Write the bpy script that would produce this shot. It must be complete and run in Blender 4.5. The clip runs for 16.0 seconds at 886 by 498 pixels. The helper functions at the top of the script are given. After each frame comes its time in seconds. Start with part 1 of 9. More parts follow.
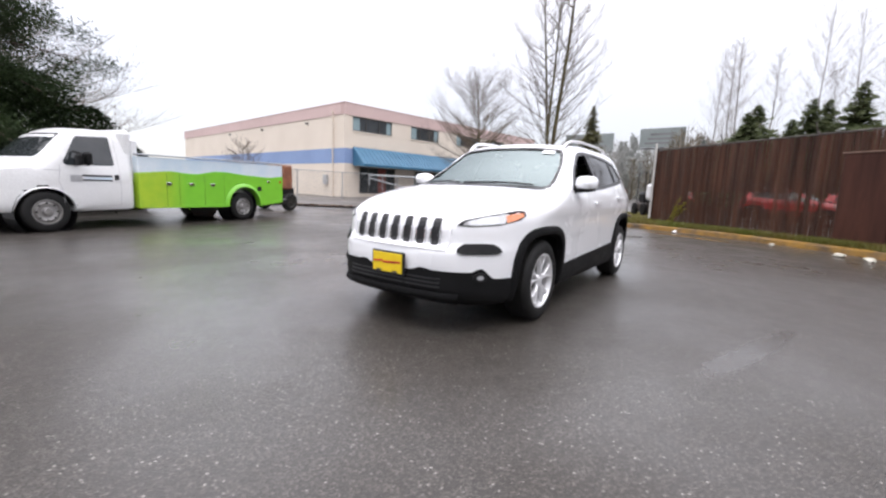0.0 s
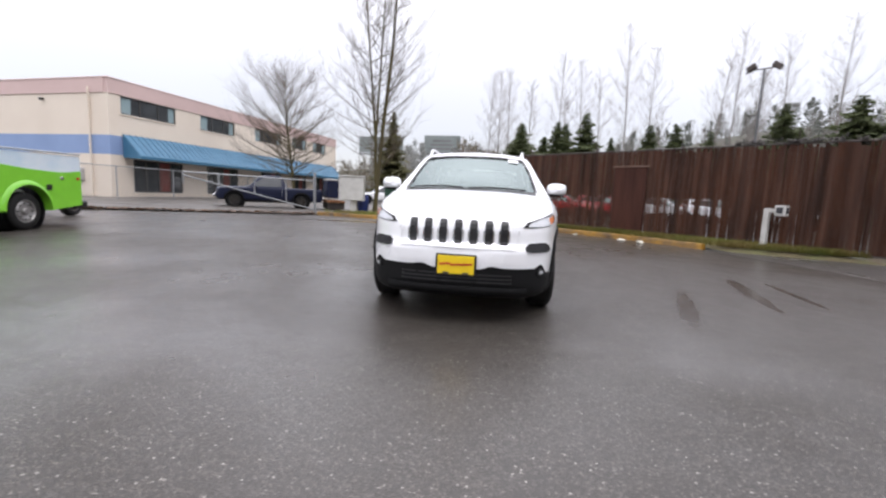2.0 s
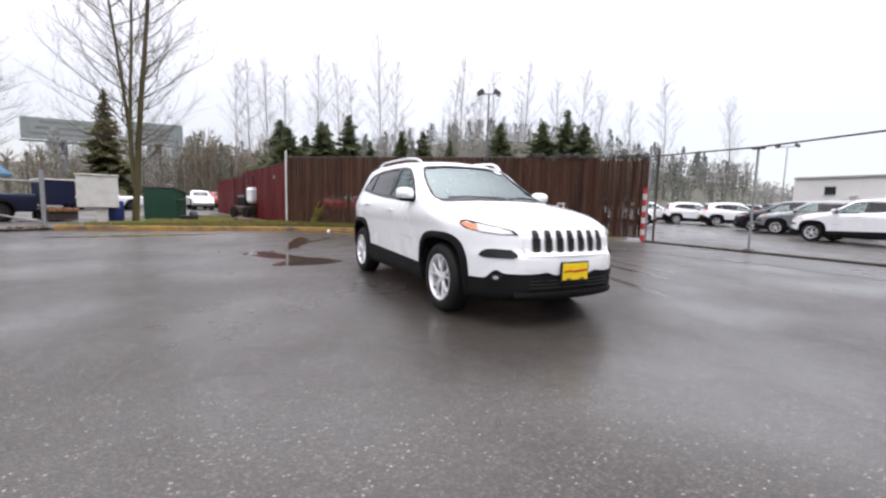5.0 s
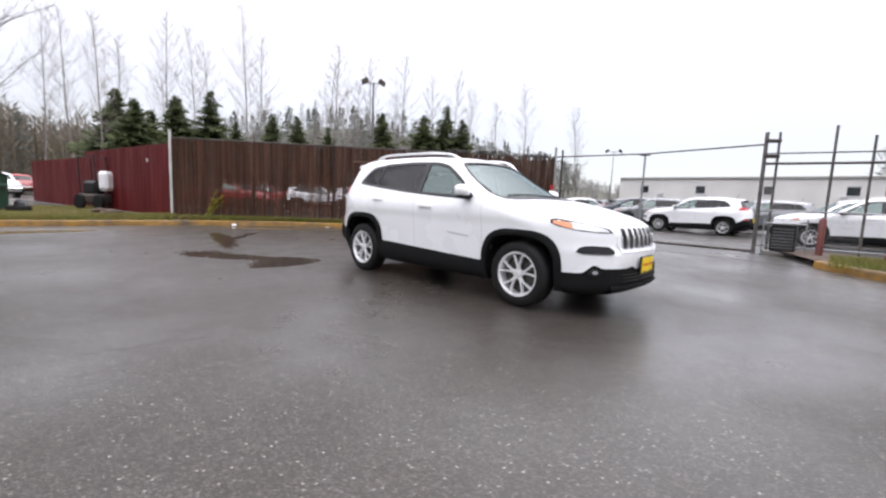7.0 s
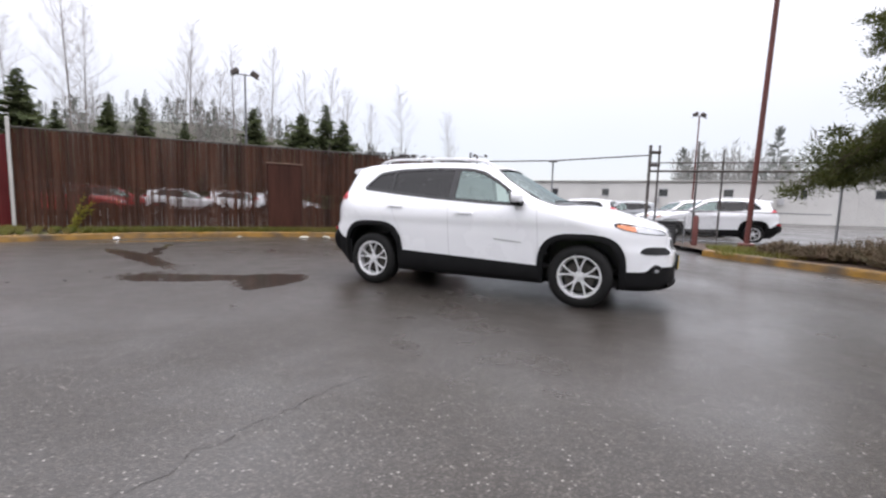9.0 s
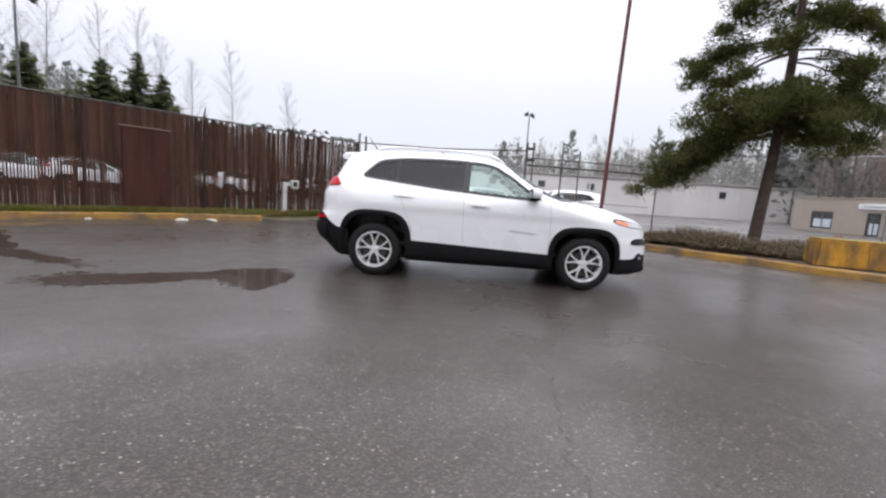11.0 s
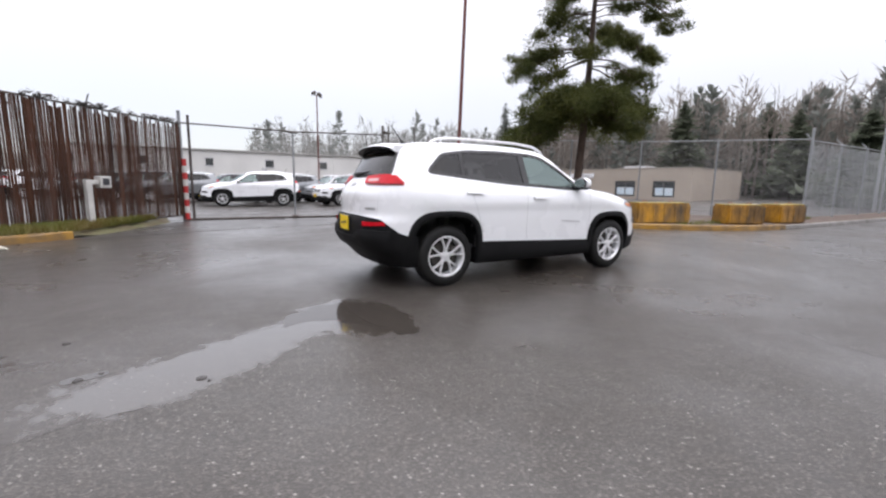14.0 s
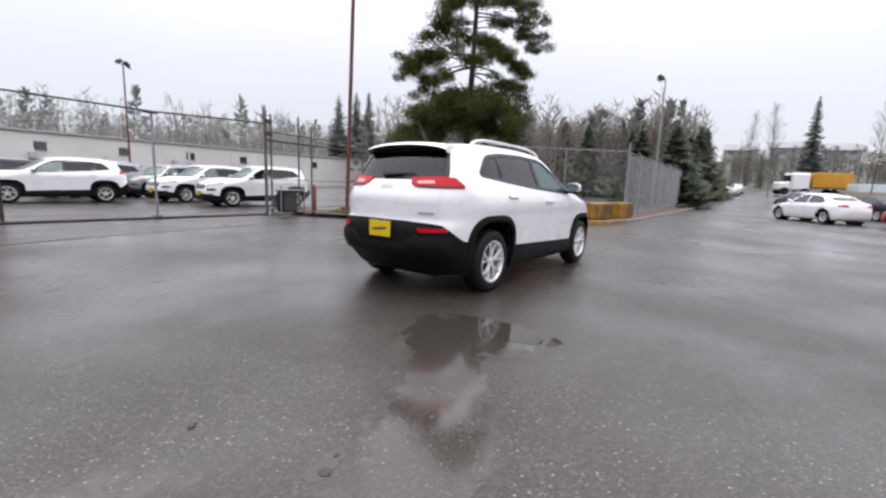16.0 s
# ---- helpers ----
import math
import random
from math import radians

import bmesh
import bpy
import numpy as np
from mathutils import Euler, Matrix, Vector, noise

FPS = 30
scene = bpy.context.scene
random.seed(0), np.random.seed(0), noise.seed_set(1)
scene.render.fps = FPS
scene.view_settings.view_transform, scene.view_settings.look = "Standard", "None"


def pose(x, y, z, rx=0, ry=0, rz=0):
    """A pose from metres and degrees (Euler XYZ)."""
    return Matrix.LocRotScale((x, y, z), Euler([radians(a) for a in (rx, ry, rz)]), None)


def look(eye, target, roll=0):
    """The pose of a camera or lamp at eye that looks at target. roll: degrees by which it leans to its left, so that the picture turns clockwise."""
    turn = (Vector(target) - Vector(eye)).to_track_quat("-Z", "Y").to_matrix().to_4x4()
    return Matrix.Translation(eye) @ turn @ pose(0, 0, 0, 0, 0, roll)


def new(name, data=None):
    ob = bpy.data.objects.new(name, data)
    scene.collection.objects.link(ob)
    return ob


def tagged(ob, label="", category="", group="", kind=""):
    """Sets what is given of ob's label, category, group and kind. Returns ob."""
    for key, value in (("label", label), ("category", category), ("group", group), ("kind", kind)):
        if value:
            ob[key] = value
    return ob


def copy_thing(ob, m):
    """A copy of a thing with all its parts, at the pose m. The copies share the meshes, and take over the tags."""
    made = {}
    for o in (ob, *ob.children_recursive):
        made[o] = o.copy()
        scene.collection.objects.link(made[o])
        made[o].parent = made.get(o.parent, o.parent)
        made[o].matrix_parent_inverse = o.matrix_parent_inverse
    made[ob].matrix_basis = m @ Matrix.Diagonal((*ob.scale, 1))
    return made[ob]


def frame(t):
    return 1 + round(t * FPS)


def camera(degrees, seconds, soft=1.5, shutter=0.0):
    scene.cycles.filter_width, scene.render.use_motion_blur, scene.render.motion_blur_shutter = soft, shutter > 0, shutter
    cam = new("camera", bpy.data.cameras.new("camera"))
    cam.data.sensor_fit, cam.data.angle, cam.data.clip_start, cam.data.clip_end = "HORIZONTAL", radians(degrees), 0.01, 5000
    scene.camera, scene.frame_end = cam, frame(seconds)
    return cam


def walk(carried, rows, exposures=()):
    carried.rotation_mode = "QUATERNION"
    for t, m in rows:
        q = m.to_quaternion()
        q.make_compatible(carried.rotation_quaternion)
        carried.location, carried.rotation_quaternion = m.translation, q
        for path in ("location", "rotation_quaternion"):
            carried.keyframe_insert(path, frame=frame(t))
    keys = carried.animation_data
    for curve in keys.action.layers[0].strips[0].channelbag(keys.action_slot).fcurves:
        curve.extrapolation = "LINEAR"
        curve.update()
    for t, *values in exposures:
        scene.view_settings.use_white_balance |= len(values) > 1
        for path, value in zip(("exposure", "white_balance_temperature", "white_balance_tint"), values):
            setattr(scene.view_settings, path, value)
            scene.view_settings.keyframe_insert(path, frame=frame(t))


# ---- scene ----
cam = camera(92.7, 16.0, soft=2.35, shutter=0.3)
PATH = [
    (0, (4.746, 2.214, 1.098), (3.125, 1.078, 0.811), 2.3),
    (0.5, (5.067, 1.776, 1.082), (3.34, 0.816, 0.776), 2.2),
    (1, (5.438, 1.336, 1.081), (3.587, 0.634, 0.798), 1.4),
    (1.5, (5.574, 0.813, 1.059), (3.655, 0.318, 0.789), 1.6),
    (2, (5.718, 0.306, 1.056), (3.748, 0.064, 0.809), 2.7),
    (2.5, (5.841, -0.215, 1.066), (3.855, -0.268, 0.829), 1.3),
    (3, (5.819, -0.758, 1.082), (3.841, -0.616, 0.824), 2.1),
    (3.5, (5.728, -1.297, 1.09), (3.776, -0.934, 0.851), 3.5),
    (4, (5.553, -1.825, 1.08), (3.641, -1.296, 0.823), 4.3),
    (4.2, (5.486, -2.019, 1.08), (3.6, -1.388, 0.868), 3.4),
    (6.3, (4.33, -4.044, 1.092), (2.795, -2.788, 0.836), 2.6),
    (6.5, (4.193, -4.205, 1.093), (2.71, -2.878, 0.89), 2.4),
    (7, (3.768, -4.545, 1.082), (2.401, -3.105, 0.85), 2.3),
    (7.5, (3.315, -4.848, 1.093), (2.059, -3.308, 0.868), 1.9),
    (8, (2.858, -5.166, 1.074), (1.755, -3.51, 0.871), 2.4),
    (8.2, (2.676, -5.251, 1.061), (1.631, -3.555, 0.88), 1.8),
    (10.3, (0.583, -6.213, 1.097), (0.234, -4.259, 0.853), 2.7),
    (10.5, (0.34, -6.259, 1.096), (0.11, -4.283, 0.885), 2.1),
    (11, (-0.27, -6.274, 1.114), (-0.337, -4.291, 0.856), 3.9),
    (11.5, (-0.9, -6.23, 1.109), (-0.749, -4.256, 0.826), 3.9),
    (12, (-1.499, -6.0, 1.141), (-1.187, -4.043, 0.873), 2.2),
    (12.5, (-2.095, -5.778, 1.165), (-1.621, -3.852, 0.912), 0.6),
    (13, (-2.657, -5.504, 1.157), (-1.993, -3.632, 0.921), 0.2),
    (13.5, (-3.218, -5.25, 1.159), (-2.348, -3.463, 0.936), 0.7),
    (14, (-3.719, -4.943, 1.142), (-2.739, -3.225, 0.843), 0.9),
    (14.5, (-4.198, -4.585, 1.161), (-3.061, -2.955, 0.934), 1.2),
    (15, (-4.608, -4.187, 1.161), (-3.288, -2.707, 0.902), -0.5),
    (15.5, (-4.974, -3.696, 1.163), (-3.521, -2.351, 0.879), 1.3),
    (16, (-5.369, -3.227, 1.167), (-3.794, -2.032, 0.867), 2.1),
]
walk(cam, [(t, look(eye, target, roll)) for t, eye, target, roll in PATH], [(0.0, 0.64, 6390, 12), (1.5, 0.52, 6390, 12), (6.5, 0.59, 6390, 12), (8.0, 0.57, 6390, 12), (10.5, 0.41, 6390, 12), (12.5, 0.50, 6390, 12), (15.0, 0.53, 6390, 12), (16.0, 0.37, 6390, 12)])

# ---- world and light: overcast, rainy daylight ----
world = bpy.data.worlds.new("overcast_sky")
scene.world = world
world.use_nodes = True
wn, wl = world.node_tree.nodes, world.node_tree.links
wn.clear()
sky = wn.new("ShaderNodeTexSky")
sky.sky_type = "NISHITA"
sky.sun_disc = False
sky.sun_elevation, sky.sun_rotation = radians(48), radians(160)
sky_bg = wn.new("ShaderNodeBackground")
sky_bg.inputs["Strength"].default_value = 0.03
cloud_bg = wn.new("ShaderNodeBackground")
cloud_bg.inputs["Strength"].default_value = 1.0
# cloud cover is brighter overhead than at the horizon
w_xyz, w_sq, w_lum = wn.new("ShaderNodeSeparateXYZ"), wn.new("ShaderNodeMath"), wn.new("ShaderNodeMath")
w_sq.operation, w_lum.operation = "POWER", "MULTIPLY_ADD"
w_sq.inputs[1].default_value = 1.75
w_lum.inputs[1].default_value, w_lum.inputs[2].default_value = 2.05, 0.495
w_sq.use_clamp = True
w_co = wn.new("ShaderNodeTexCoord")
w_noise = wn.new("ShaderNodeTexNoise")
w_noise.inputs["Scale"].default_value, w_noise.inputs["Detail"].default_value = 1.6, 3
w_ramp = wn.new("ShaderNodeValToRGB")
w_ramp.color_ramp.elements[0].color = (0.925, 0.905, 0.94, 1)
w_ramp.color_ramp.elements[1].color = (0.99, 0.965, 0.99, 1)
w_ramp.color_ramp.elements[0].position, w_ramp.color_ramp.elements[1].position = 0.3, 0.7
w_add = wn.new("ShaderNodeAddShader")
w_out = wn.new("ShaderNodeOutputWorld")
wl.new(w_co.outputs["Generated"], w_noise.inputs["Vector"])
wl.new(w_noise.outputs["Fac"], w_ramp.inputs["Fac"])
wl.new(w_co.outputs["Generated"], w_xyz.inputs[0])
wl.new(w_xyz.outputs["Z"], w_sq.inputs[0])
wl.new(w_sq.outputs[0], w_lum.inputs[0])
wl.new(w_lum.outputs[0], cloud_bg.inputs["Strength"])
wl.new(w_ramp.outputs["Color"], cloud_bg.inputs["Color"])
wl.new(sky.outputs["Color"], sky_bg.inputs["Color"])
wl.new(sky_bg.outputs[0], w_add.inputs[0])
wl.new(cloud_bg.outputs[0], w_add.inputs[1])
wl.new(w_add.outputs[0], w_out.inputs["Surface"])
sun = new("sun", bpy.data.lights.new("sun", "SUN"))
sun.data.energy, sun.data.angle, sun.data.color = 0.7, radians(35), (1.0, 0.98, 0.95)
sun.matrix_world = look((14, 10, 40), (0, 0, 0))


# ---- materials ----
def nodes_of(name):
    m = bpy.data.materials.new(name)
    m.use_nodes = True
    return m, m.node_tree.nodes, m.node_tree.links, m.node_tree.nodes["Principled BSDF"]


def noise_node(n, l, vec, scale, detail=4, rough=0.55):
    t = n.new("ShaderNodeTexNoise")
    t.inputs["Scale"].default_value, t.inputs["Detail"].default_value, t.inputs["Roughness"].default_value = scale, detail, rough
    l.new(vec, t.inputs["Vector"])
    return t.outputs["Fac"]


def remap(n, l, val, a, b, lo, hi):
    r = n.new("ShaderNodeMapRange")
    for i, v in enumerate((a, b, lo, hi)):
        r.inputs[i + 1].default_value = v
    l.new(val, r.inputs[0])
    return r.outputs[0]


def mixc(n, l, fac, a, b, mode="MIX"):
    m = n.new("ShaderNodeMix")
    m.data_type, m.blend_type = "RGBA", mode
    for sock, v in ((m.inputs[0], fac), (m.inputs[6], a), (m.inputs[7], b)):
        if isinstance(v, (int, float)):
            sock.default_value = v
        elif isinstance(v, tuple):
            sock.default_value = (*v, 1) if len(v) == 3 else v
        else:
            l.new(v, sock)
    return m.outputs[2]


def surface(name, col, col2=None, scale=3.0, grain=60.0, rough=(0.4, 0.6), metal=0.0, bump=0.0, bump_scale=80.0,
            coat=0.0, stretch=(1, 1, 1), random_tint=0.0, island_tint=0.0, spec=0.5, placed=False, leafy=0.0, speck=0.35):
    """A procedural material: two colours blended by large stains and fine grain, with roughness and relief of its own."""
    m, n, l, p = nodes_of(name)
    co = n.new("ShaderNodeTexCoord")
    mp = n.new("ShaderNodeMapping")
    mp.inputs["Scale"].default_value = stretch
    l.new(n.new("ShaderNodeNewGeometry").outputs["Position"] if placed else co.outputs["Object"], mp.inputs["Vector"])
    vec = mp.outputs[0]
    col2 = col2 or tuple(c * 0.8 for c in col)
    big = noise_node(n, l, vec, scale, 5)
    fine = noise_node(n, l, vec, grain, 3)
    c = mixc(n, l, remap(n, l, big, 0.35, 0.68, 0, 1), col, col2)
    c = mixc(n, l, remap(n, l, fine, 0.3, 0.7, 0.0, speck), c, tuple(v * 0.72 for v in col2))
    for kind, amount in (("obj", random_tint), ("isl", island_tint)):
        if amount:
            if kind == "obj":
                rnd = n.new("ShaderNodeObjectInfo").outputs["Random"]
            else:
                rnd = n.new("ShaderNodeNewGeometry").outputs["Random Per Island"]
            h = n.new("ShaderNodeHueSaturation")
            l.new(remap(n, l, rnd, 0, 1, 1 - amount, 1 + amount), h.inputs["Value"])
            l.new(remap(n, l, rnd, 0, 1, 1 + amount * 0.4, 1 - amount * 0.4), h.inputs["Saturation"])
            l.new(c, h.inputs["Color"])
            c = h.outputs[0]
    l.new(c, p.inputs["Base Color"])
    l.new(remap(n, l, big, 0.3, 0.7, *rough), p.inputs["Roughness"])
    p.inputs["Metallic"].default_value = metal
    p.inputs["Specular IOR Level"].default_value = spec
    if coat:
        p.inputs["Coat Weight"].default_value, p.inputs["Coat Roughness"].default_value = coat, 0.04
    if bump:
        b = n.new("ShaderNodeBump")
        b.inputs["Strength"].default_value, b.inputs["Distance"].default_value = bump, 0.01
        l.new(noise_node(n, l, vec, bump_scale, 4), b.inputs["Height"])
        l.new(b.outputs[0], p.inputs["Normal"])
    if leafy:
        # thin leaves let light through
        tl, mx = n.new("ShaderNodeBsdfTranslucent"), n.new("ShaderNodeMixShader")
        l.new(c, tl.inputs["Color"])
        mx.inputs[0].default_value = leafy
        l.new(p.outputs[0], mx.inputs[1])
        l.new(tl.outputs[0], mx.inputs[2])
        l.new(mx.outputs[0], n["Material Output"].inputs["Surface"])
    return m


def glass(name, tint, gloss=1.45, mirror=(1.0, 1.0, 1.0)):
    """Thin pane: lets tinted light through and mirrors by Fresnel."""
    m, n, l, p = nodes_of(name)
    n.remove(p)
    tr, gl, mx, fr = n.new("ShaderNodeBsdfTransparent"), n.new("ShaderNodeBsdfGlossy"), n.new("ShaderNodeMixShader"), n.new("ShaderNodeFresnel")
    tr.inputs["Color"].default_value = (*tint, 1)
    gl.inputs["Roughness"].default_value = 0.03
    gl.inputs["Color"].default_value = (*mirror, 1)
    fr.inputs["IOR"].default_value = gloss
    l.new(fr.outputs[0], mx.inputs[0])
    l.new(tr.outputs[0], mx.inputs[1])
    l.new(gl.outputs[0], mx.inputs[2])
    l.new(mx.outputs[0], n["Material Output"].inputs["Surface"])
    return m


def asphalt_material(name="wet_asphalt", film=0.0, pools=()):
    """Worn wet asphalt: brown-grey binder, mixed stones, soft-edged wet hollows."""
    m, n, l, p = nodes_of(name)
    co = n.new("ShaderNodeTexCoord").outputs["Object"]

    def calc(op, a, b):
        t = n.new("ShaderNodeMath")
        t.operation = op
        for k, v in enumerate((a, b)):
            if isinstance(v, (int, float)):
                t.inputs[k].default_value = v
            else:
                l.new(v, t.inputs[k])
        return t.outputs[0]

    def cells(scale):
        v = n.new("ShaderNodeTexVoronoi")
        v.inputs["Scale"].default_value = scale
        l.new(co, v.inputs["Vector"])
        c = n.new("ShaderNodeSeparateColor")
        l.new(v.outputs["Color"], c.inputs[0])
        return v, c

    vor, sep = cells(125)
    vor2, sep2 = cells(58)
    big = noise_node(n, l, co, 0.20, 6, 0.6)
    mid = noise_node(n, l, co, 1.7, 6, 0.65)
    lump = noise_node(n, l, co, 9, 4, 0.6)
    fine = noise_node(n, l, co, 230, 2)
    base = mixc(n, l, remap(n, l, big, 0.35, 0.65, 0, 1), (0.030, 0.0250, 0.0208), (0.046, 0.0388, 0.0325))
    base = mixc(n, l, remap(n, l, mid, 0.3, 0.7, 0, 0.6), base, (0.022, 0.018, 0.014))
    base = mixc(n, l, remap(n, l, lump, 0.35, 0.7, 0, 0.45), base, (0.022, 0.019, 0.016))
    stone = mixc(n, l, sep.outputs[1], (0.019, 0.0165, 0.014), (0.138, 0.122, 0.106))
    base = mixc(n, l, remap(n, l, sep.outputs[0], 0.35, 0.95, 0.0, 0.9), base, stone)
    pebble = mixc(n, l, sep2.outputs[1], (0.06, 0.053, 0.046), (0.42, 0.395, 0.36))
    round_ = remap(n, l, vor2.outputs["Distance"], 0.25, 0.42, 1, 0)
    base = mixc(n, l, calc("MULTIPLY", remap(n, l, sep2.outputs[0], 0.87, 0.91, 0, 0.8), round_), base, pebble)
    base = mixc(n, l, remap(n, l, fine, 0.35, 0.7, 0, 0.35), base, (0.024, 0.022, 0.020))
    rough = calc("ADD", remap(n, l, big, 0.38, 0.62, 0.15 * (1 - film), -0.05 * (1 - film)), remap(n, l, mid, 0.3, 0.7, 0.26 - 0.16 * film, 0.42 - 0.24 * film))
    relief = None
    if pools:
        edge = calc("MULTIPLY", calc("ADD", calc("ADD", mid, lump), -1.0), 1.25)
        wet = None
        for x, y, rx, ry, ang in pools:
            mp = n.new("ShaderNodeMapping")
            mp.vector_type = "TEXTURE"
            mp.inputs["Location"].default_value = (x, y, 0)
            mp.inputs["Rotation"].default_value = (0, 0, radians(ang))
            mp.inputs["Scale"].default_value = (rx, ry, 1)
            l.new(co, mp.inputs["Vector"])
            ln = n.new("ShaderNodeVectorMath")
            ln.operation = "LENGTH"
            l.new(mp.outputs[0], ln.inputs[0])
            w1 = remap(n, l, calc("ADD", ln.outputs["Value"], edge if ry > 0.2 else calc("MULTIPLY", edge, 0.65)), 1.12, 0.72, 0, 1)
            w1 = w1 if ry > 0.2 else calc("MULTIPLY", w1, 0.62)
            wet = w1 if wet is None else calc("MAXIMUM", wet, w1)
        rough = calc("MULTIPLY", rough, remap(n, l, wet, 0, 1, 1, 0.32))
        base = mixc(n, l, calc("MULTIPLY", wet, 0.45), base, (0.046, 0.039, 0.032))
        relief = remap(n, l, wet, 0, 1, 1, 0.08)
        l.new(remap(n, l, wet, 0, 1, 0.27, 0.10), p.inputs["Coat Roughness"])
    l.new(base, p.inputs["Base Color"])
    l.new(rough, p.inputs["Roughness"])
    p.inputs["IOR"].default_value = 1.38
    drift = noise_node(n, l, co, 0.42, 5, 0.6)
    sheen = calc("MULTIPLY", remap(n, l, drift, 0.40, 0.62, 0.16, 1.0), remap(n, l, lump, 0.3, 0.7, 0.75, 1.0))
    l.new(sheen if relief is None else calc("MAXIMUM", sheen, remap(n, l, wet, 0, 1, 0, 1)), p.inputs["Coat Weight"])
    p.inputs["Coat Roughness"].default_value = 0.27
    p.inputs["Coat IOR"].default_value = 1.42
    normal = None
    for height, power, dist in ((vor.outputs["Distance"], 0.32 * (1 - film), 0.006), (mid, 0.25 * (1 - 0.85 * film), 0.02)):
        b = n.new("ShaderNodeBump")
        b.inputs["Distance"].default_value = dist
        b.inputs["Strength"].default_value = power
        if relief is not None:
            l.new(calc("MULTIPLY", relief, power), b.inputs["Strength"])
        l.new(height, b.inputs["Height"])
        if normal is not None:
            l.new(normal, b.inputs["Normal"])
        normal = b.outputs[0]
    l.new(normal, p.inputs["Normal"])
    return m


# hollows that hold water: centre, half length, half width, heading
POOLS = ((-3.42, -1.78, 1.15, 0.30, 30), (-2.62, -1.4, 0.42, 0.60, 8), (-4.05, -2.15, 0.62, 0.34, 15), (-6.3, -1.1, 1.9, 0.24, -14), (-9.2, -4.8, 2.0, 0.42, 100), (-9.0, 0.9, 1.3, 0.3, 55),
         (-0.2, 3.63, 1.25, 0.11, -14), (0.95, 2.4, 0.95, 0.11, -19), (-0.2, 4.17, 0.9, 0.06, -8))
ASPHALT = asphalt_material(pools=POOLS)
WATER = surface("puddle_water", (0.046, 0.040, 0.034), (0.036, 0.031, 0.027), 3, 60, (0.02, 0.07), bump=0.03, bump_scale=9, spec=0.8)
DIRT_AND_REFLECTION = surface("black_silt_and_reflection", (0.018, 0.016, 0.015), (0.035, 0.03, 0.027), 6, 70, (0.15, 0.4), bump=0.4)
PAINT_WHITE = surface("white_car_paint", (0.86, 0.865, 0.88), (0.845, 0.85, 0.865), 1.2, 90, (0.22, 0.30), coat=0.9, speck=0.04)
PAINT_SILVER = surface("grey_car_paint", (0.24, 0.25, 0.26), (0.21, 0.22, 0.23), 1.2, 90, (0.25, 0.32), metal=0.5, coat=0.9, speck=0.04)
PAINT_DARK = surface("dark_blue_car_paint", (0.006, 0.008, 0.018), (0.009, 0.011, 0.022), 1.2, 60, (0.3, 0.45), coat=0.25, spec=0.25, speck=0.04)
PAINT_NAVY = surface("navy_truck_paint", (0.008, 0.011, 0.030), (0.011, 0.014, 0.034), 1.2, 60, (0.35, 0.5), coat=0.06, spec=0.18, speck=0.04)
PAINT_RED = surface("red_car_paint", (0.42, 0.012, 0.014), (0.36, 0.012, 0.014), 1.2, 60, (0.25, 0.35), coat=0.8, speck=0.04)
PLASTIC = surface("black_textured_plastic", (0.007, 0.007, 0.0075), (0.011, 0.011, 0.0115), 5, 300, (0.5, 0.65), bump=0.15, bump_scale=500, spec=0.13)
SEAM_AND_SHADE = surface("panel_gap_and_shade_grey", (0.55, 0.55, 0.56), (0.48, 0.48, 0.49), 8, 100, (0.6, 0.8))
RUBBER = surface("tyre_rubber", (0.008, 0.008, 0.008), (0.014, 0.0135, 0.013), 9, 150, (0.55, 0.75), bump=0.2, bump_scale=120, spec=0.25)
ALLOY = surface("bright_alloy", (0.86, 0.86, 0.87), (0.78, 0.78, 0.79), 8, 120, (0.28, 0.40), metal=0.45)
STEEL_DARK = surface("dark_brake_steel", (0.06, 0.058, 0.055), (0.10, 0.09, 0.08), 20, 150, (0.4, 0.6), metal=0.7)
CHROME = surface("satin_chrome", (0.70, 0.70, 0.71), (0.62, 0.62, 0.63), 8, 100, (0.12, 0.25), metal=1.0)
GRILLE_BLACK = surface("gloss_black_grille", (0.008, 0.008, 0.009), (0.013, 0.013, 0.014), 20, 200, (0.25, 0.45))
GLASS_CLEAR = glass("clear_green_glass", (0.50, 0.64, 0.60), 2.3, (0.70, 0.85, 0.81))
GLASS_SCREEN = glass("windscreen_glass", (0.36, 0.45, 0.44), 3.8, (0.65, 0.755, 0.745))
GLASS_TINT = glass("privacy_glass", (0.055, 0.058, 0.062), 1.45)
INTERIOR = surface("dark_cabin_trim", (0.022, 0.022, 0.024), (0.035, 0.034, 0.034), 6, 120, (0.6, 0.8))
LAMP_LENS = surface("clear_lamp_lens", (0.60, 0.61, 0.62), (0.50, 0.51, 0.53), 14, 120, (0.08, 0.2), metal=0.35, coat=1.0)
LAMP_SMOKE = surface("smoked_lamp_housing", (0.010, 0.010, 0.011), (0.018, 0.018, 0.019), 14, 120, (0.3, 0.45), spec=0.2)
LAMP_AMBER = surface("amber_lamp_lens", (0.80, 0.27, 0.10), (0.72, 0.22, 0.08), 20, 120, (0.12, 0.25), coat=1.0)
LAMP_PINK = surface("clear_strip_in_red_lens", (0.62, 0.36, 0.36), (0.52, 0.28, 0.28), 14, 120, (0.15, 0.3), coat=0.5)
LAMP_RED = surface("red_lamp_lens", (0.58, 0.004, 0.016), (0.44, 0.003, 0.010), 20, 120, (0.3, 0.4), coat=0.1, spec=0.18)
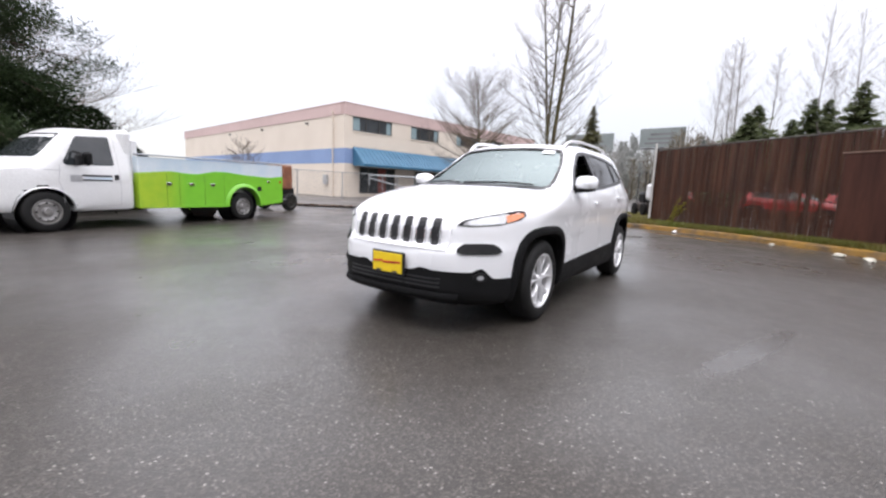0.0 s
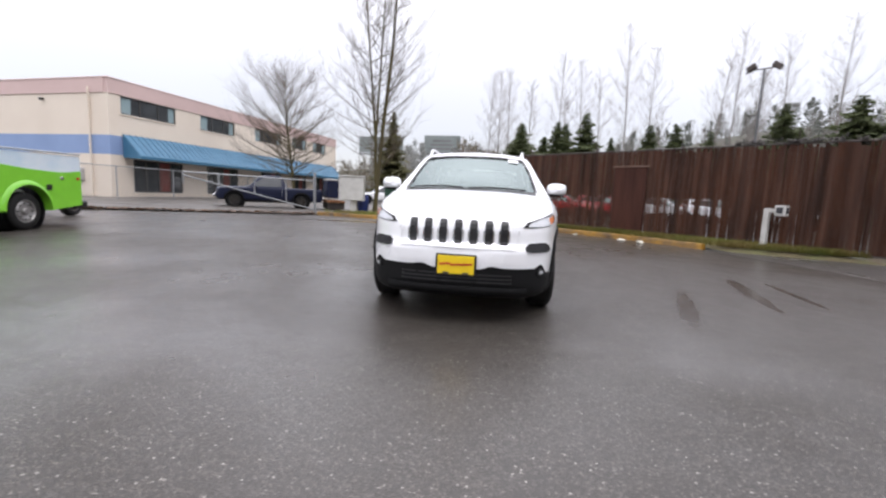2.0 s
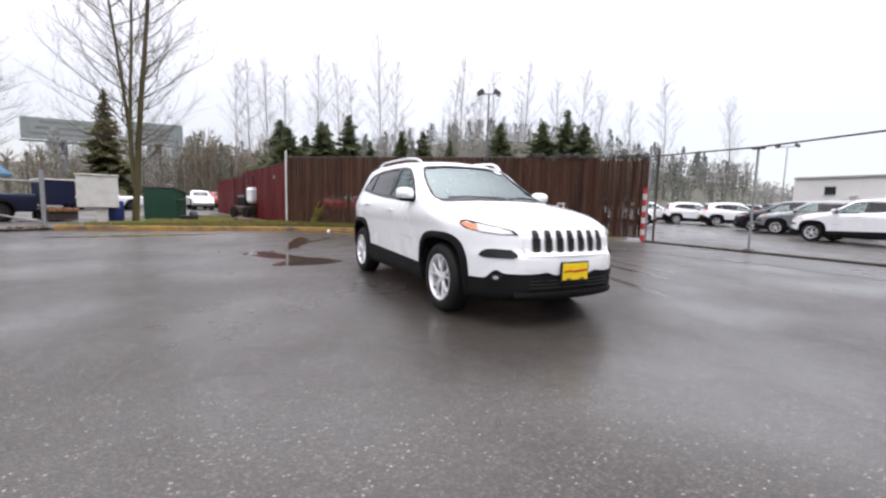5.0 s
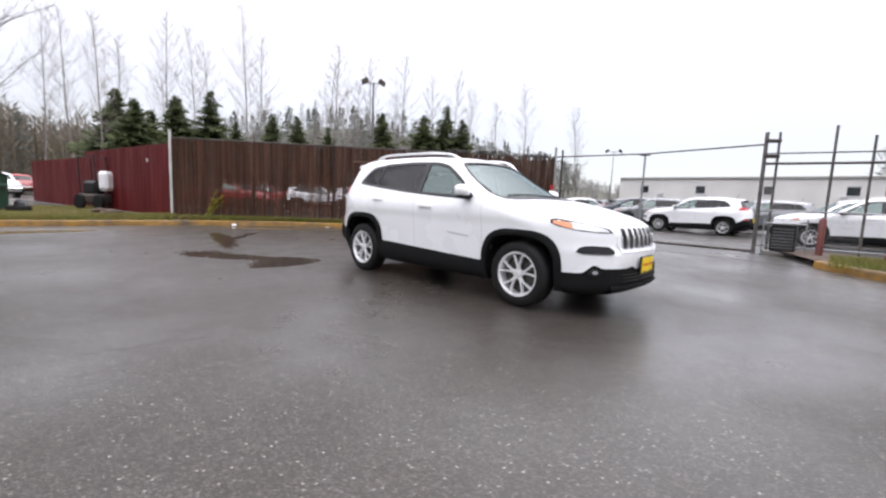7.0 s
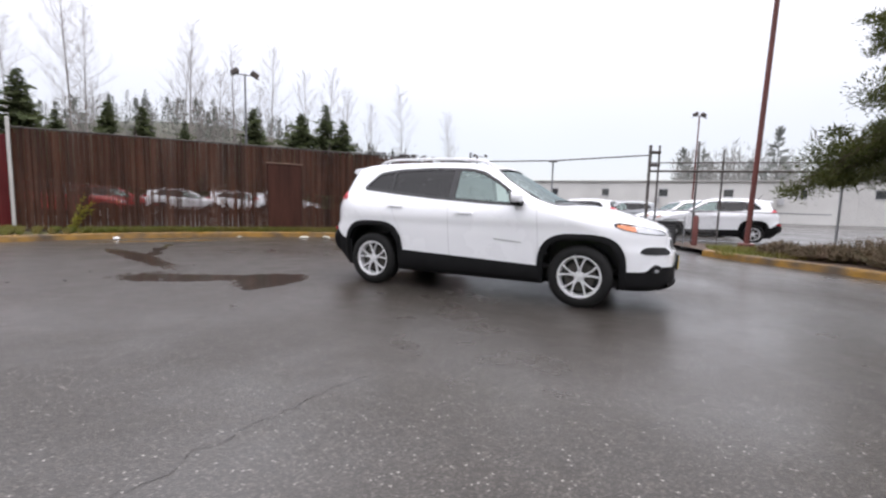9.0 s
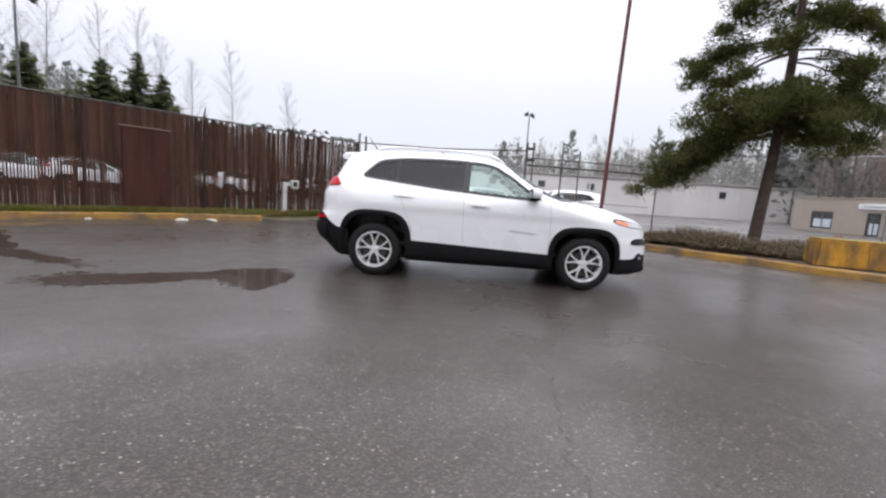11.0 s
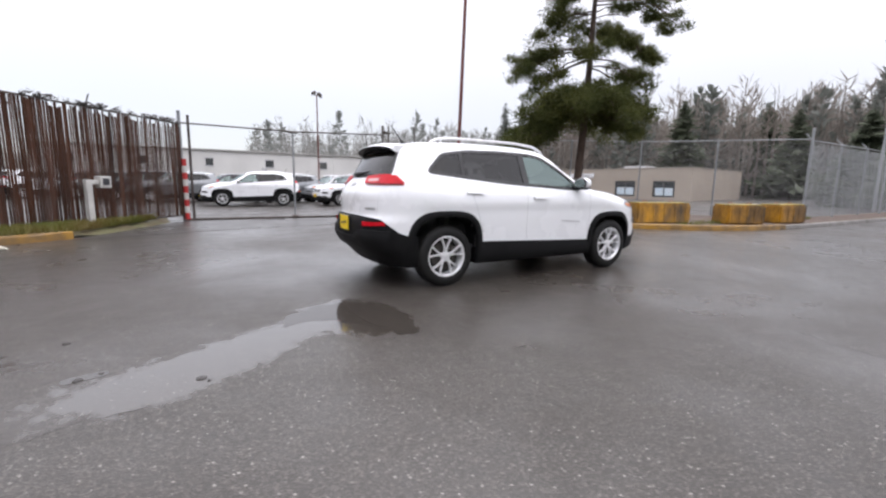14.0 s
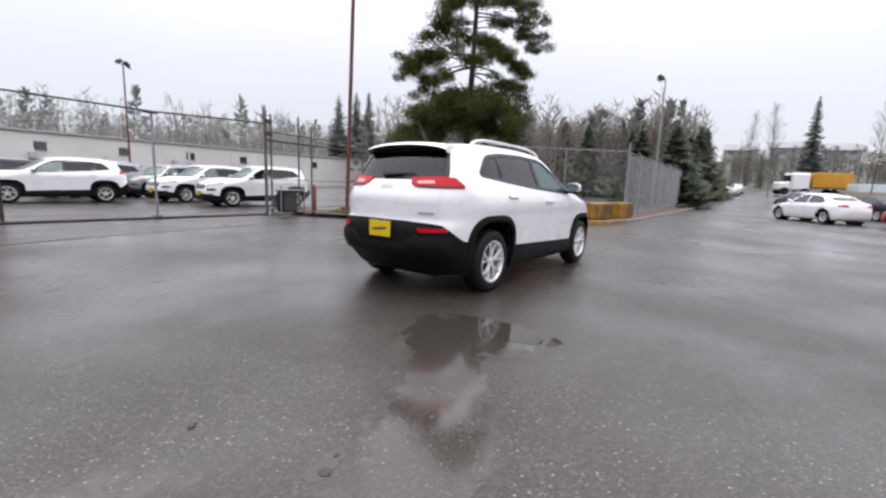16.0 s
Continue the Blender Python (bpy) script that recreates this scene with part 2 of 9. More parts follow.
LAMP_DEEP = surface("dark_red_lamp_edge", (0.10, 0.004, 0.006), (0.07, 0.003, 0.005), 20, 120, (0.3, 0.4), spec=0.3)
PLATE_YELLOW = surface("yellow_dealer_plate", (0.86, 0.62, 0.01), (0.80, 0.55, 0.01), 12, 100, (0.35, 0.5))
INK_RED = surface("red_ink", (0.55, 0.05, 0.02), (0.45, 0.04, 0.02), 20, 100, (0.4, 0.5))
INK_DARK = surface("dark_ink", (0.03, 0.03, 0.035), (0.05, 0.05, 0.055), 20, 100, (0.4, 0.5))
BADGE = surface("grey_badge", (0.55, 0.55, 0.56), (0.48, 0.48, 0.49), 20, 100, (0.3, 0.4), metal=0.6)


# ---- mesh helpers ----
class Geo:
    """Gathers vertices and faces of one mesh."""

    def __init__(self):
        self.v, self.f = [], []

    def add(self, verts, faces):
        k = len(self.v)
        self.v += [tuple(p) for p in verts]
        self.f += [tuple(i + k for i in q) for q in faces]
        return self

    def box(self, c, s, ch=0.0, m=None):
        """Box of size s round c, its edges cut by ch; m turns it about c."""
        hx, hy, hz = s[0] / 2, s[1] / 2, s[2] / 2
        ch = min(ch, hx * 0.9, hy * 0.9, hz * 0.9)
        pts, idx = [], {}
        for sx in (-1, 1):
            for sy in (-1, 1):
                for sz in (-1, 1):
                    for ax in range(3) if ch else (0,):
                        d = [hx - ch, hy - ch, hz - ch] if ch else [hx, hy, hz]
                        if ch:
                            d[ax] += ch
                        idx[sx, sy, sz, ax] = len(pts)
                        pts.append(Vector((sx * d[0], sy * d[1], sz * d[2])))
        fs = []
        at = lambda s3, ax: idx[(*s3, ax if ch else 0)]
        for ax in range(3):
            b, c2 = (ax + 1) % 3, (ax + 2) % 3
            for sg in (-1, 1):
                q = []
                for u, w in ((-1, -1), (1, -1), (1, 1), (-1, 1)):
                    s3 = [0, 0, 0]
                    s3[ax], s3[b], s3[c2] = sg, u, w
                    q.append(at(s3, ax))
                fs.append(q if sg > 0 else q[::-1])
        if ch:
            for ax in range(3):
                b, c2 = (ax + 1) % 3, (ax + 2) % 3
                for u in (-1, 1):
                    for w in (-1, 1):
                        lo, hi = [0, 0, 0], [0, 0, 0]
                        lo[ax], hi[ax] = -1, 1
                        lo[b] = hi[b] = u
                        lo[c2] = hi[c2] = w
                        q = [at(lo, b), at(hi, b), at(hi, c2), at(lo, c2)]
                        fs.append(q if u * w > 0 else q[::-1])
            for sx in (-1, 1):
                for sy in (-1, 1):
                    for sz in (-1, 1):
                        q = [at((sx, sy, sz), a) for a in range(3)]
                        fs.append(q if sx * sy * sz > 0 else q[::-1])
        m = m or Matrix()
        c = Vector(c)
        return self.add([c + m @ p for p in pts], fs)

    def tube(self, path, r, n=8, cap=True):
        """Round bar along a path; r is one radius or one for each point."""
        path = [Vector(p) for p in path]
        rs = r if isinstance(r, (list, tuple)) else [r] * len(path)
        rings = []
        ref = None
        for i, p in enumerate(path):
            d = (path[min(i + 1, len(path) - 1)] - path[max(i - 1, 0)]).normalized()
            if ref is None:
                ref = d.orthogonal().normalized()
            ref = (ref - d * ref.dot(d)).normalized()
            b = d.cross(ref)
            rings.append([p + (ref * math.cos(2 * math.pi * k / n) + b * math.sin(2 * math.pi * k / n)) * rs[i] for k in range(n)])
        vs = [q for ring in rings for q in ring]
        fs = [(i * n + k, i * n + (k + 1) % n, (i + 1) * n + (k + 1) % n, (i + 1) * n + k) for i in range(len(path) - 1) for k in range(n)]
        if cap:
            fs += [tuple(range(n))[::-1], tuple((len(path) - 1) * n + k for k in range(n))]
        return self.add(vs, fs)

    def lathe(self, prof, n=32, m=None, closed=False):
        """Turns a profile of (radius, height) about the y axis of m."""
        m = m or Matrix()
        k = len(prof)
        vs = [m @ Vector((r * math.cos(2 * math.pi * i / n), h, r * math.sin(2 * math.pi * i / n))) for i in range(n) for r, h in prof]
        fs = [(i * k + j, i * k + j + 1, ((i + 1) % n) * k + j + 1, ((i + 1) % n) * k + j) for i in range(n) for j in range(k - 1)]
        if closed:
            fs += [(i * k + k - 1, i * k, ((i + 1) % n) * k, ((i + 1) % n) * k + k - 1) for i in range(n)]
        return self.add(vs, fs)

    def prism(self, outline, axis, a, b):
        """Outline of 2D points pushed along an axis from a to b."""
        def p3(u, w, t):
            return {"x": (t, u, w), "y": (u, t, w), "z": (u, w, t)}[axis]
        k = len(outline)
        self.add([p3(u, w, a) for u, w in outline] + [p3(u, w, b) for u, w in outline],
                 [tuple(range(k))[::-1], tuple(range(k, 2 * k))] + [(i, (i + 1) % k, k + (i + 1) % k, k + i) for i in range(k)])
        return self

    def ob(self, name, mat, parent=None, label="", smooth=False, m=None):
        me = bpy.data.meshes.new(name)
        me.from_pydata(self.v, [], self.f)
        me.materials.append(mat)
        if smooth:
            me.shade_smooth()
            me.set_sharp_from_angle(angle=radians(38))
        o = new(name, me)
        if m is not None:
            o.matrix_basis = m
        if parent:
            o.parent = parent
        if label:
            tagged(o, label)
        return o


def mend(o):
    """Turns all faces of a mesh outwards."""
    bm = bmesh.new()
    bm.from_mesh(o.data)
    bmesh.ops.recalc_face_normals(bm, faces=bm.faces)
    bm.to_mesh(o.data)
    bm.free()
    return o


def weld(o):
    """Joins the parts of a wall at their shared corners."""
    bm = bmesh.new()
    bm.from_mesh(o.data)
    bmesh.ops.remove_doubles(bm, verts=bm.verts, dist=0.0004)
    bm.to_mesh(o.data)
    bm.free()
    return o


def thing(name, label, category, m=None, group="", kind=""):
    e = new(name)
    e.empty_display_size = 0.2
    if m is not None:
        e.matrix_basis = m
    return tagged(e, label, category, group, kind)


def ease(xs, ys):
    """Smooth curve through points that does not overshoot."""
    xs, ys = np.array(xs, float), np.array(ys, float)
    h, d = np.diff(xs), np.diff(ys) / np.diff(xs)
    s = np.zeros_like(xs)
    s[0], s[-1] = d[0], d[-1]
    same = d[:-1] * d[1:] > 0
    w1, w2 = 2 * h[1:] + h[:-1], h[1:] + 2 * h[:-1]
    with np.errstate(divide="ignore", invalid="ignore"):
        s[1:-1] = np.where(same, (w1 + w2) / (w1 / d[:-1] + w2 / d[1:]), 0)

    def f(x):
        x = np.clip(x, xs[0], xs[-1])
        i = np.clip(np.searchsorted(xs, x) - 1, 0, len(h) - 1)
        t = (x - xs[i]) / h[i]
        return ((1 + 2 * t) * (1 - t) ** 2 * ys[i] + t * (1 - t) ** 2 * h[i] * s[i]
                + t * t * (3 - 2 * t) * ys[i + 1] + t * t * (t - 1) * h[i] * s[i + 1])
    return f


def inside(poly, u, w):
    """Which of the points (u, w) lie within a polygon."""
    u, w = np.asarray(u, float), np.asarray(w, float)
    r = np.zeros(u.shape, bool)
    for (a, b), (c, d) in zip(poly, poly[1:] + poly[:1]):
        if b != d:
            r ^= ((b > w) != (d > w)) & (u < (c - a) * (w - b) / (d - b) + a)
    return r


def rounded(poly, r, n=5):
    """Polygon with its corners rounded by about r."""
    out = []
    for i, p in enumerate(poly):
        p, a, b = Vector(p), Vector(poly[i - 1]), Vector(poly[(i + 1) % len(poly)])
        da, db = (a - p), (b - p)
        k = min(r, da.length * 0.45, db.length * 0.45)
        s, e = p + da.normalized() * k, p + db.normalized() * k
        for j in range(n + 1):
            t = j / n
            q = s * (1 - t) ** 2 + p * 2 * t * (1 - t) + e * t * t
            out.append((q.x, q.y))
    return out


def grow(poly, d):
    """Polygon moved outwards by d (inwards where d < 0)."""
    area = sum(a * y - x * b for (a, b), (x, y) in zip(poly, poly[1:] + poly[:1]))
    sg = 1 if area > 0 else -1
    out = []
    for i, p in enumerate(poly):
        a, b = Vector(poly[i - 1]), Vector(poly[(i + 1) % len(poly)])
        t = (b - a).normalized()
        out.append((p[0] + sg * d * t.y, p[1] - sg * d * t.x))
    return out


def cut_patch(poly, step, hole=None):
    """Flat mesh of a polygon, cut into cells of about step. Returns points and faces."""
    bm = bmesh.new()
    if hole is None:
        bm.faces.new([bm.verts.new((u, w, 0)) for u, w in poly])
    else:
        o, i = [bm.verts.new((u, w, 0)) for u, w in poly], [bm.verts.new((u, w, 0)) for u, w in hole]
        k = len(o)
        for j in range(k):
            bm.faces.new((o[j], o[(j + 1) % k], i[(j + 1) % k], i[j]))
    us, ws = [p[0] for p in poly], [p[1] for p in poly]
    if step:
        for lo, hi, nrm in ((min(us), max(us), (1, 0, 0)), (min(ws), max(ws), (0, 1, 0))):
            k = max(1, int((hi - lo) / step))
            for j in range(1, k):
                c = lo + (hi - lo) * j / k
                bmesh.ops.bisect_plane(bm, geom=bm.verts[:] + bm.edges[:] + bm.faces[:], plane_co=(c * nrm[0], c * nrm[1], 0), plane_no=nrm, dist=1e-6)
    bmesh.ops.triangulate(bm, faces=[f for f in bm.faces if len(f.verts) > 4])
    bm.verts.index_update()
    pts = [(v.co.x, v.co.y) for v in bm.verts]
    fs = [tuple(v.index for v in f.verts) for f in bm.faces]
    bm.free()
    return pts, fs


# ---- vehicles: a body is the smooth meeting of side, top, front, rear and floor surfaces ----
def smax(a, b, k):
    h = np.clip(0.5 + 0.5 * (a - b) / k, 0, 1)
    return b * (1 - h) + a * h + k * h * (1 - h)


class Shell:
    def __init__(self, side, plan, nose, nose_round, tail, tail_round, top, crown, floor, axis, soft=0.05, low=0.75):
        self.side, self.plan = ease(*zip(*side)), ease(*zip(*plan))
        self.nose, self.nose_round = ease(*zip(*nose)), ease(*zip(*nose_round))
        self.tail, self.tail_round = ease(*zip(*tail)), ease(*zip(*tail_round))
        self.top, self.crown, self.floor, self.soft, self.low = ease(*zip(*top)), ease(*zip(*crown)), floor, soft, low
        self.axis = axis
        self.xs = [p[0] for p in plan]

    def f(self, x, y, z):
        ay = np.abs(y)
        low = np.clip((z - 0.45) / 0.3, 0, 1) * (1 - self.low) + self.low
        a = ay - (self.side(z) - self.plan(x) * low)
        b = (z - (self.top(x) - self.crown(x) * (ay / 0.65) ** 2)) * 0.85
        c = x - (self.nose(z) - self.nose_round(ay) * low)
        d = (self.tail(z) + self.tail_round(ay) * low) - x
        g = smax(smax(a, b, self.soft), smax(c * 0.8, d * 0.8, 0.01), self.soft)
        return smax(g, self.floor - z, 0.06)

    def cast(self, o, d, reach=2.2, level=0.0):
        """Where rays leave the shell moved outwards by level."""
        o, d = np.asarray(o, float), np.asarray(d, float)
        lo, hi = np.zeros(len(o)), np.full(len(o), reach)
        for _ in range(26):
            mid = (lo + hi) / 2
            p = o + d * mid[:, None]
            out = self.f(p[:, 0], p[:, 1], p[:, 2]) > level
            hi, lo = np.where(out, mid, hi), np.where(out, lo, mid)
        return o + d * lo[:, None]

    def loft(self, level=0.0, nx=330, na=150, keep=None):
        x0, x1 = self.xs[0], self.xs[-1]
        t = np.linspace(0, 1, nx)
        s = t + 0.9 * np.sin(2 * np.pi * (t + 0.5)) / (2 * np.pi)
        zc = np.interp(x0 + (x1 - x0) * s, *zip(*self.axis))
        xs = x0 + (x1 - x0) * s
        ok = self.f(xs, np.zeros(nx), zc) < level - 0.004
        xs, zc = xs[ok], zc[ok]
        k = len(xs)
        ang = np.linspace(0, 2 * np.pi, na, endpoint=False)
        o = np.stack([np.repeat(xs, na), np.zeros(k * na), np.repeat(zc, na)], 1)
        d = np.stack([np.zeros(k * na), np.tile(np.sin(ang), k), np.tile(np.cos(ang), k)], 1)
        p = self.cast(o, d, level=level)
        i, j = np.meshgrid(np.arange(k - 1), np.arange(na), indexing="ij")
        jn = (j + 1) % na
        q = np.stack([i * na + j, i * na + jn, (i + 1) * na + jn, (i + 1) * na + j], -1).reshape(-1, 4)
        cx = p[q].mean(1)
        if keep is not None:
            q = q[keep(cx[:, 0], cx[:, 1], cx[:, 2])]
        g = Geo()
        g.v = [tuple(v) for v in p]
        g.f = [tuple(int(a) for a in r) for r in q]
        g.f += [tuple(range(na))[::-1], tuple((k - 1) * na + a for a in range(na))]
        return g

    # ways to lay a flat outline on the shell: (u, w) to ray
    def rays(self, how, pts):
        pts = np.asarray(pts, float)
        u, w, z0 = pts[:, 0], pts[:, 1], np.zeros(len(pts))
        one = np.ones(len(pts))
        if how in ("left", "right"):
            return np.stack([u, z0, w], 1), np.stack([z0, one * (1 if how == "left" else -1), z0], 1)
        if how in ("front", "rear"):
            return np.stack([z0 + (0.3 if how == "front" else -0.3), u, w], 1), np.stack([one * (1 if how == "front" else -1), z0, z0], 1)
        if how == "up":
            return np.stack([u, w, z0 + 0.75], 1), np.stack([z0, z0, one], 1)
        a, ax = np.radians(u), 1.2 if how == "fwrap" else -1.2
        sg = 1 if how == "fwrap" else -1
        return np.stack([z0 + ax, z0, w], 1), np.stack([np.cos(a) * sg, np.sin(a), z0], 1)

    def lay(self, how, poly, level=0.004, step=0.06, hole=None, depth=0.0):
        """A patch of the outline laid on the shell; depth: thickness of its rim."""
        pts, fs = cut_patch(poly, step, hole)
        o, d = self.rays(how, pts)
        p = self.cast(o, d, level=level)
        q = [f for f in fs if len(f) > 2]
        nrm = sum(float(np.cross(p[f[1]] - p[f[0]], p[f[2]] - p[f[0]]) @ d[f[0]]) for f in q)
        g = Geo().add(p, fs if nrm > 0 else [f[::-1] for f in fs])
        if depth:
            rings = [poly] + ([hole] if hole else [])
            for ring in rings:
                o, d = self.rays(how, ring)
                a, b = self.cast(o, d, level=level), self.cast(o, d, level=level - depth)
                k = len(ring)
                g.add(list(a) + list(b), [(i, (i + 1) % k, k + (i + 1) % k, k + i) for i in range(k)])
        return g

    def line(self, how, pts, width=0.005, level=0.002, step=0.03):
        """A thin ribbon along a line on the shell."""
        dense = []
        for (a, b), (c, d) in zip(pts, pts[1:]):
            k = max(1, int(math.hypot(c - a, (d - b)) / (step if how not in ("fwrap", "rwrap") else 2)))
            dense += [(a + (c - a) * i / k, b + (d - b) * i / k) for i in range(k)]
        dense.append(pts[-1])
        o, d = self.rays(how, dense)
        p = self.cast(o, d, level=level)
        t = np.gradient(p, axis=0)
        s = np.cross(t, d)
        s /= np.linalg.norm(s, axis=1)[:, None] + 1e-9
        k = len(p)
        return Geo().add(list(p - s * width / 2) + list(p + s * width / 2), [(i, i + 1, k + i + 1, k + i) for i in range(k - 1)])


def arch_curve(xc, zc, a, b, n=3.2, t0=-0.25, t1=math.pi + 0.25, k=40):
    out = []
    for i in range(k + 1):
        t = t0 + (t1 - t0) * i / k
        c, s = math.cos(t), math.sin(t)
        out.append((xc + a * math.copysign(abs(c) ** (2 / n), c), zc + b * math.copysign(abs(s) ** (2 / n), s)))
    return out


def make_wheel(parent, x, y, r=0.345, rim=0.232, width=0.225, out=1, spokes=5, rim_mat=None, pair=0.20, fine=False):
    """Tyre, rim with paired spokes, brake disc; the wheel is a part, its pieces sub-parts."""
    w = new("wheel")
    w.parent = parent
    w.matrix_basis = pose(x, y, r) @ Matrix.Diagonal((1, out, 1, 1))
    h = width
    prof = [(rim - 0.004, -0.012), (rim + 0.012, 0.002), (rim + 0.03, 0.006), (r - 0.045, 0.002), (r - 0.018, -0.012), (r - 0.004, -0.035),
            (r, -0.06), (r, -h + 0.06), (r - 0.006, -h + 0.03), (r - 0.03, -h), (rim, -h + 0.012)]
    g = Geo().lathe(prof, 48 if fine else 28)
    for k in range(60 if fine else 0):
        a = 2 * math.pi * k / 60
        for yy in (-0.052, -h + 0.052):
            g.box((math.cos(a) * (r - 0.001), yy, math.sin(a) * (r - 0.001)), (0.006, 0.04, 0.02), 0, Matrix.Rotation(-a, 3, "Y"))
    mend(g.ob("tyre", RUBBER, w, smooth=True))
    g = Geo().lathe([(rim - 0.004, -0.012), (rim + 0.003, -0.003), (rim - 0.010, -0.002), (rim - 0.020, -0.016), (rim - 0.028, -0.05), (rim - 0.03, -h + 0.02)], 48)
    for k in range(spokes):
        for sg in (-1, 1):
            a0, a1 = 2 * math.pi * k / spokes + sg * 0.05, 2 * math.pi * k / spokes + sg * (0.09 + pair)
            path = [(0.045, a0, -0.030), (0.10, a0 + (a1 - a0) * 0.35, -0.020), (0.16, a0 + (a1 - a0) * 0.7, -0.016), (rim - 0.014, a1, -0.016)]
            half = [0.018, 0.0115, 0.0105, 0.015]
            vs = []
            for (rr, aa, yy), hw in zip(path, half):
                c, s = math.cos(aa + math.pi / 2), math.sin(aa + math.pi / 2)
                for du, dy in ((-hw, -0.006), (-hw * 0.55, 0.004), (hw * 0.55, 0.004), (hw, -0.006), (hw * 0.8, -0.03), (-hw * 0.8, -0.03)):
                    vs.append((rr * c - du * s, yy + dy, rr * s + du * c))
            fs = [(i * 6 + j, i * 6 + (j + 1) % 6, (i + 1) * 6 + (j + 1) % 6, (i + 1) * 6 + j) for i in range(3) for j in range(6)]
            g.add(vs, fs)
    if not spokes:
        g.lathe([(0.0, 0.02), (0.055, 0.02), (0.068, 0.004), (0.075, -0.03), (0.12, -0.036), (0.155, -0.018), (rim - 0.045, -0.026), (rim - 0.02, -0.055)], 32)
        for k in range(8):
            a = 2 * math.pi * k / 8
            Geo().lathe([(0.0, 0.0), (0.017, 0.0), (0.019, -0.01)], 10, pose(math.cos(a) * 0.158, -0.012, math.sin(a) * 0.158)).ob("vent_hole", GRILLE_BLACK, w)
    g.lathe([(0.0, -0.018), (0.024, -0.018), (0.030, -0.024), (0.052, -0.026), (0.060, -0.045)], 24)
    mend(g.ob("rim", rim_mat or ALLOY, w, smooth=True))
    g = Geo().lathe([(0.02, -0.075), (0.16, -0.072), (0.165, -0.078), (0.16, -0.088), (0.02, -0.09)], 32)
    g.box((0.12, -0.075, 0.06), (0.10, 0.05, 0.11), 0.015)
    mend(g.ob("brake_disc", STEEL_DARK, w, smooth=True))
    Geo().lathe([(0.0, -0.11), (rim - 0.03, -0.11)], 24).ob("wheel_back", GRILLE_BLACK, w)
    return w


SUV = Shell(
    side=[(0.18, 0.80), (0.30, 0.868), (0.42, 0.882), (0.60, 0.895), (0.78, 0.905), (0.86, 0.908), (0.92, 0.921), (1.0, 0.915), (1.07, 0.897), (1.13, 0.872),
          (1.30, 0.785), (1.50, 0.690), (1.60, 0.635), (1.75, 0.55)],
    plan=[(-2.32, 0.50), (-2.15, 0.18), (-1.9, 0.075), (-1.6, 0.022), (-1.3, 0.0), (1.2, 0.0), (1.5, 0.015), (1.75, 0.06), (2.0, 0.14), (2.2, 0.30), (2.36, 0.6)],
    nose=[(0.18, 2.08), (0.24, 2.20), (0.30, 2.275), (0.36, 2.30), (0.45, 2.295), (0.55, 2.305), (0.62, 2.305), (0.655, 2.285), (0.69, 2.255), (0.80, 2.245),
          (0.86, 2.225), (0.91, 2.17), (0.97, 2.06), (1.06, 1.75), (1.2, 1.3), (1.7, 1.0)],
    nose_round=[(0, 0), (0.2, 0.006), (0.4, 0.028), (0.56, 0.075), (0.655, 0.15), (0.75, 0.27), (0.81, 0.40), (0.90, 0.72), (1.0, 1.2)],
    tail=[(0.18, -1.95), (0.33, -2.09), (0.45, -2.20), (0.60, -2.245), (0.76, -2.235), (0.80, -2.205), (1.0, -2.195), (1.12, -2.15), (1.22, -2.07), (1.3, -2.015),
          (1.5, -1.88), (1.57, -1.80), (1.64, -1.55), (1.75, -1.0)],
    tail_round=[(0, 0), (0.3, 0.018), (0.5, 0.055), (0.65, 0.12), (0.764, 0.23), (0.85, 0.40), (0.95, 0.8)],
    top=[(-2.4, 1.50), (-1.85, 1.60), (-1.5, 1.642), (-1.0, 1.662), (-0.4, 1.665), (0.05, 1.643), (0.30, 1.590), (0.50, 1.490), (0.98, 1.210), (1.06, 1.172), (1.25, 1.150),
         (1.6, 1.092), (1.95, 1.008), (2.15, 0.945), (2.4, 0.80)],
    crown=[(-2.4, 0.04), (-1, 0.035), (0.1, 0.05), (0.5, 0.105), (0.75, 0.098), (0.95, 0.066), (1.1, 0.044), (1.6, 0.045), (2.1, 0.05), (2.4, 0.06)],
    floor=0.215, axis=[(-2.32, 0.60), (-2.1, 0.66), (-1.8, 0.8), (1.6, 0.75), (2.1, 0.6), (2.36, 0.46)], soft=0.045, low=0.92)

SIDE_DLO = rounded([(-1.56, 1.280), (-1.34, 1.490), (-1.02, 1.535), (-0.55, 1.552), (-0.05, 1.540), (0.16, 1.500), (0.42, 1.345), (0.70, 1.135), (0.68, 1.108), (0.30, 1.125), (-0.45, 1.172), (-1.0, 1.222)], 0.07)
SCREEN = rounded([(-0.735, 1.128), (-0.40, 1.146), (0.40, 1.146), (0.735, 1.128), (0.672, 1.36), (0.590, 1.537), (0.3, 1.566), (-0.3, 1.566), (-0.590, 1.537), (-0.672, 1.36)], 0.06)
REAR_GLASS = rounded([(-0.66, 1.225), (0.66, 1.225), (0.60, 1.40), (0.545, 1.535), (-0.545, 1.535), (-0.60, 1.40)], 0.06)
ARCHES = ((1.35, 0.470, 0.480), (-1.35, 0.480, 0.525))  # centre, half width and height of the flare


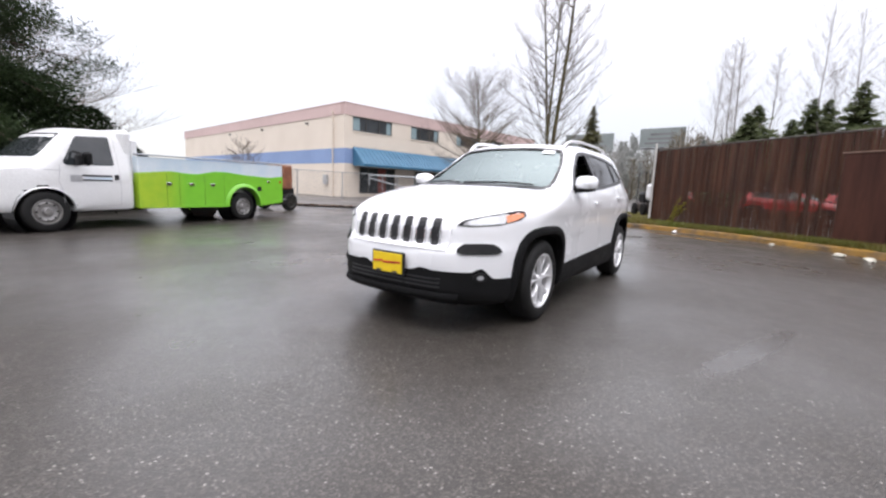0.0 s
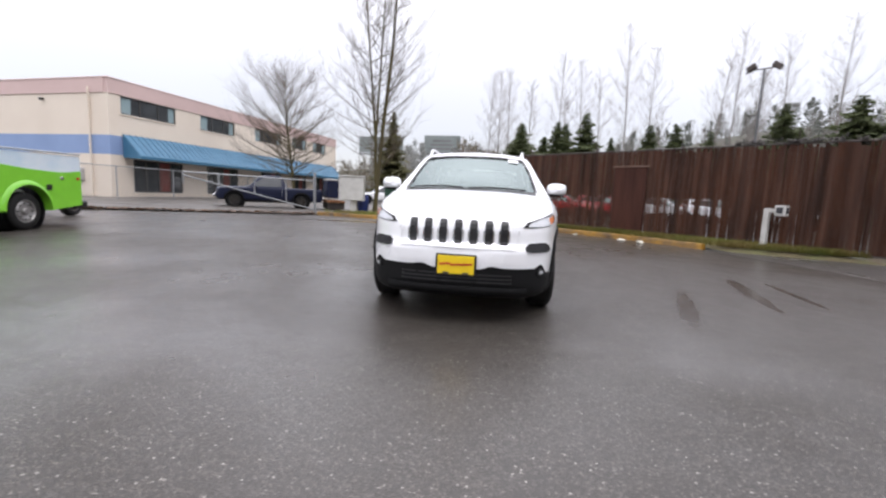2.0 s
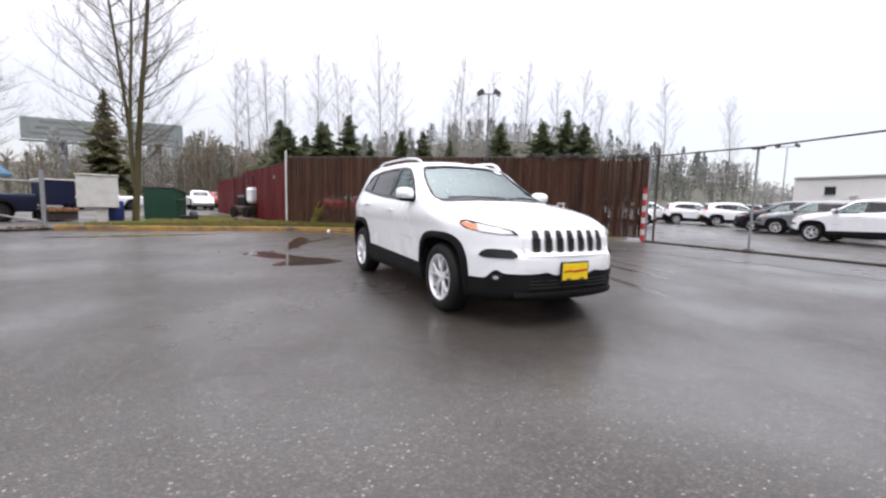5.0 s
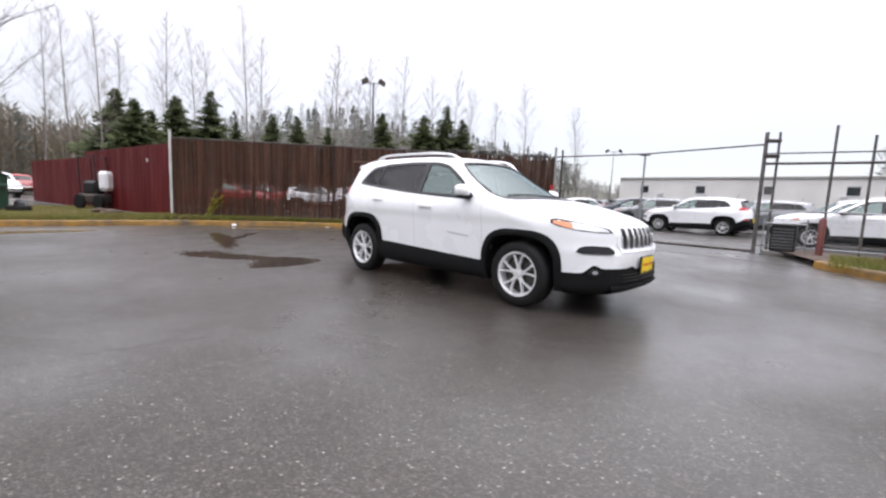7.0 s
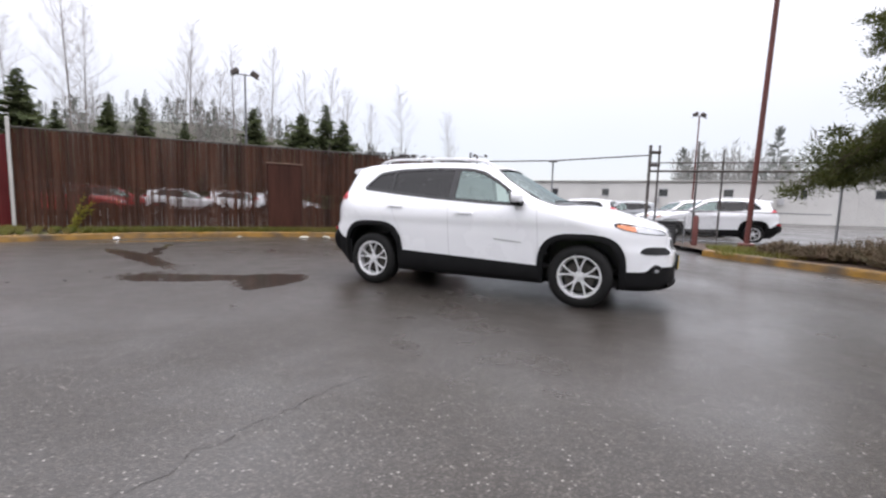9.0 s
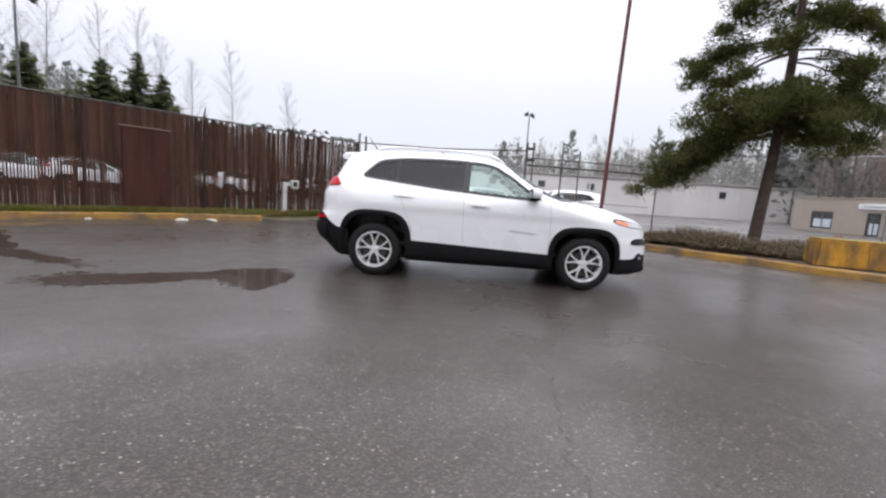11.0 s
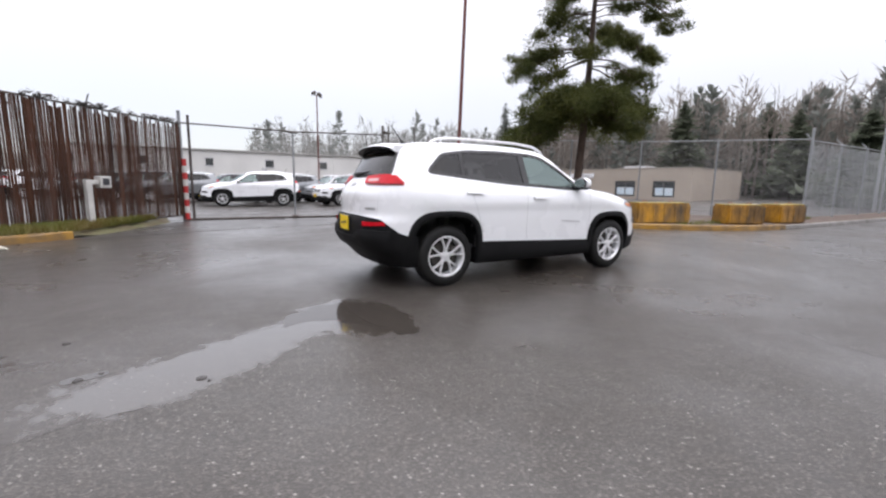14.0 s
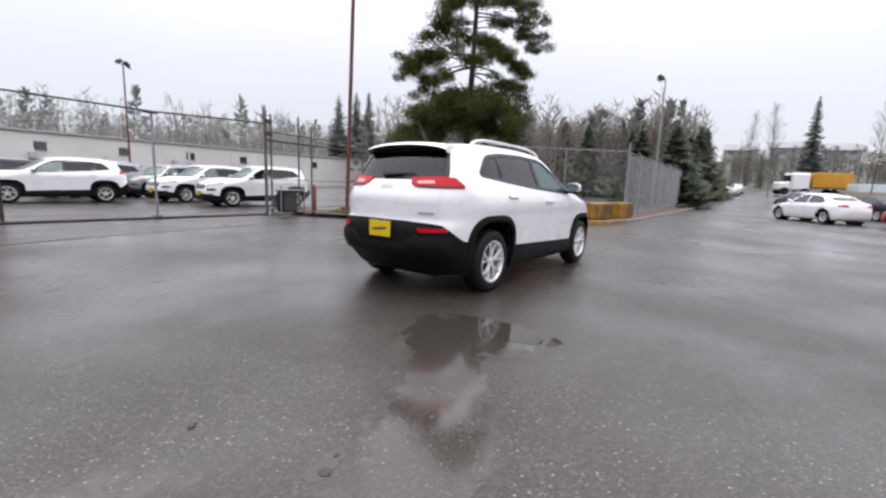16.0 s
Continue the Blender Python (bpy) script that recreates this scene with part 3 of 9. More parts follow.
def make_suv(m, label, group="", paint=None, plates=True, open_window=False, name="suv", fine=False):
    s = SUV
    paint = paint or PAINT_WHITE
    car = thing(name, label, "car", m, group)

    def in_arch(x, z):
        r = np.zeros(x.shape, bool)
        for xc, a, b in ARCHES:
            r |= (np.abs((x - xc) / (a - 0.045)) ** 3.2 + np.abs((z - 0.335) / (b - 0.045)) ** 3.2) < 1
        return r

    hole_side, hole_f, hole_r = grow(SIDE_DLO, -0.004), grow(SCREEN, -0.004), grow(REAR_GLASS, -0.006)

    def keep(x, y, z):
        cut = in_arch(x, z) & (np.abs(y) > 0.55)
        cut |= inside(hole_side, x, z) & (np.abs(y) > 0.5)
        cut |= inside(hole_f, y, z) & (x > 0.2)
        cut |= inside(hole_r, y, z) & (x < -1.6)
        return ~cut

    def keep_in(x, y, z):
        return keep(x, y, z) & (z > 0.4)

    body = mend(s.loft(nx=330 if fine else 150, na=150 if fine else 84, keep=keep).ob("body", paint, car, "glossy painted body shell", smooth=True))
    s.loft(level=-0.045, nx=120 if fine else 70, na=70 if fine else 44, keep=keep_in).ob("cabin_lining", INTERIOR, car, smooth=True)
    # wheel housings
    for xc, fa, fb in ARCHES:
        for sg in (1, -1):
            c = arch_curve(xc, 0.335, fa - 0.05, fb - 0.05)
            k = len(c)
            o = np.array([(u, 0, max(w, 0.23)) for u, w in c])
            edge = s.cast(o, np.tile([0, sg, 0], (k, 1)), level=-0.012)
            inn = o.copy()
            inn[:, 1] = sg * 0.50
            g = Geo().add(list(edge) + list(inn), [(i, i + 1, k + i + 1, k + i) for i in range(k - 1)])
            g.add(list(inn), [tuple(range(k))])
            g.ob("wheel_housing", GRILLE_BLACK, car)
            # flared arch trim
            oc, ic = arch_curve(xc, 0.335, fa, fb), arch_curve(xc, 0.335, fa - 0.068, fb - 0.066)
            how = "left" if sg > 0 else "right"
            rows = []
            for f, lev in ((0.0, 0.0), (0.06, 0.016), (0.35, 0.024), (0.75, 0.028), (1.0, 0.02), (1.0, -0.03)):
                pts = [(a * (1 - f) + b * f, max(c2 * (1 - f) + d * f, 0.235)) for (a, c2), (b, d) in zip(oc, ic)]
                oo, dd = s.rays(how, pts)
                rows.append(s.cast(oo, dd, level=lev))
            k = len(oc)
            g = Geo().add([p for r in rows for p in r], [(i * k + j, i * k + j + 1, (i + 1) * k + j + 1, (i + 1) * k + j) for i in range(len(rows) - 1) for j in range(k - 1)])
            mend(g.ob("arch_trim", PLASTIC, car, "black plastic wheel arch trim", smooth=True))
            make_wheel(car, xc, sg * 0.885, out=sg, fine=fine)

    def strip(how, us, lo, hi, level, name, n=10, roll=0.0):
        """Cladding between two edges, thicker in the middle."""
        vs, k = [], len(us)
        for j in range(n + 3):
            f = min(max((j - 1) / n, 0), 1)
            lev = -0.01 if j in (0, n + 2) else level + roll * math.sin(math.pi * f)
            pts = [(u, a + (b - a) * f) for u, a, b in zip(us, lo, hi)]
            o, d = s.rays(how, pts)
            vs += list(s.cast(o, d, level=lev))
        g = Geo().add(vs, [(j * k + i, j * k + i + 1, (j + 1) * k + i + 1, (j + 1) * k + i) for j in range(n + 2) for i in range(k - 1)])
        return mend(g.ob(name, PLASTIC, car, "black plastic cladding", smooth=True))

    # sills
    us = list(np.linspace(-0.93, 0.93, 40))
    for how in ("left", "right"):
        strip(how, us, [0.228] * 40, [0.498 - 0.032 * (u + 0.93) / 0.93 for u in us], 0.012, "sill_cladding", roll=0.012)
    # front bumper: black apron with an intake, wrapped round the corners
    us = list(np.linspace(-56, 56, 90))
    top_f = ease([0, 10, 15, 20, 34, 38, 44, 56], [0.478, 0.476, 0.505, 0.492, 0.492, 0.520, 0.440, 0.430])
    strip("fwrap", us, [0.225] * 90, [float(top_f(abs(u))) for u in us], 0.008, "front_apron")
    strip("fwrap", list(np.linspace(-30, 30, 60)), [0.225] * 60, [0.330] * 60, 0.022, "skid_lip", roll=0.02)
    for n_i, zz in enumerate((0.365, 0.395, 0.425)):
        s.lay("front", [(-0.46, zz), (0.46, zz), (0.46, zz + 0.014), (-0.46, zz + 0.014)], 0.014, 0.05, depth=0.01).ob("intake_bar", GRILLE_BLACK, car)
    # rear bumper
    top_r = ease([0, 18, 24, 38, 44, 52, 60], [0.795, 0.795, 0.790, 0.770, 0.70, 0.605, 0.580])
    us = list(np.linspace(-60, 60, 90))
    strip("rwrap", us, [0.235] * 90, [float(top_r(abs(u))) for u in us], 0.010, "rear_bumper")
    strip("rwrap", list(np.linspace(-45, 45, 60)), [0.42] * 60, [0.56 + 0.09 * min(1, max(0, (abs(u) - 17) / 6)) for u in np.linspace(-45, 45, 60)], 0.028, "bumper_step", roll=0.012)

    # side glass
    for how, sg in (("left", 1), ("right", -1)):
        s.lay(how, grow(SIDE_DLO, 0.012), 0.004, 0.08, hole=grow(SIDE_DLO, -0.022), depth=0.012).ob("window_trim", GRILLE_BLACK, car)
        # pillars split the glass in three panes
        p_b, p_c = -0.215, -1.11
        front_p = [(u, w) for u, w in SIDE_DLO if u > p_b]
        i = lambda u0: (ease([-1.02, -0.55, -0.05], [1.53, 1.548, 1.537])(np.array([u0]))[0], 1.125 + (1.222 - 1.125) * (0.30 - u0) / 1.3)
        tb, bb = i(p_b)
        tc, bc = i(p_c)
        panes = {
            "front": [(p_b + 0.045, tb - 0.004), (-0.05, 1.532), (0.15, 1.488), (0.42, 1.335), (0.665, 1.140), (0.66, 1.118), (0.30, 1.135), (p_b + 0.03, bb + 0.01)],
            "rear": [(p_c + 0.03, tc - 0.01), (-0.55, 1.542), (p_b - 0.03, tb - 0.008), (p_b - 0.03, bb + 0.01), (p_c + 0.03, bc + 0.01)],
            "quarter": [(-1.535, 1.283), (-1.335, 1.475), (p_c - 0.015, tc - 0.018), (p_c - 0.015, bc + 0.012)],
        }
        for k, poly in panes.items():
            if k == "front" and open_window and sg > 0:
                continue
            g = s.lay(how, grow(rounded(poly, 0.03), 0.012), -0.004, 0.06)
            pane = g.ob("side_window", GLASS_CLEAR if k == "front" else GLASS_TINT, car, "clear front door glass" if k == "front" else "dark privacy glass", smooth=True)
            pane.visible_shadow = False
        for u0, hw in ((p_b, 0.045), (p_c, 0.022)):
            t, b = i(u0)
            s.lay(how, [(u0 - hw + 0.01, b), (u0 + hw, b), (u0 + hw + 0.015, t), (u0 - hw + 0.02, t)], 0.003, 0.05, depth=0.03).ob("window_pillar", GRILLE_BLACK, car)
        # seams, handles, badge
        for pts in ([(0.86, 1.10), (0.875, 0.90), (0.89, 0.60), (0.87, 0.47)], [(-0.235, 1.15), (-0.225, 0.90), (-0.215, 0.60), (-0.20, 0.475)],
                    [(-1.06, 1.22), (-1.02, 1.0), (-0.955, 0.83), (-0.90, 0.70), (-0.86, 0.60)], [(0.86, 1.10), (0.70, 1.125)]):
            s.line(how, pts, 0.0055).ob("door_seam", SEAM_AND_SHADE, car)
        for u0, w0 in ((-0.985, 1.067), (-0.005, 1.003)):
            h = s.lay(how, rounded([(u0 - 0.13, w0 + 0.013), (u0 + 0.11, w0 + 0.004), (u0 + 0.11, w0 - 0.020), (u0 - 0.13, w0 - 0.012)], 0.012), 0.026, 0.04, depth=0.026)
            mend(h.ob("door_handle", paint, car, smooth=True))
            # Flush grey patch painted for the shade in the handle's recess.
            s.lay(how, rounded([(u0 - 0.10, w0 - 0.008), (u0 + 0.09, w0 - 0.014), (u0 + 0.06, w0 - 0.030), (u0 - 0.08, w0 - 0.026)], 0.015), 0.002, 0.03).ob("handle_recess_shade", SEAM_AND_SHADE, car)
        s.lay(how, [(0.37, 0.702), (0.70, 0.678), (0.70, 0.690), (0.37, 0.714)], 0.003, 0.1).ob("door_badge", BADGE, car, "plain grey badge bar")
        # mirror
        g = Geo()
        prof = [(0.0, 0.0), (0.05, 0.0), (0.072, 0.015), (0.08, 0.05), (0.074, 0.085), (0.045, 0.105), (0.0, 0.11)]
        ring = 20
        for fx, sc in ((0.0, 0.90), (0.03, 1.0), (0.07, 0.97), (0.105, 0.80), (0.125, 0.45), (0.13, 0.05)):
            for k2 in range(ring):
                a = 2 * math.pi * k2 / ring
                c, sn = math.cos(a), math.sin(a)
                g.v.append((0.585 + fx + 0.02 * (c * 0.5 + 0.5), sg * (0.975 + sc * 0.108 * math.copysign(abs(c) ** 0.7, c)), 1.192 + sc * 0.072 * math.copysign(abs(sn) ** 0.75, sn)))
        g.f = [(i2 * ring + k2, i2 * ring + (k2 + 1) % ring, (i2 + 1) * ring + (k2 + 1) % ring, (i2 + 1) * ring + k2) for i2 in range(5) for k2 in range(ring)]
        g.f.append(tuple(5 * ring + k2 for k2 in range(ring)))
        mir = mend(g.ob("door_mirror", paint, car, "white mirror cap on a black foot", smooth=True))
        g = Geo()
        g.add([(0.583, sg * (0.975 + 0.095 * math.cos(2 * math.pi * k2 / 16)), 1.192 + 0.06 * math.sin(2 * math.pi * k2 / 16)) for k2 in range(16)], [tuple(range(16))])
        g.ob("mirror_glass", CHROME, mir)
        g = Geo().box((0.64, sg * 0.92, 1.125), (0.12, 0.20, 0.03), 0.012).box((0.655, sg * 0.965, 1.13), (0.11, 0.19, 0.022), 0.01)
        g.ob("mirror_foot", PLASTIC, mir)

    # windscreen and rear window
    s.lay("front", grow(SCREEN, 0.008), 0.006, 0.05, hole=grow(SCREEN, -0.012), depth=0.012).ob("screen_trim", GRILLE_BLACK, car)
    pane = s.lay("front", grow(SCREEN, -0.01), -0.004, 0.08).ob("windscreen", GLASS_SCREEN, car, "wet windscreen mirroring the sky", smooth=True)
    pane.visible_shadow = False
    s.lay("front", rounded([(0.40, 1.505), (0.53, 1.495), (0.525, 1.53), (0.405, 1.54)], 0.005), 0.004, 0.05).ob("screen_sticker", PAINT_WHITE, car)
    s.lay("rear", grow(REAR_GLASS, 0.012), 0.003, 0.1, hole=grow(REAR_GLASS, -0.024), depth=0.012).ob("rear_trim", GRILLE_BLACK, car)
    pane = s.lay("rear", grow(REAR_GLASS, -0.01), -0.004, 0.08).ob("rear_window", GLASS_TINT, car, "dark rear window", smooth=True)
    pane.visible_shadow = False
    # wipers
    for y0, y1 in ((-0.62, -0.05), (0.0, 0.60)):
        pts = [(y0 + (y1 - y0) * k / 8, 1.158 + 0.016 * math.sin(math.pi * k / 8)) for k in range(9)]
        o, d = s.rays("front", pts)
        Geo().tube(s.cast(o, d, level=0.012), 0.009, 6).ob("wiper", GRILLE_BLACK, car)
    o, d = s.rays("rear", [(0.10, 1.255), (0.02, 1.262), (-0.14, 1.270), (-0.30, 1.280)])
    Geo().tube(s.cast(o, d, level=0.022), [0.030, 0.024, 0.016, 0.008], 8).ob("rear_wiper", GRILLE_BLACK, car)
    # roof spoiler
    vs, nu = [], 25
    for k in range(nu):
        y = -0.57 + 1.14 * k / (nu - 1)
        e = 0.05 * (abs(y) / 0.57) ** 3
        zt = 1.615 - 0.035 * (y / 0.57) ** 2 - 0.02 * (abs(y) / 0.57) ** 6
        for dx, dz in ((-1.70, 0.008), (-1.86, 0.002), (-1.925 + e, -0.022), (-1.94 + e, -0.034), (-1.925 + e, -0.046), (-1.85, -0.066), (-1.78, -0.075)):
            vs.append((dx, y, zt + dz))
    g = Geo().add(vs, [(k * 7 + j, k * 7 + j + 1, (k + 1) * 7 + j + 1, (k + 1) * 7 + j) for k in range(nu - 1) for j in range(3)] + [tuple(range(7)), tuple((nu - 1) * 7 + j for j in range(7))])
    sp = mend(g.ob("roof_spoiler", paint, car, smooth=True))
    g = Geo().add(vs, [(k * 7 + j, k * 7 + j + 1, (k + 1) * 7 + j + 1, (k + 1) * 7 + j) for k in range(nu - 1) for j in range(3, 6)])
    g.ob("spoiler_underside", GRILLE_BLACK, sp, smooth=True)
    # roof rails
    for sg in (1, -1):
        xs = np.linspace(-1.42, 0.28, 26)
        lift = ease([-1.42, -1.34, -1.1, 0.0, 0.18, 0.28], [0.0, 0.035, 0.05, 0.05, 0.04, 0.0])(xs)
        o, d = s.rays("up", [(x, sg * (0.595 - 0.03 * ((x + 0.5) / 0.9) ** 2)) for x in xs])
        p = s.cast(o, d)
        p[:, 2] += lift
        rail = Geo().tube(p, 0.016, 8).ob("roof_rail", ALLOY, car, "bright metal roof rail", smooth=True)
        for k in (1, 2, 23, 24):
            Geo().tube([p[k], p[k] - Vector((0, 0, 0.07))], 0.014, 8).ob("rail_foot", ALLOY, rail)
    Geo().tube([(-1.50, 0.0, 1.655), (-1.53, 0.0, 1.69), (-1.66, 0.0, 1.86)], [0.022, 0.009, 0.004], 8).ob("antenna", GRILLE_BLACK, car, "short roof antenna")
    # grille: seven slots with bright lower frames
    for k in range(7):
        y = (k - 3) * 0.1265
        slot = rounded([(y - 0.032, 0.675), (y + 0.032, 0.675), (y + 0.034, 0.79), (y + 0.030, 0.875), (y - 0.030, 0.875), (y - 0.034, 0.79)], 0.012)
        s.lay("front", slot, 0.005, 0.03, depth=0.01).ob("grille_slot", GRILLE_BLACK, car)
        ring = rounded([(y - 0.044, 0.660), (y + 0.044, 0.660), (y + 0.045, 0.80), (y - 0.045, 0.80)], 0.014)
        hole = rounded([(y - 0.031, 0.676), (y + 0.031, 0.676), (y + 0.033, 0.80), (y - 0.033, 0.80)], 0.012)
        s.lay("front", ring, 0.010, 0.03, hole=hole, depth=0.012).ob("slot_frame", CHROME, car, "bright grille frame")
    s.lay("front", rounded([(-0.485, 0.648), (0.485, 0.648), (0.505, 0.72), (0.49, 0.80), (0.472, 0.80), (0.486, 0.722), (0.470, 0.664), (-0.470, 0.664), (-0.486, 0.722), (-0.472, 0.80), (-0.49, 0.80), (-0.505, 0.72)], 0.006), 0.013, 0.05, depth=0.013).ob("grille_surround", paint, car, "raised rim round the grille", smooth=True)
    s.line("front", [(-0.50, 0.80), (-0.49, 0.69), (-0.46, 0.645), (0.46, 0.645), (0.49, 0.69), (0.50, 0.80)], 0.008).ob("grille_seam", SEAM_AND_SHADE, car)
    for sg in (1, -1):
        m2 = lambda pl: [(sg * u, w) for u, w in pl]
        lamp = rounded([(28.5, 0.828), (34, 0.826), (45, 0.838), (56, 0.870), (60.5, 0.904), (60.5, 0.938), (56.5, 0.948), (48, 0.928), (39, 0.902), (31, 0.872)], 0.012)
        hl = s.lay("fwrap", m2(lamp), 0.006, 1.2, depth=0.012).ob("headlight", LAMP_SMOKE, car, "slim clear headlight with amber corner", smooth=True)
        s.lay("fwrap", m2(rounded([(30.5, 0.836), (36, 0.835), (48.2, 0.852), (48.2, 0.920), (39, 0.894), (32.5, 0.866)], 0.01)), 0.010, 1.2, depth=0.006).ob("lamp_reflector", LAMP_LENS, hl, smooth=True)
        s.lay("fwrap", m2(rounded([(48.8, 0.856), (54, 0.872), (59, 0.902), (59, 0.926), (55, 0.926), (48.8, 0.908)], 0.01)), 0.010, 1.2, depth=0.006).ob("turn_signal", LAMP_AMBER, hl, smooth=True)
        fog = rounded([(29.0, 0.640), (31, 0.626), (44, 0.624), (47, 0.640), (45.5, 0.676), (43, 0.698), (39, 0.704), (31.5, 0.700), (29.0, 0.668)], 0.01)
        s.lay("fwrap", m2(fog), 0.014, 1.2, depth=0.014).ob("upper_lamp", LAMP_SMOKE, car, "dark lamp pod in the bumper", smooth=True)
        pts = [(38 + 2.8 * math.cos(a), 0.455 + 0.034 * math.sin(a)) for a in np.linspace(0, 2 * math.pi, 17)[:-1]]
        fl = s.lay("fwrap", m2(pts), 0.022, 1.5, depth=0.014).ob("fog_light", LAMP_SMOKE, car, smooth=True)
        pts = [(38 + 1.3 * math.cos(a), 0.455 + 0.016 * math.sin(a)) for a in np.linspace(0, 2 * math.pi, 17)[:-1]]
        s.lay("fwrap", m2(pts), 0.026, 1.5, depth=0.005).ob("fog_lens", LAMP_LENS, fl, "clear round lens", smooth=True)
        # rear lamps
        tl = rounded([(-18, 1.232), (-38, 1.252), (-46, 1.240), (-51.5, 1.165), (-51, 1.135), (-40, 1.135), (-24, 1.140), (-19.5, 1.165)], 0.014)
        t_ob = s.lay("rwrap", m2(tl), 0.014, 1.5, depth=0.02).ob("tail_light", LAMP_RED, car, "red tail light with a clear strip", smooth=True)
        s.lay("rwrap", m2(rounded([(-23, 1.200), (-34, 1.208), (-34, 1.176), (-24, 1.172)], 0.01)), 0.018, 1.5).ob("reversing_lens", LAMP_PINK, t_ob)
        s.lay("rwrap", m2(rounded([(-22, 1.146), (-40, 1.141), (-50.5, 1.141), (-50.8, 1.152), (-40, 1.152), (-22.5, 1.156)], 0.004)), 0.019, 1.5, depth=0.004).ob("lamp_base_strip", LAMP_DEEP, t_ob)
        s.line("rwrap", m2([(-34.6, 1.165), (-34.6, 1.215)]), 0.006, 0.020).ob("lamp_divider", LAMP_DEEP, t_ob)
        s.lay("rwrap", m2(rounded([(-26, 0.735), (-41, 0.742), (-42, 0.705), (-27, 0.690)], 0.008)), 0.022, 1.5, depth=0.012).ob("rear_reflector", LAMP_RED, car)
        s.line("rear", [(sg * 0.66, 1.13), (sg * 0.655, 1.0), (sg * 0.64, 0.80)], 0.0032).ob("tailgate_seam", SEAM_AND_SHADE, car)
        # seats and head rests behind the glass
        for xs0 in (0.0, -0.95):
            g = Geo().box((xs0, sg * 0.37, 0.62), (0.52, 0.50, 0.18), 0.05).box((xs0 - 0.30, sg * 0.37, 0.93), (0.14, 0.48, 0.62), 0.05, Matrix.Rotation(-0.2, 3, "Y"))
            g.box((xs0 - 0.39, sg * 0.37, 1.31), (0.10, 0.26, 0.17), 0.04)
            g.ob("seat", INTERIOR, car)
        # bonnet seams
        s.line("up", [(1.05, sg * 0.80), (1.4, sg * 0.78), (1.7, sg * 0.72), (1.95, sg * 0.62)], 0.006).ob("bonnet_seam", SEAM_AND_SHADE, car)
    # Thin grey ribbon drawn in place of the crease's shade.
    s.line("rear", [(-0.70, 0.965), (0.70, 0.965)], 0.002).ob("tailgate_crease_shade", SEAM_AND_SHADE, car)
    g = Geo().box((0.62, 0, 1.0), (0.55, 1.40, 0.20), 0.06).lathe([(0.165, 0.0), (0.185, 0.015), (0.165, 0.03)], 20, pose(0.33, 0.37, 1.02, 0, 0, -65))
    g.ob("dashboard", INTERIOR, car)
    Geo().box((0, 0, 0.42), (3.4, 1.5, 0.06), 0.02).ob("cabin_floor", INTERIOR, car)
    Geo().box((0, 0, 0.27), (3.9, 1.15, 0.14), 0.04).ob("underbody", GRILLE_BLACK, car)
    # emblem blanks
    s.lay("rear", rounded([(-0.085, 1.125), (0.085, 1.125), (0.085, 1.165), (-0.085, 1.165)], 0.01), 0.006, 0.04, depth=0.006).ob("rear_emblem", BADGE, car, "plain grey emblem bar")
    s.lay("rear", [(-0.62, 0.865), (-0.46, 0.865), (-0.46, 0.888), (-0.62, 0.888)], 0.004, 0.04).ob("rear_badge", BADGE, car, "plain grey badge bar")
    if plates:
        g = Geo().box((2.325, 0, 0.508), (0.02, 0.335, 0.180), 0.006)
        fp = g.ob("front_plate", GRILLE_BLACK, car, "yellow dealer plate in a black frame")
        Geo().box((2.337, 0, 0.508), (0.008, 0.300, 0.150), 0.002).ob("plate_sheet", PLATE_YELLOW, fp)
        for k, (yy, zz, ln, tl2) in enumerate(((-0.09, 0.515, 0.09, 5), (0.02, 0.512, 0.13, 3), (0.10, 0.518, 0.07, 2))):
            Geo().box((2.3425, yy, zz), (0.003, ln, 0.016), 0, Matrix.Rotation(radians(tl2), 3, "X")).ob("plate_lettering_bar", INK_RED, fp)
        for yy in (-0.08, 0.08):
            Geo().box((2.3425, yy, 0.442), (0.003, 0.05, 0.014)).ob("plate_tab", INK_DARK, fp)
        rp = Geo().box((-2.252, -0.03, 0.695), (0.02, 0.315, 0.175), 0.006).ob("rear_plate", GRILLE_BLACK, car, "yellow dealer plate")
        Geo().box((-2.266, -0.03, 0.695), (0.012, 0.300, 0.160), 0.002).ob("plate_sheet", PLATE_YELLOW, rp)
        Geo().box((-2.274, -0.03, 0.695), (0.003, 0.20, 0.02), 0, Matrix.Rotation(radians(-6), 3, "X")).ob("plate_lettering_bar", INK_DARK, rp)
    return car


# ---- ground ----
GRASS = surface("wet_grass_soil", (0.085, 0.090, 0.028), (0.085, 0.060, 0.032), 1.4, 45, (0.6, 0.9), bump=0.6, bump_scale=60)
BLADE = surface("grass_blades", (0.14, 0.18, 0.036), (0.22, 0.17, 0.062), 1.1, 30, (0.45, 0.7), island_tint=0.4, leafy=0.4, spec=0.12)
KERB_YELLOW = surface("worn_yellow_kerb_paint", (0.36, 0.185, 0.014), (0.075, 0.052, 0.030), 2.2, 35, (0.35, 0.6), bump=0.3)
KERB_GREY = surface("wet_kerb_concrete", (0.20, 0.19, 0.175), (0.12, 0.11, 0.10), 2, 40, (0.35, 0.6), bump=0.3)
SOIL = surface("brown_leaf_litter", (0.085, 0.050, 0.030), (0.050, 0.032, 0.022), 3, 50, (0.6, 0.9), bump=0.8, bump_scale=50)
YARD = surface("wet_gravel_yard", (0.105, 0.095, 0.085), (0.070, 0.062, 0.055), 0.6, 30, (0.3, 0.6), bump=0.4, bump_scale=40)
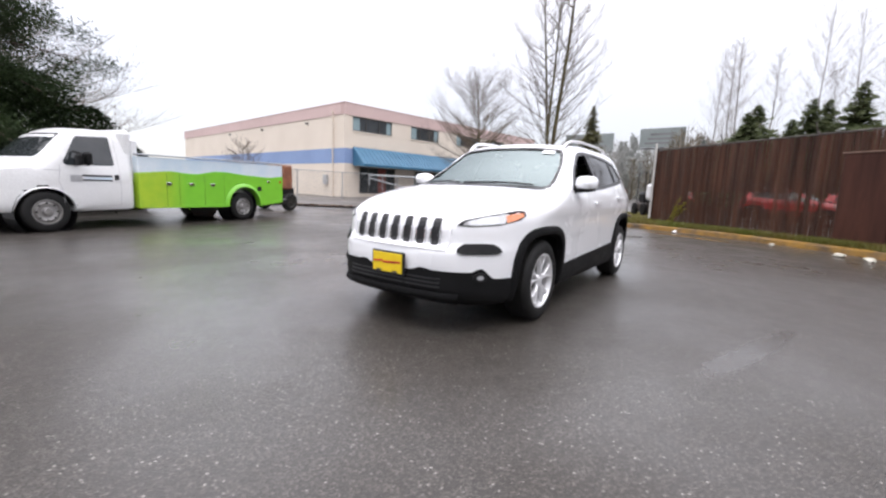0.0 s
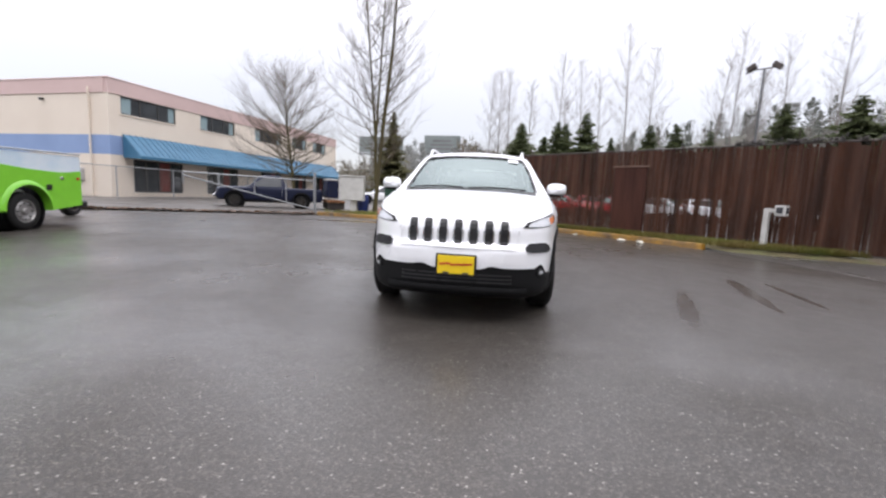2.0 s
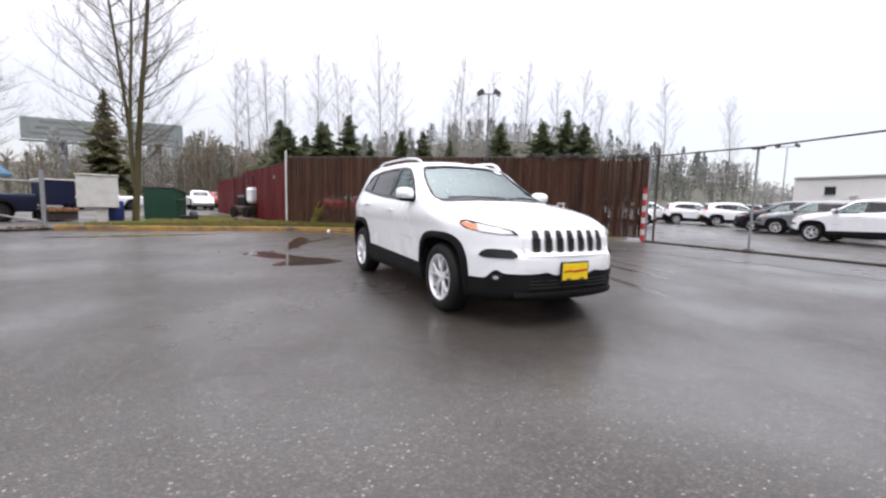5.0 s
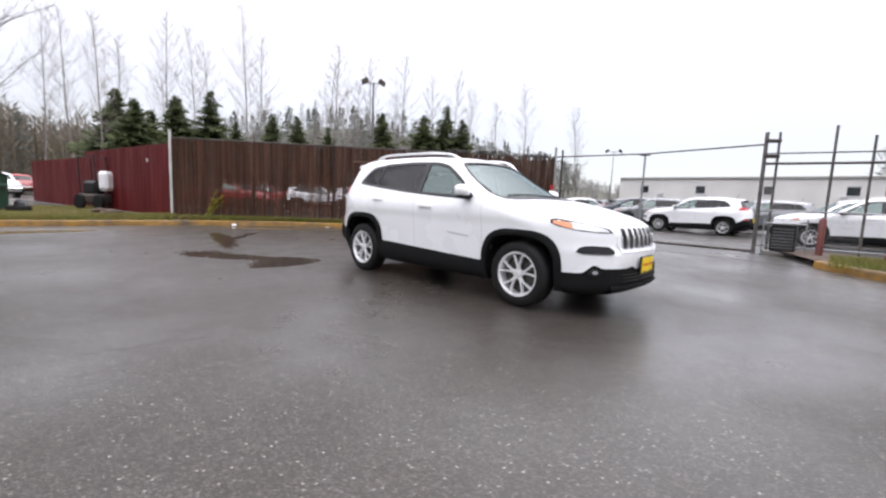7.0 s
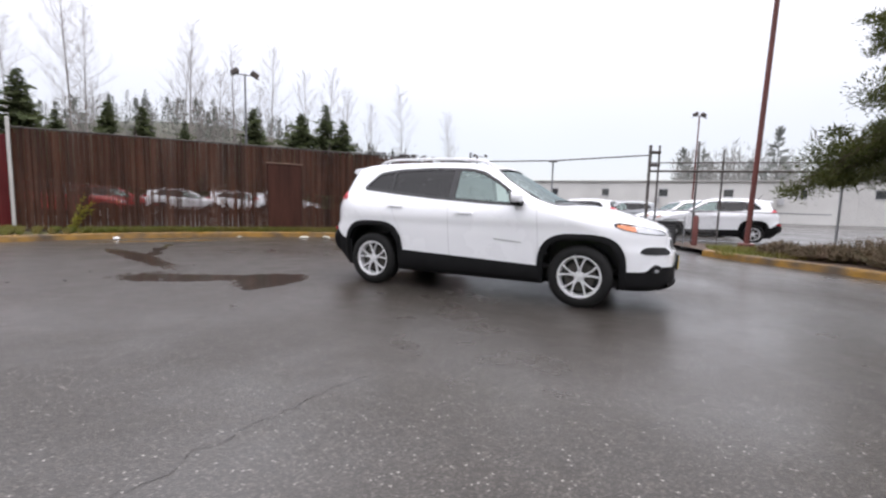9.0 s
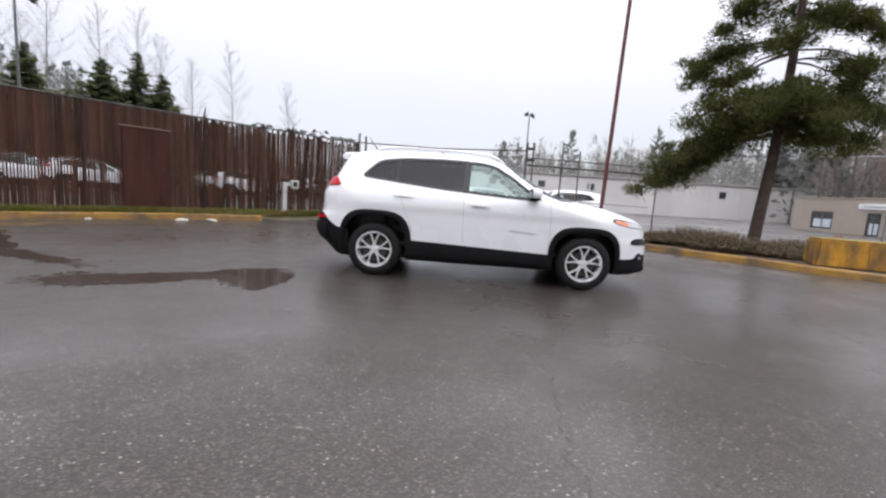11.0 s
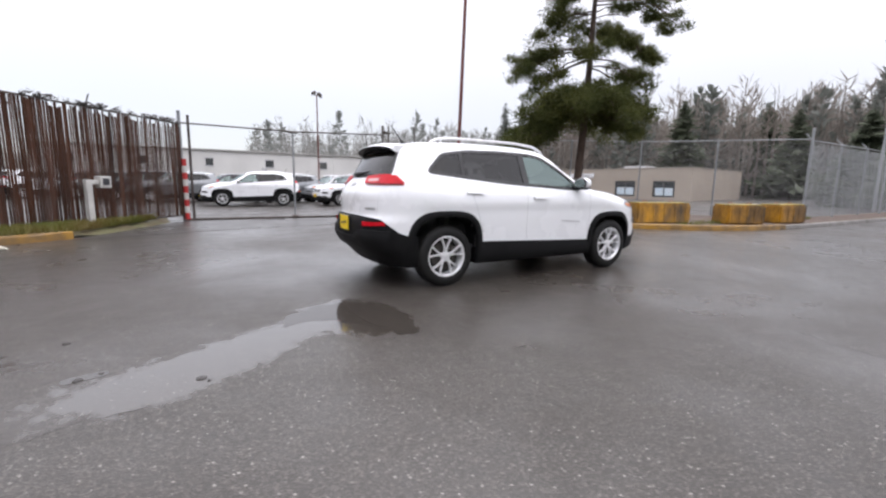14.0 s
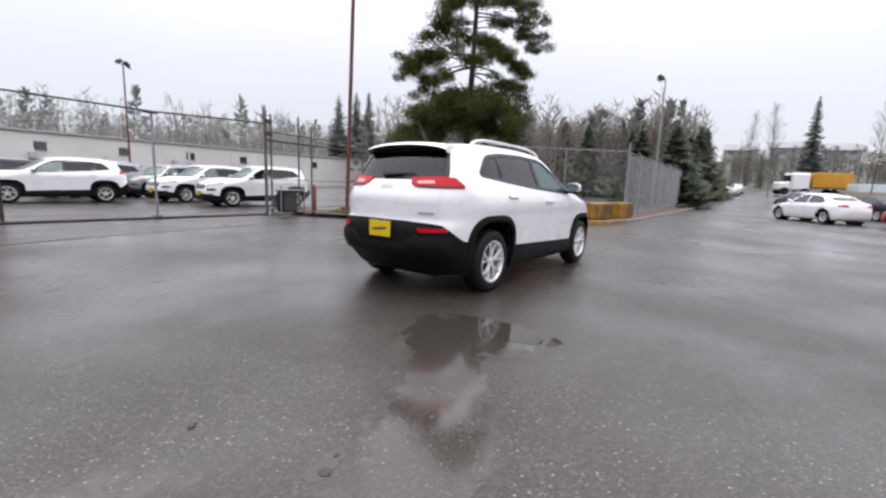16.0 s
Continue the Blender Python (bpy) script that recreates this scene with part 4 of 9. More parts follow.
ROAD_OLD = surface("wet_concrete_apron", (0.072, 0.066, 0.062), (0.052, 0.048, 0.045), 0.8, 40, (0.22, 0.42), bump=0.2)

g = Geo()
n_g = 72
ring = [0, 3, 6, 10, 15, 22, 32, 50, 90, 200, 600, 2500]


def rise(x, y):
    """The road climbs gently beyond the gateway to the east, and the land round about lies a little higher."""
    r = math.hypot(x, y)
    climb = 0.0
    for r0, r1, dz in ((32, 50, 0.5), (50, 90, 1.3), (90, 200, 2.6)):
        climb += dz * min(1.0, max(0.0, (r - r0) / (r1 - r0)))
    climb *= math.exp(-((math.atan2(y, x) + 0.08) / 0.22) ** 2)
    return climb + (max(0.0, r - 40) * 0.012 if r < 600 else 6.7)


for r in ring[1:]:
    for k in range(n_g):
        a = 2 * math.pi * k / n_g
        g.v.append((r * math.cos(a), r * math.sin(a), rise(r * math.cos(a), r * math.sin(a))))
g.v.append((0, 0, 0))
for i in range(len(ring) - 2):
    for k in range(n_g):
        g.f.append((i * n_g + k, (i + 1) * n_g + k, (i + 1) * n_g + (k + 1) % n_g, i * n_g + (k + 1) % n_g))
for k in range(n_g):
    g.f.append((len(g.v) - 1, k, (k + 1) % n_g))
tagged(g.ob("ground", ASPHALT), "wet dark grey asphalt with pale aggregate", "asphalt", kind="structure")


def smooth_line(pts, step=0.25):
    """Even points along a rounded line."""
    p = np.array(pts, float)
    for _ in range(3):
        q = [p[0]]
        for a, b in zip(p, p[1:]):
            q += [a * 0.75 + b * 0.25, a * 0.25 + b * 0.75]
        q.append(p[-1])
        p = np.array(q)
    s = np.concatenate([[0], np.cumsum(np.linalg.norm(np.diff(p, axis=0), axis=1))])
    t = np.linspace(0, s[-1], max(2, int(s[-1] / step)))
    return np.stack([np.interp(t, s, p[:, 0]), np.interp(t, s, p[:, 1])], 1)


def kerb(pts, mat, label, side, h=0.15, w=0.15):
    """Kerb along a line; its face is on the line, its back towards side."""
    p = smooth_line(pts)
    t = np.gradient(p, axis=0)
    nrm = np.stack([-t[:, 1], t[:, 0]], 1) * side
    nrm /= np.linalg.norm(nrm, axis=1)[:, None]
    g, k = Geo(), len(p)
    prof = ((-0.005, 0.0), (0.012, h - 0.035), (0.022, h - 0.012), (0.045, h), (w, h), (w, 0.0))
    rnd = random.Random(len(pts))
    for d, z in prof:
        for a, b in zip(p, nrm):
            j = rnd.uniform(-0.006, 0.006)
            g.v.append((a[0] + b[0] * (d + j), a[1] + b[1] * (d + j), z + (j if z else 0)))
    g.f = [(i * k + j, i * k + j + 1, (i + 1) * k + j + 1, (i + 1) * k + j) for i in range(len(prof) - 1) for j in range(k - 1)]
    g.f += [tuple(i * k for i in range(6)), tuple(i * k + k - 1 for i in range(6))]
    return tagged(mend(g.ob("kerb", mat)), label, "kerb", kind="structure"), p, nrm


def sheet(name, outline, z, mat, label, category, bulge=0.0, step=0.6):
    """Flat, slightly uneven patch of land."""
    pts, fs = cut_patch(outline, step)
    vs = [(x, y, z + bulge * (noise.noise((x * 0.5, y * 0.5, 1.3)) + 0.4 * noise.noise((x * 2, y * 2, 4.3)))) for x, y in pts]
    o = Geo().add(vs, fs).ob(name, mat, smooth=True)
    if o.data.polygons and o.data.polygons[0].normal.z < 0:
        o.data.flip_normals()
    return tagged(o, label, category, kind="structure")


KW = [(-11.8, -7.4), (-11.1, -4.6), (-10.9, -1.0), (-9.75, 1.8), (-8.0, 4.0), (-6.3, 5.35), (-5.9, 5.6)]
KE = [(3.35, 6.9), (3.8, 6.2), (4.8, 5.2), (6.3, 3.5), (7.2, 2.45), (8.5, 1.5), (9.8, 1.0), (11.2, 0.85)]
KE2 = [(11.2, 0.85), (14, 0.82), (20, 0.95), (27, 1.1), (36, 1.4), (46, 1.9)]
kw_ob, kw, kwn = kerb(KW, KERB_YELLOW, "worn yellow painted concrete kerb beside grass", 1)
ke_ob, ke, ken = kerb(KE, KERB_YELLOW, "worn yellow painted kerb round a planted bed", 1)
ke2_ob, ke2, ke2n = kerb(KE2, KERB_GREY, "wet grey concrete kerb along the road", 1, h=0.12)
F_A, F_B, F_C = (-12.5, -0.55), (-4.15, 9.5), (-21.5, -1.75)
inner = [tuple(a + b * 0.14) for a, b in zip(kw, kwn)]
sheet("grass_verge", inner + [(-5.45, 6.4), (-5.05, 7.4), (-4.5, 8.9), (-4.6, 9.3), (-12.9, -0.3), (-22, -1.3), (-22, -6.2), (-15.0, -7.2)], 0.125, GRASS, "thin wet grass verge along the fence", "grass", 0.03, 0.3)
for v in bpy.data.objects["grass_verge"].data.vertices:
    # the end by the gateway runs out level with the asphalt
    off = (v.co.x + 5.9) * -0.926 + (v.co.y - 5.5) * 0.378
    if v.co.y > 5.3:
        v.co.z *= min(1.0, max(0.02, off / 0.3))
sheet("planted_bed", [tuple(a + b * 0.14) for a, b in zip(ke, ken)] + [tuple(a + b * 0.13) for a, b in zip(ke2, ke2n)] + [(46, 4.2), (15.7, 2.4), (11.9, 6.8), (6.5, 9.5), (3.2, 10.2), (2.4, 9.6)], 0.11, SOIL, "brown planted bed with leaf litter", "soil", 0.03, 0.8)
sheet("yard_ground", [(-11.8, -7.4), (-10.4, -9.8), (-9, -12), (-7.4, -14.8), (-4.5, -18.5), (1, -22), (1, -24), (-18.6, -24), (-18.6, -60), (-18.8, -60), (-18.8, -23.9), (-56, -23.9), (-80, -24), (-80, -4), (-22, -3.5), (-15.0, -7.2)], 0.06, YARD, "wet gravelly yard with brown dirt at its edge", "yard", 0.03, 3.0)
sheet("gate_apron", [(-5.9, 5.55), (-5.0, 7.6), (-4.3, 9.3), (2.3, 9.4), (3.3, 6.95), (0.5, 7.1), (-3.0, 6.5)], 0.006, ROAD_OLD, "worn wet asphalt strip across the gateway", "asphalt", 0.0, 0.5)

# worn joint where the gateway strip meets the lot
jp = smooth_line([(-5.9, 5.5), (-5.0, 5.95), (-3.0, 6.45), (0.5, 7.03), (3.25, 6.88)], 0.12)
jt = np.gradient(jp, axis=0)
jn = np.stack([-jt[:, 1], jt[:, 0]], 1) / np.linalg.norm(jt, axis=1)[:, None]
rnd = random.Random(13)
jw = np.array([rnd.uniform(0.015, 0.04) for _ in jp])[:, None]
k = len(jp)
g = Geo().add([(x, y, 0.010) for x, y in jp - jn * jw] + [(x, y, 0.010) for x, y in jp + jn * jw], [(i, i + 1, k + i + 1, k + i) for i in range(k - 1)])
tagged(g.ob("pavement_joint", KERB_GREY), "pale worn joint in the asphalt before the gateway", "joint", kind="structure")

# dirt edge with leaves along the yard
g = Geo()
rnd = random.Random(5)
for a in smooth_line([(-11.8, -7.4), (-10.4, -9.8), (-9, -12), (-7.4, -14.8), (-4.5, -18.5)], 0.05):
    for _ in range(5):
        c = Vector((a[0] + rnd.gauss(-0.15, 0.28), a[1] + rnd.gauss(-0.1, 0.28), 0.05 + rnd.random() * 0.05))
        s = rnd.uniform(0.04, 0.13)
        ax = Vector((rnd.uniform(-1, 1), rnd.uniform(-1, 1), rnd.uniform(-0.3, 0.3))) * s
        bx = Vector((rnd.uniform(-1, 1), rnd.uniform(-1, 1), rnd.uniform(-0.2, 0.4))) * s * 0.6
        g.add([c - ax, c + bx, c + ax, c - bx], [(0, 1, 2, 3)])
LEAF = surface("dead_leaves", (0.13, 0.065, 0.025), (0.07, 0.035, 0.018), 4, 30, (0.5, 0.8), island_tint=0.5)
tagged(g.ob("leaf_litter", LEAF), "brown dead leaves along the yard edge", "leaves", kind="stuff")


g = Geo()
rnd = random.Random(15)
for a, b in zip(kw, kwn):
    for _ in range(16):
        q = a + b * rnd.choice((rnd.gauss(-0.07, 0.06), rnd.gauss(-0.16, 0.12), rnd.uniform(0.02, 0.5)))
        on = (q - a) @ b
        c = Vector((q[0] + rnd.gauss(0, 0.1), q[1] + rnd.gauss(0, 0.1), 0.155 if on > 0 else 0.008))
        s_ = rnd.uniform(0.012, 0.045)
        ax = Vector((rnd.uniform(-1, 1), rnd.uniform(-1, 1), rnd.uniform(-0.15, 0.15))) * s_
        bx = Vector((-ax.y, ax.x, rnd.uniform(0, 0.3) * s_)) * 0.55
        g.add([c - ax, c + bx, c + ax, c - bx], [(0, 1, 2, 3)])
tagged(g.ob("kerb_litter", LEAF), "brown leaf scraps along the yellow kerb", "leaves", kind="stuff")


def tufts(name, where, count, hgt, label, mat=None, seed=1):
    """Grass blades scattered by where(rnd), which gives x, y, z."""
    g, rnd = Geo(), random.Random(seed)
    for _ in range(count):
        p = where(rnd)
        if p is None:
            continue
        c = Vector(p)
        for _ in range(5):
            a = rnd.uniform(0, 6.283)
            h = hgt * rnd.uniform(0.4, 1.2)
            d = Vector((math.cos(a), math.sin(a), 0))
            s = Vector((-d.y, d.x, 0)) * rnd.uniform(0.004, 0.010)
            b = c + d * rnd.uniform(0, 0.03)
            g.add([b - s, b + s, b + d * h * rnd.uniform(0.2, 0.9) + Vector((0, 0, h))], [(0, 1, 2)])
    return tagged(g.ob(name, mat or BLADE), label, "grass", kind="stuff")


def verge_spot(rnd):
    i = rnd.randrange(len(kw))
    f = rnd.random() ** 0.8
    t = min(1, max(0, (i / len(kw) - 0.42) / 0.55))
    far = Vector(F_A).lerp(Vector(F_B), t * 0.92)
    p = Vector(kw[i]) + Vector(kwn[i]) * 0.16
    q = p.lerp(far, f)
    return (q.x, q.y, 0.12)


def lawn_spot(rnd):
    return (rnd.uniform(-21, -11.3), rnd.uniform(-5.5, -1.4), 0.12)


def bed_spot(rnd):
    return (rnd.uniform(3.6, 6.2), rnd.uniform(6.0, 8.5), 0.11) if rnd.random() < 0.8 else (rnd.uniform(7.9, 16), rnd.uniform(1.9, 2.4), 0.11)


tufts("verge_grass", verge_spot, 11000, 0.17, "short wet grass tufts along the fence", seed=2)
LAWN_BLADE = surface("yellowish_lawn_blades", (0.20, 0.20, 0.062), (0.27, 0.23, 0.095), 0.8, 30, (0.5, 0.7), island_tint=0.3, leafy=0.4, spec=0.12)
tufts("lawn_grass", lawn_spot, 8000, 0.08, "short yellowish lawn grass", LAWN_BLADE, seed=3)
tufts("bed_grass", bed_spot, 1600, 0.14, "rough grass tufts in the planted bed", seed=4)

# ---- standing water and painted dark reflections ----
def blot(name, path, radii, z, mat, label, category, seed, wob=0.5):
    """Irregular flat patch along a path: outline of the union of wavering discs."""
    rnd = random.Random(seed)
    p = smooth_line(path, 0.04)
    r = np.interp(np.linspace(0, 1, len(p)), np.linspace(0, 1, len(radii)), radii)
    lo, hi = p.min(0) - max(radii) * 1.8, p.max(0) + max(radii) * 1.8
    step = max(0.02, (hi - lo).max() / 110)
    xs, ys = np.arange(lo[0], hi[0], step), np.arange(lo[1], hi[1], step)
    X, Y = np.meshgrid(xs, ys, indexing="ij")
    d = np.full(X.shape, 9.0)
    for (a, b), rr in zip(p, r):
        d = np.minimum(d, np.hypot(X - a, Y - b) - rr)
    f = np.vectorize(lambda x, y: noise.noise((x * 1.6, y * 1.6, seed)) + 0.5 * noise.noise((x * 4.5, y * 4.5, seed + 3)) + 0.25 * noise.noise((x * 12, y * 12, seed + 5)))
    d = d + f(X, Y) * wob * max(radii)
    g, idx = Geo(), {}

    def corner(i, j, k, l):
        """Point where the outline crosses between two grid points."""
        key = (min((i, j), (k, l)), max((i, j), (k, l)))
        if key not in idx:
            t = d[i, j] / (d[i, j] - d[k, l])
            idx[key] = len(g.v)
            g.v.append((xs[i] + (xs[k] - xs[i]) * t, ys[j] + (ys[l] - ys[j]) * t, z))
        return idx[key]

    def spot(i, j):
        if (i, j) not in idx:
            idx[i, j] = len(g.v)
            g.v.append((xs[i], ys[j], z))
        return idx[i, j]

    for i in range(len(xs) - 1):
        for j in range(len(ys) - 1):
            q = [(i, j), (i + 1, j), (i + 1, j + 1), (i, j + 1)]
            face = []
            for a, b in zip(q, q[1:] + q[:1]):
                if d[a] < 0:
                    face.append(spot(*a))
                if (d[a] < 0) != (d[b] < 0):
                    face.append(corner(*a, *b))
            if len(face) > 2:
                g.f.append(tuple(face))
    return tagged(g.ob(name, mat), label, category, kind="stuff")


blot("puddle", [(-2.36, -2.0), (-2.46, -1.60), (-2.62, -1.25), (-2.95, -1.28), (-3.2, -1.48)], [0.10, 0.20, 0.27, 0.17, 0.05], 0.0012, WATER, "shallow rain puddle behind the car", "puddle", 25, 0.5)
blot("puddle", [(-4.30, -1.88), (-4.44, -1.92)], [0.03, 0.045], 0.0013, WATER, "small rain puddle in the asphalt", "puddle", 13, 0.9)
blot("puddle", [(-6.2, -0.9), (-7.1, -0.3), (-8.0, 0.5)], [0.05, 0.12, 0.08], 0.0012, WATER, "narrow rain puddle in a dip", "puddle", 27, 1.1)
# Flat black patches stand in for dark reflections in the water.
blot("dark_reflection_patch", [(-4.40, -1.93), (-4.30, -1.88)], [0.03, 0.02], 0.004, DIRT_AND_REFLECTION, "dark reflection painted as a flat black patch on wet asphalt", "debris", 19, 1.0)
blot("dark_reflection_patch", [(-3.78, -2.22), (-3.74, -2.27)], [0.035, 0.03], 0.004, DIRT_AND_REFLECTION, "dark reflection painted as a flat black patch on wet asphalt", "debris", 20, 1.0)

# cracks in the asphalt
def crack(pts, seed):
    rnd = random.Random(seed)
    p = smooth_line(pts, 0.06)
    p = p + np.array([[rnd.gauss(0, 0.018), rnd.gauss(0, 0.018)] for _ in p])
    t = np.gradient(p, axis=0)
    nrm = np.stack([-t[:, 1], t[:, 0]], 1)
    nrm /= np.linalg.norm(nrm, axis=1)[:, None]
    w = np.array([rnd.uniform(0.0004, 0.0026) for _ in p])[:, None]
    k = len(p)
    a, b = p - nrm * w, p + nrm * w
    g = Geo().add([(x, y, 0.002) for x, y in a] + [(x, y, 0.002) for x, y in b], [(i, i + 1, k + i + 1, k + i) for i in range(k - 1)])
    tagged(g.ob("asphalt_crack", DIRT_AND_REFLECTION), "thin dark crack in the asphalt", "crack", kind="stuff")


crack([(-4.8, -2.62), (-4.36, -2.53), (-4.1, -2.45), (-3.9, -2.5)], 1)
crack([(0.42, -3.5), (0.36, -3.95), (0.33, -4.3), (0.32, -4.6), (0.28, -5.1)], 2)

# pale stones and litter at the kerb
STONE = surface("pale_broken_concrete", (0.55, 0.52, 0.44), (0.42, 0.39, 0.32), 5, 60, (0.6, 0.8), bump=0.5)


def rubble(x, y, z, s, label, mat, name="stone", seed=0, cat="stone"):
    rnd = random.Random(seed)
    bm = bmesh.new()
    bmesh.ops.create_icosphere(bm, subdivisions=2, radius=0.5)
    for v in bm.verts:
        k = 1 + 0.35 * noise.noise(v.co * 2.2 + Vector((seed, 0, 0)))
        v.co = Vector((v.co.x * s[0] * k, v.co.y * s[1] * k, v.co.z * s[2] * k))
    me = bpy.data.meshes.new(name)
    bm.to_mesh(me)
    bm.free()
    me.materials.append(mat)
    o = new(name, me)
    o.matrix_basis = pose(x, y, z + s[2] * 0.32, 0, 0, rnd.uniform(0, 180))
    return tagged(o, label, cat)


rubble(-7.15, 3.95, 0, (0.30, 0.18, 0.10), "pale broken concrete lump by the kerb", STONE, seed=1)
rubble(-6.62, 4.32, 0, (0.32, 0.2, 0.11), "pale broken concrete lump by the kerb", STONE, seed=2)
rubble(-10.2, 0.55, 0, (0.16, 0.12, 0.08), "small white litter by the kerb", PAINT_WHITE, "litter", 3, "litter")
rubble(-8.6, 2.9, 0, (0.14, 0.10, 0.06), "small pale litter by the kerb", STONE, "litter", 4, "litter")
for k, (x, y) in enumerate(((-4.6, -2.9), (-5.1, -2.4), (-4.6, -1.2), (-5.0, -3.3))):
    rubble(x, y, 0, (0.05, 0.035, 0.015), "small dark leaf scrap on wet asphalt", DIRT_AND_REFLECTION, "leaf_scrap", 30 + k, "debris")
for k, (x, y) in enumerate(((-13.9, -2.0), (-14.5, -1.85), (-15.2, -2.1))):
    rubble(x, y, 0.12, (0.65, 0.40, 0.25), "dark heap of old leaves on the lawn", SOIL, "leaf_heap", 40 + k, "debris")

# yellowing weed leaning against the fence
g, rnd = Geo(), random.Random(71)
for k in range(5):
    tip = Vector((0.28 + rnd.gauss(0, 0.08), 0.34 + rnd.gauss(0, 0.08), rnd.uniform(0.6, 1.15)))
    p0 = Vector((rnd.gauss(0, 0.04), rnd.gauss(0, 0.04), 0))
    mid = p0.lerp(tip, 0.5) + Vector((0.05, -0.04, 0.06))
    g.tube([p0, mid, tip], [0.008, 0.006, 0.003], 4, cap=False)
    for _ in range(34):
        f = rnd.random()
        c = p0.lerp(mid, f * 2) if f < 0.5 else mid.lerp(tip, f * 2 - 1)
        d = Vector((rnd.gauss(0, 1), rnd.gauss(0, 1), rnd.gauss(0.2, 0.6))).normalized() * rnd.uniform(0.05, 0.12)
        w = d.orthogonal().normalized() * 0.018
        g.add([c, c + d * 0.5 + w, c + d, c + d * 0.5 - w], [(0, 1, 2, 3)])
weed = g.ob("tall_weed", surface("yellowing_weed", (0.34, 0.30, 0.03), (0.22, 0.22, 0.03), 4, 30, (0.5, 0.7), leafy=0.4))
weed.matrix_basis = pose(-11.62, 0.20, 0.10)
tagged(weed, "tall yellowing weed leaning on the slatted fence", "weed")

# ---- the parked car ----
hero = make_suv(Matrix(), "white mid-size suv with black plastic cladding, parked on wet asphalt", open_window=True, fine=True)

# ---- other vehicles ----
GLASS_DARK = surface("dark_car_glass", (0.020, 0.024, 0.026), (0.03, 0.034, 0.036), 3, 80, (0.03, 0.07), spec=0.8)


def simple_car(name, shell, m, label, paint, wheels, track, r, side_glass, screen, rear, lamps, tails, group="", clad=None, category="car", rim_mat=None):
    car = thing(name, label, category, m, group)

    def keep(x, y, z):
        cut = np.zeros(x.shape, bool)
        for xc in wheels:
            cut |= (np.hypot(x - xc, z - r) < r + 0.07) & (np.abs(y) > 0.5)
        return ~cut
    mend(shell.loft(nx=150, na=80, keep=keep).ob("body", paint, car, smooth=True))
    Geo().box((0, 0, 0.36), (max(wheels) - min(wheels) + 0.9, track * 1.5, 0.2), 0.05).ob("underbody", GRILLE_BLACK, car)
    for xc in wheels:
        for sg in (1, -1):
            make_wheel(car, xc, sg * track, r=r, rim=r * 0.66, out=sg, rim_mat=rim_mat)
            Geo().lathe([(0.0, 0.0), (r + 0.08, 0.0), (r + 0.08, 0.25)], 24, pose(xc, sg * 0.50, r) @ Matrix.Diagonal((1, sg, 1, 1))).ob("wheel_housing", GRILLE_BLACK, car)
            if clad:
                oc = [(xc + (r + 0.13) * math.cos(a), max(0.25, r + (r + 0.13) * math.sin(a))) for a in np.linspace(-0.2, math.pi + 0.2, 30)]
                ic = [(xc + (r + 0.06) * math.cos(a), max(0.25, r + (r + 0.06) * math.sin(a))) for a in np.linspace(-0.2, math.pi + 0.2, 30)]
                how = "left" if sg > 0 else "right"
                rows = [shell.cast(*shell.rays(how, pts), level=0.012) for pts in (oc, ic)]
                g = Geo().add(list(rows[0]) + list(rows[1]), [(i, i + 1, 30 + i + 1, 30 + i) for i in range(29)])
                g.ob("arch_trim", clad, car)
    for how in ("left", "right"):
        for poly in side_glass:
            shell.lay(how, rounded(poly, 0.05), 0.004, 0.12, depth=0.01).ob("side_window", GLASS_DARK, car, "dark side glass", smooth=True)
        for poly in side_glass[:2]:
            x0 = min(p[0] for p in poly) - 0.03
            shell.line(how, [(x0, 0.95), (x0 + 0.02, 0.45)], 0.008).ob("door_seam", SEAM_AND_SHADE, car)
            shell.lay(how, [(x0 + 0.05, 0.80), (x0 + 0.22, 0.795), (x0 + 0.22, 0.82), (x0 + 0.05, 0.825)], 0.02, 0.1, depth=0.02).ob("door_handle", paint, car)
        mx = max(p[0] for p in side_glass[0])
        sg = 1 if how == "left" else -1
        y0 = float(shell.side(np.array([1.0]))[0])
        Geo().box((mx - 0.1, sg * (y0 + 0.08), 1.02), (0.10, 0.2, 0.14), 0.04).ob("door_mirror", paint, car)
    shell.lay("front", rounded(screen, 0.06), 0.004, 0.12, depth=0.01).ob("windscreen", GLASS_DARK, car, "windscreen mirroring the sky", smooth=True)
    if rear:
        shell.lay("rear", rounded(rear, 0.06), 0.004, 0.12, depth=0.01).ob("rear_window", GLASS_DARK, car, "dark rear window", smooth=True)
    for sg in (1, -1):
        shell.lay("front", rounded([(sg * u, w) for u, w in lamps], 0.02), 0.008, 0.1, depth=0.012).ob("headlight", LAMP_LENS, car)
        shell.lay("rear", rounded([(sg * u, w) for u, w in tails], 0.02), 0.008, 0.1, depth=0.012).ob("tail_light", LAMP_RED, car)
    return car


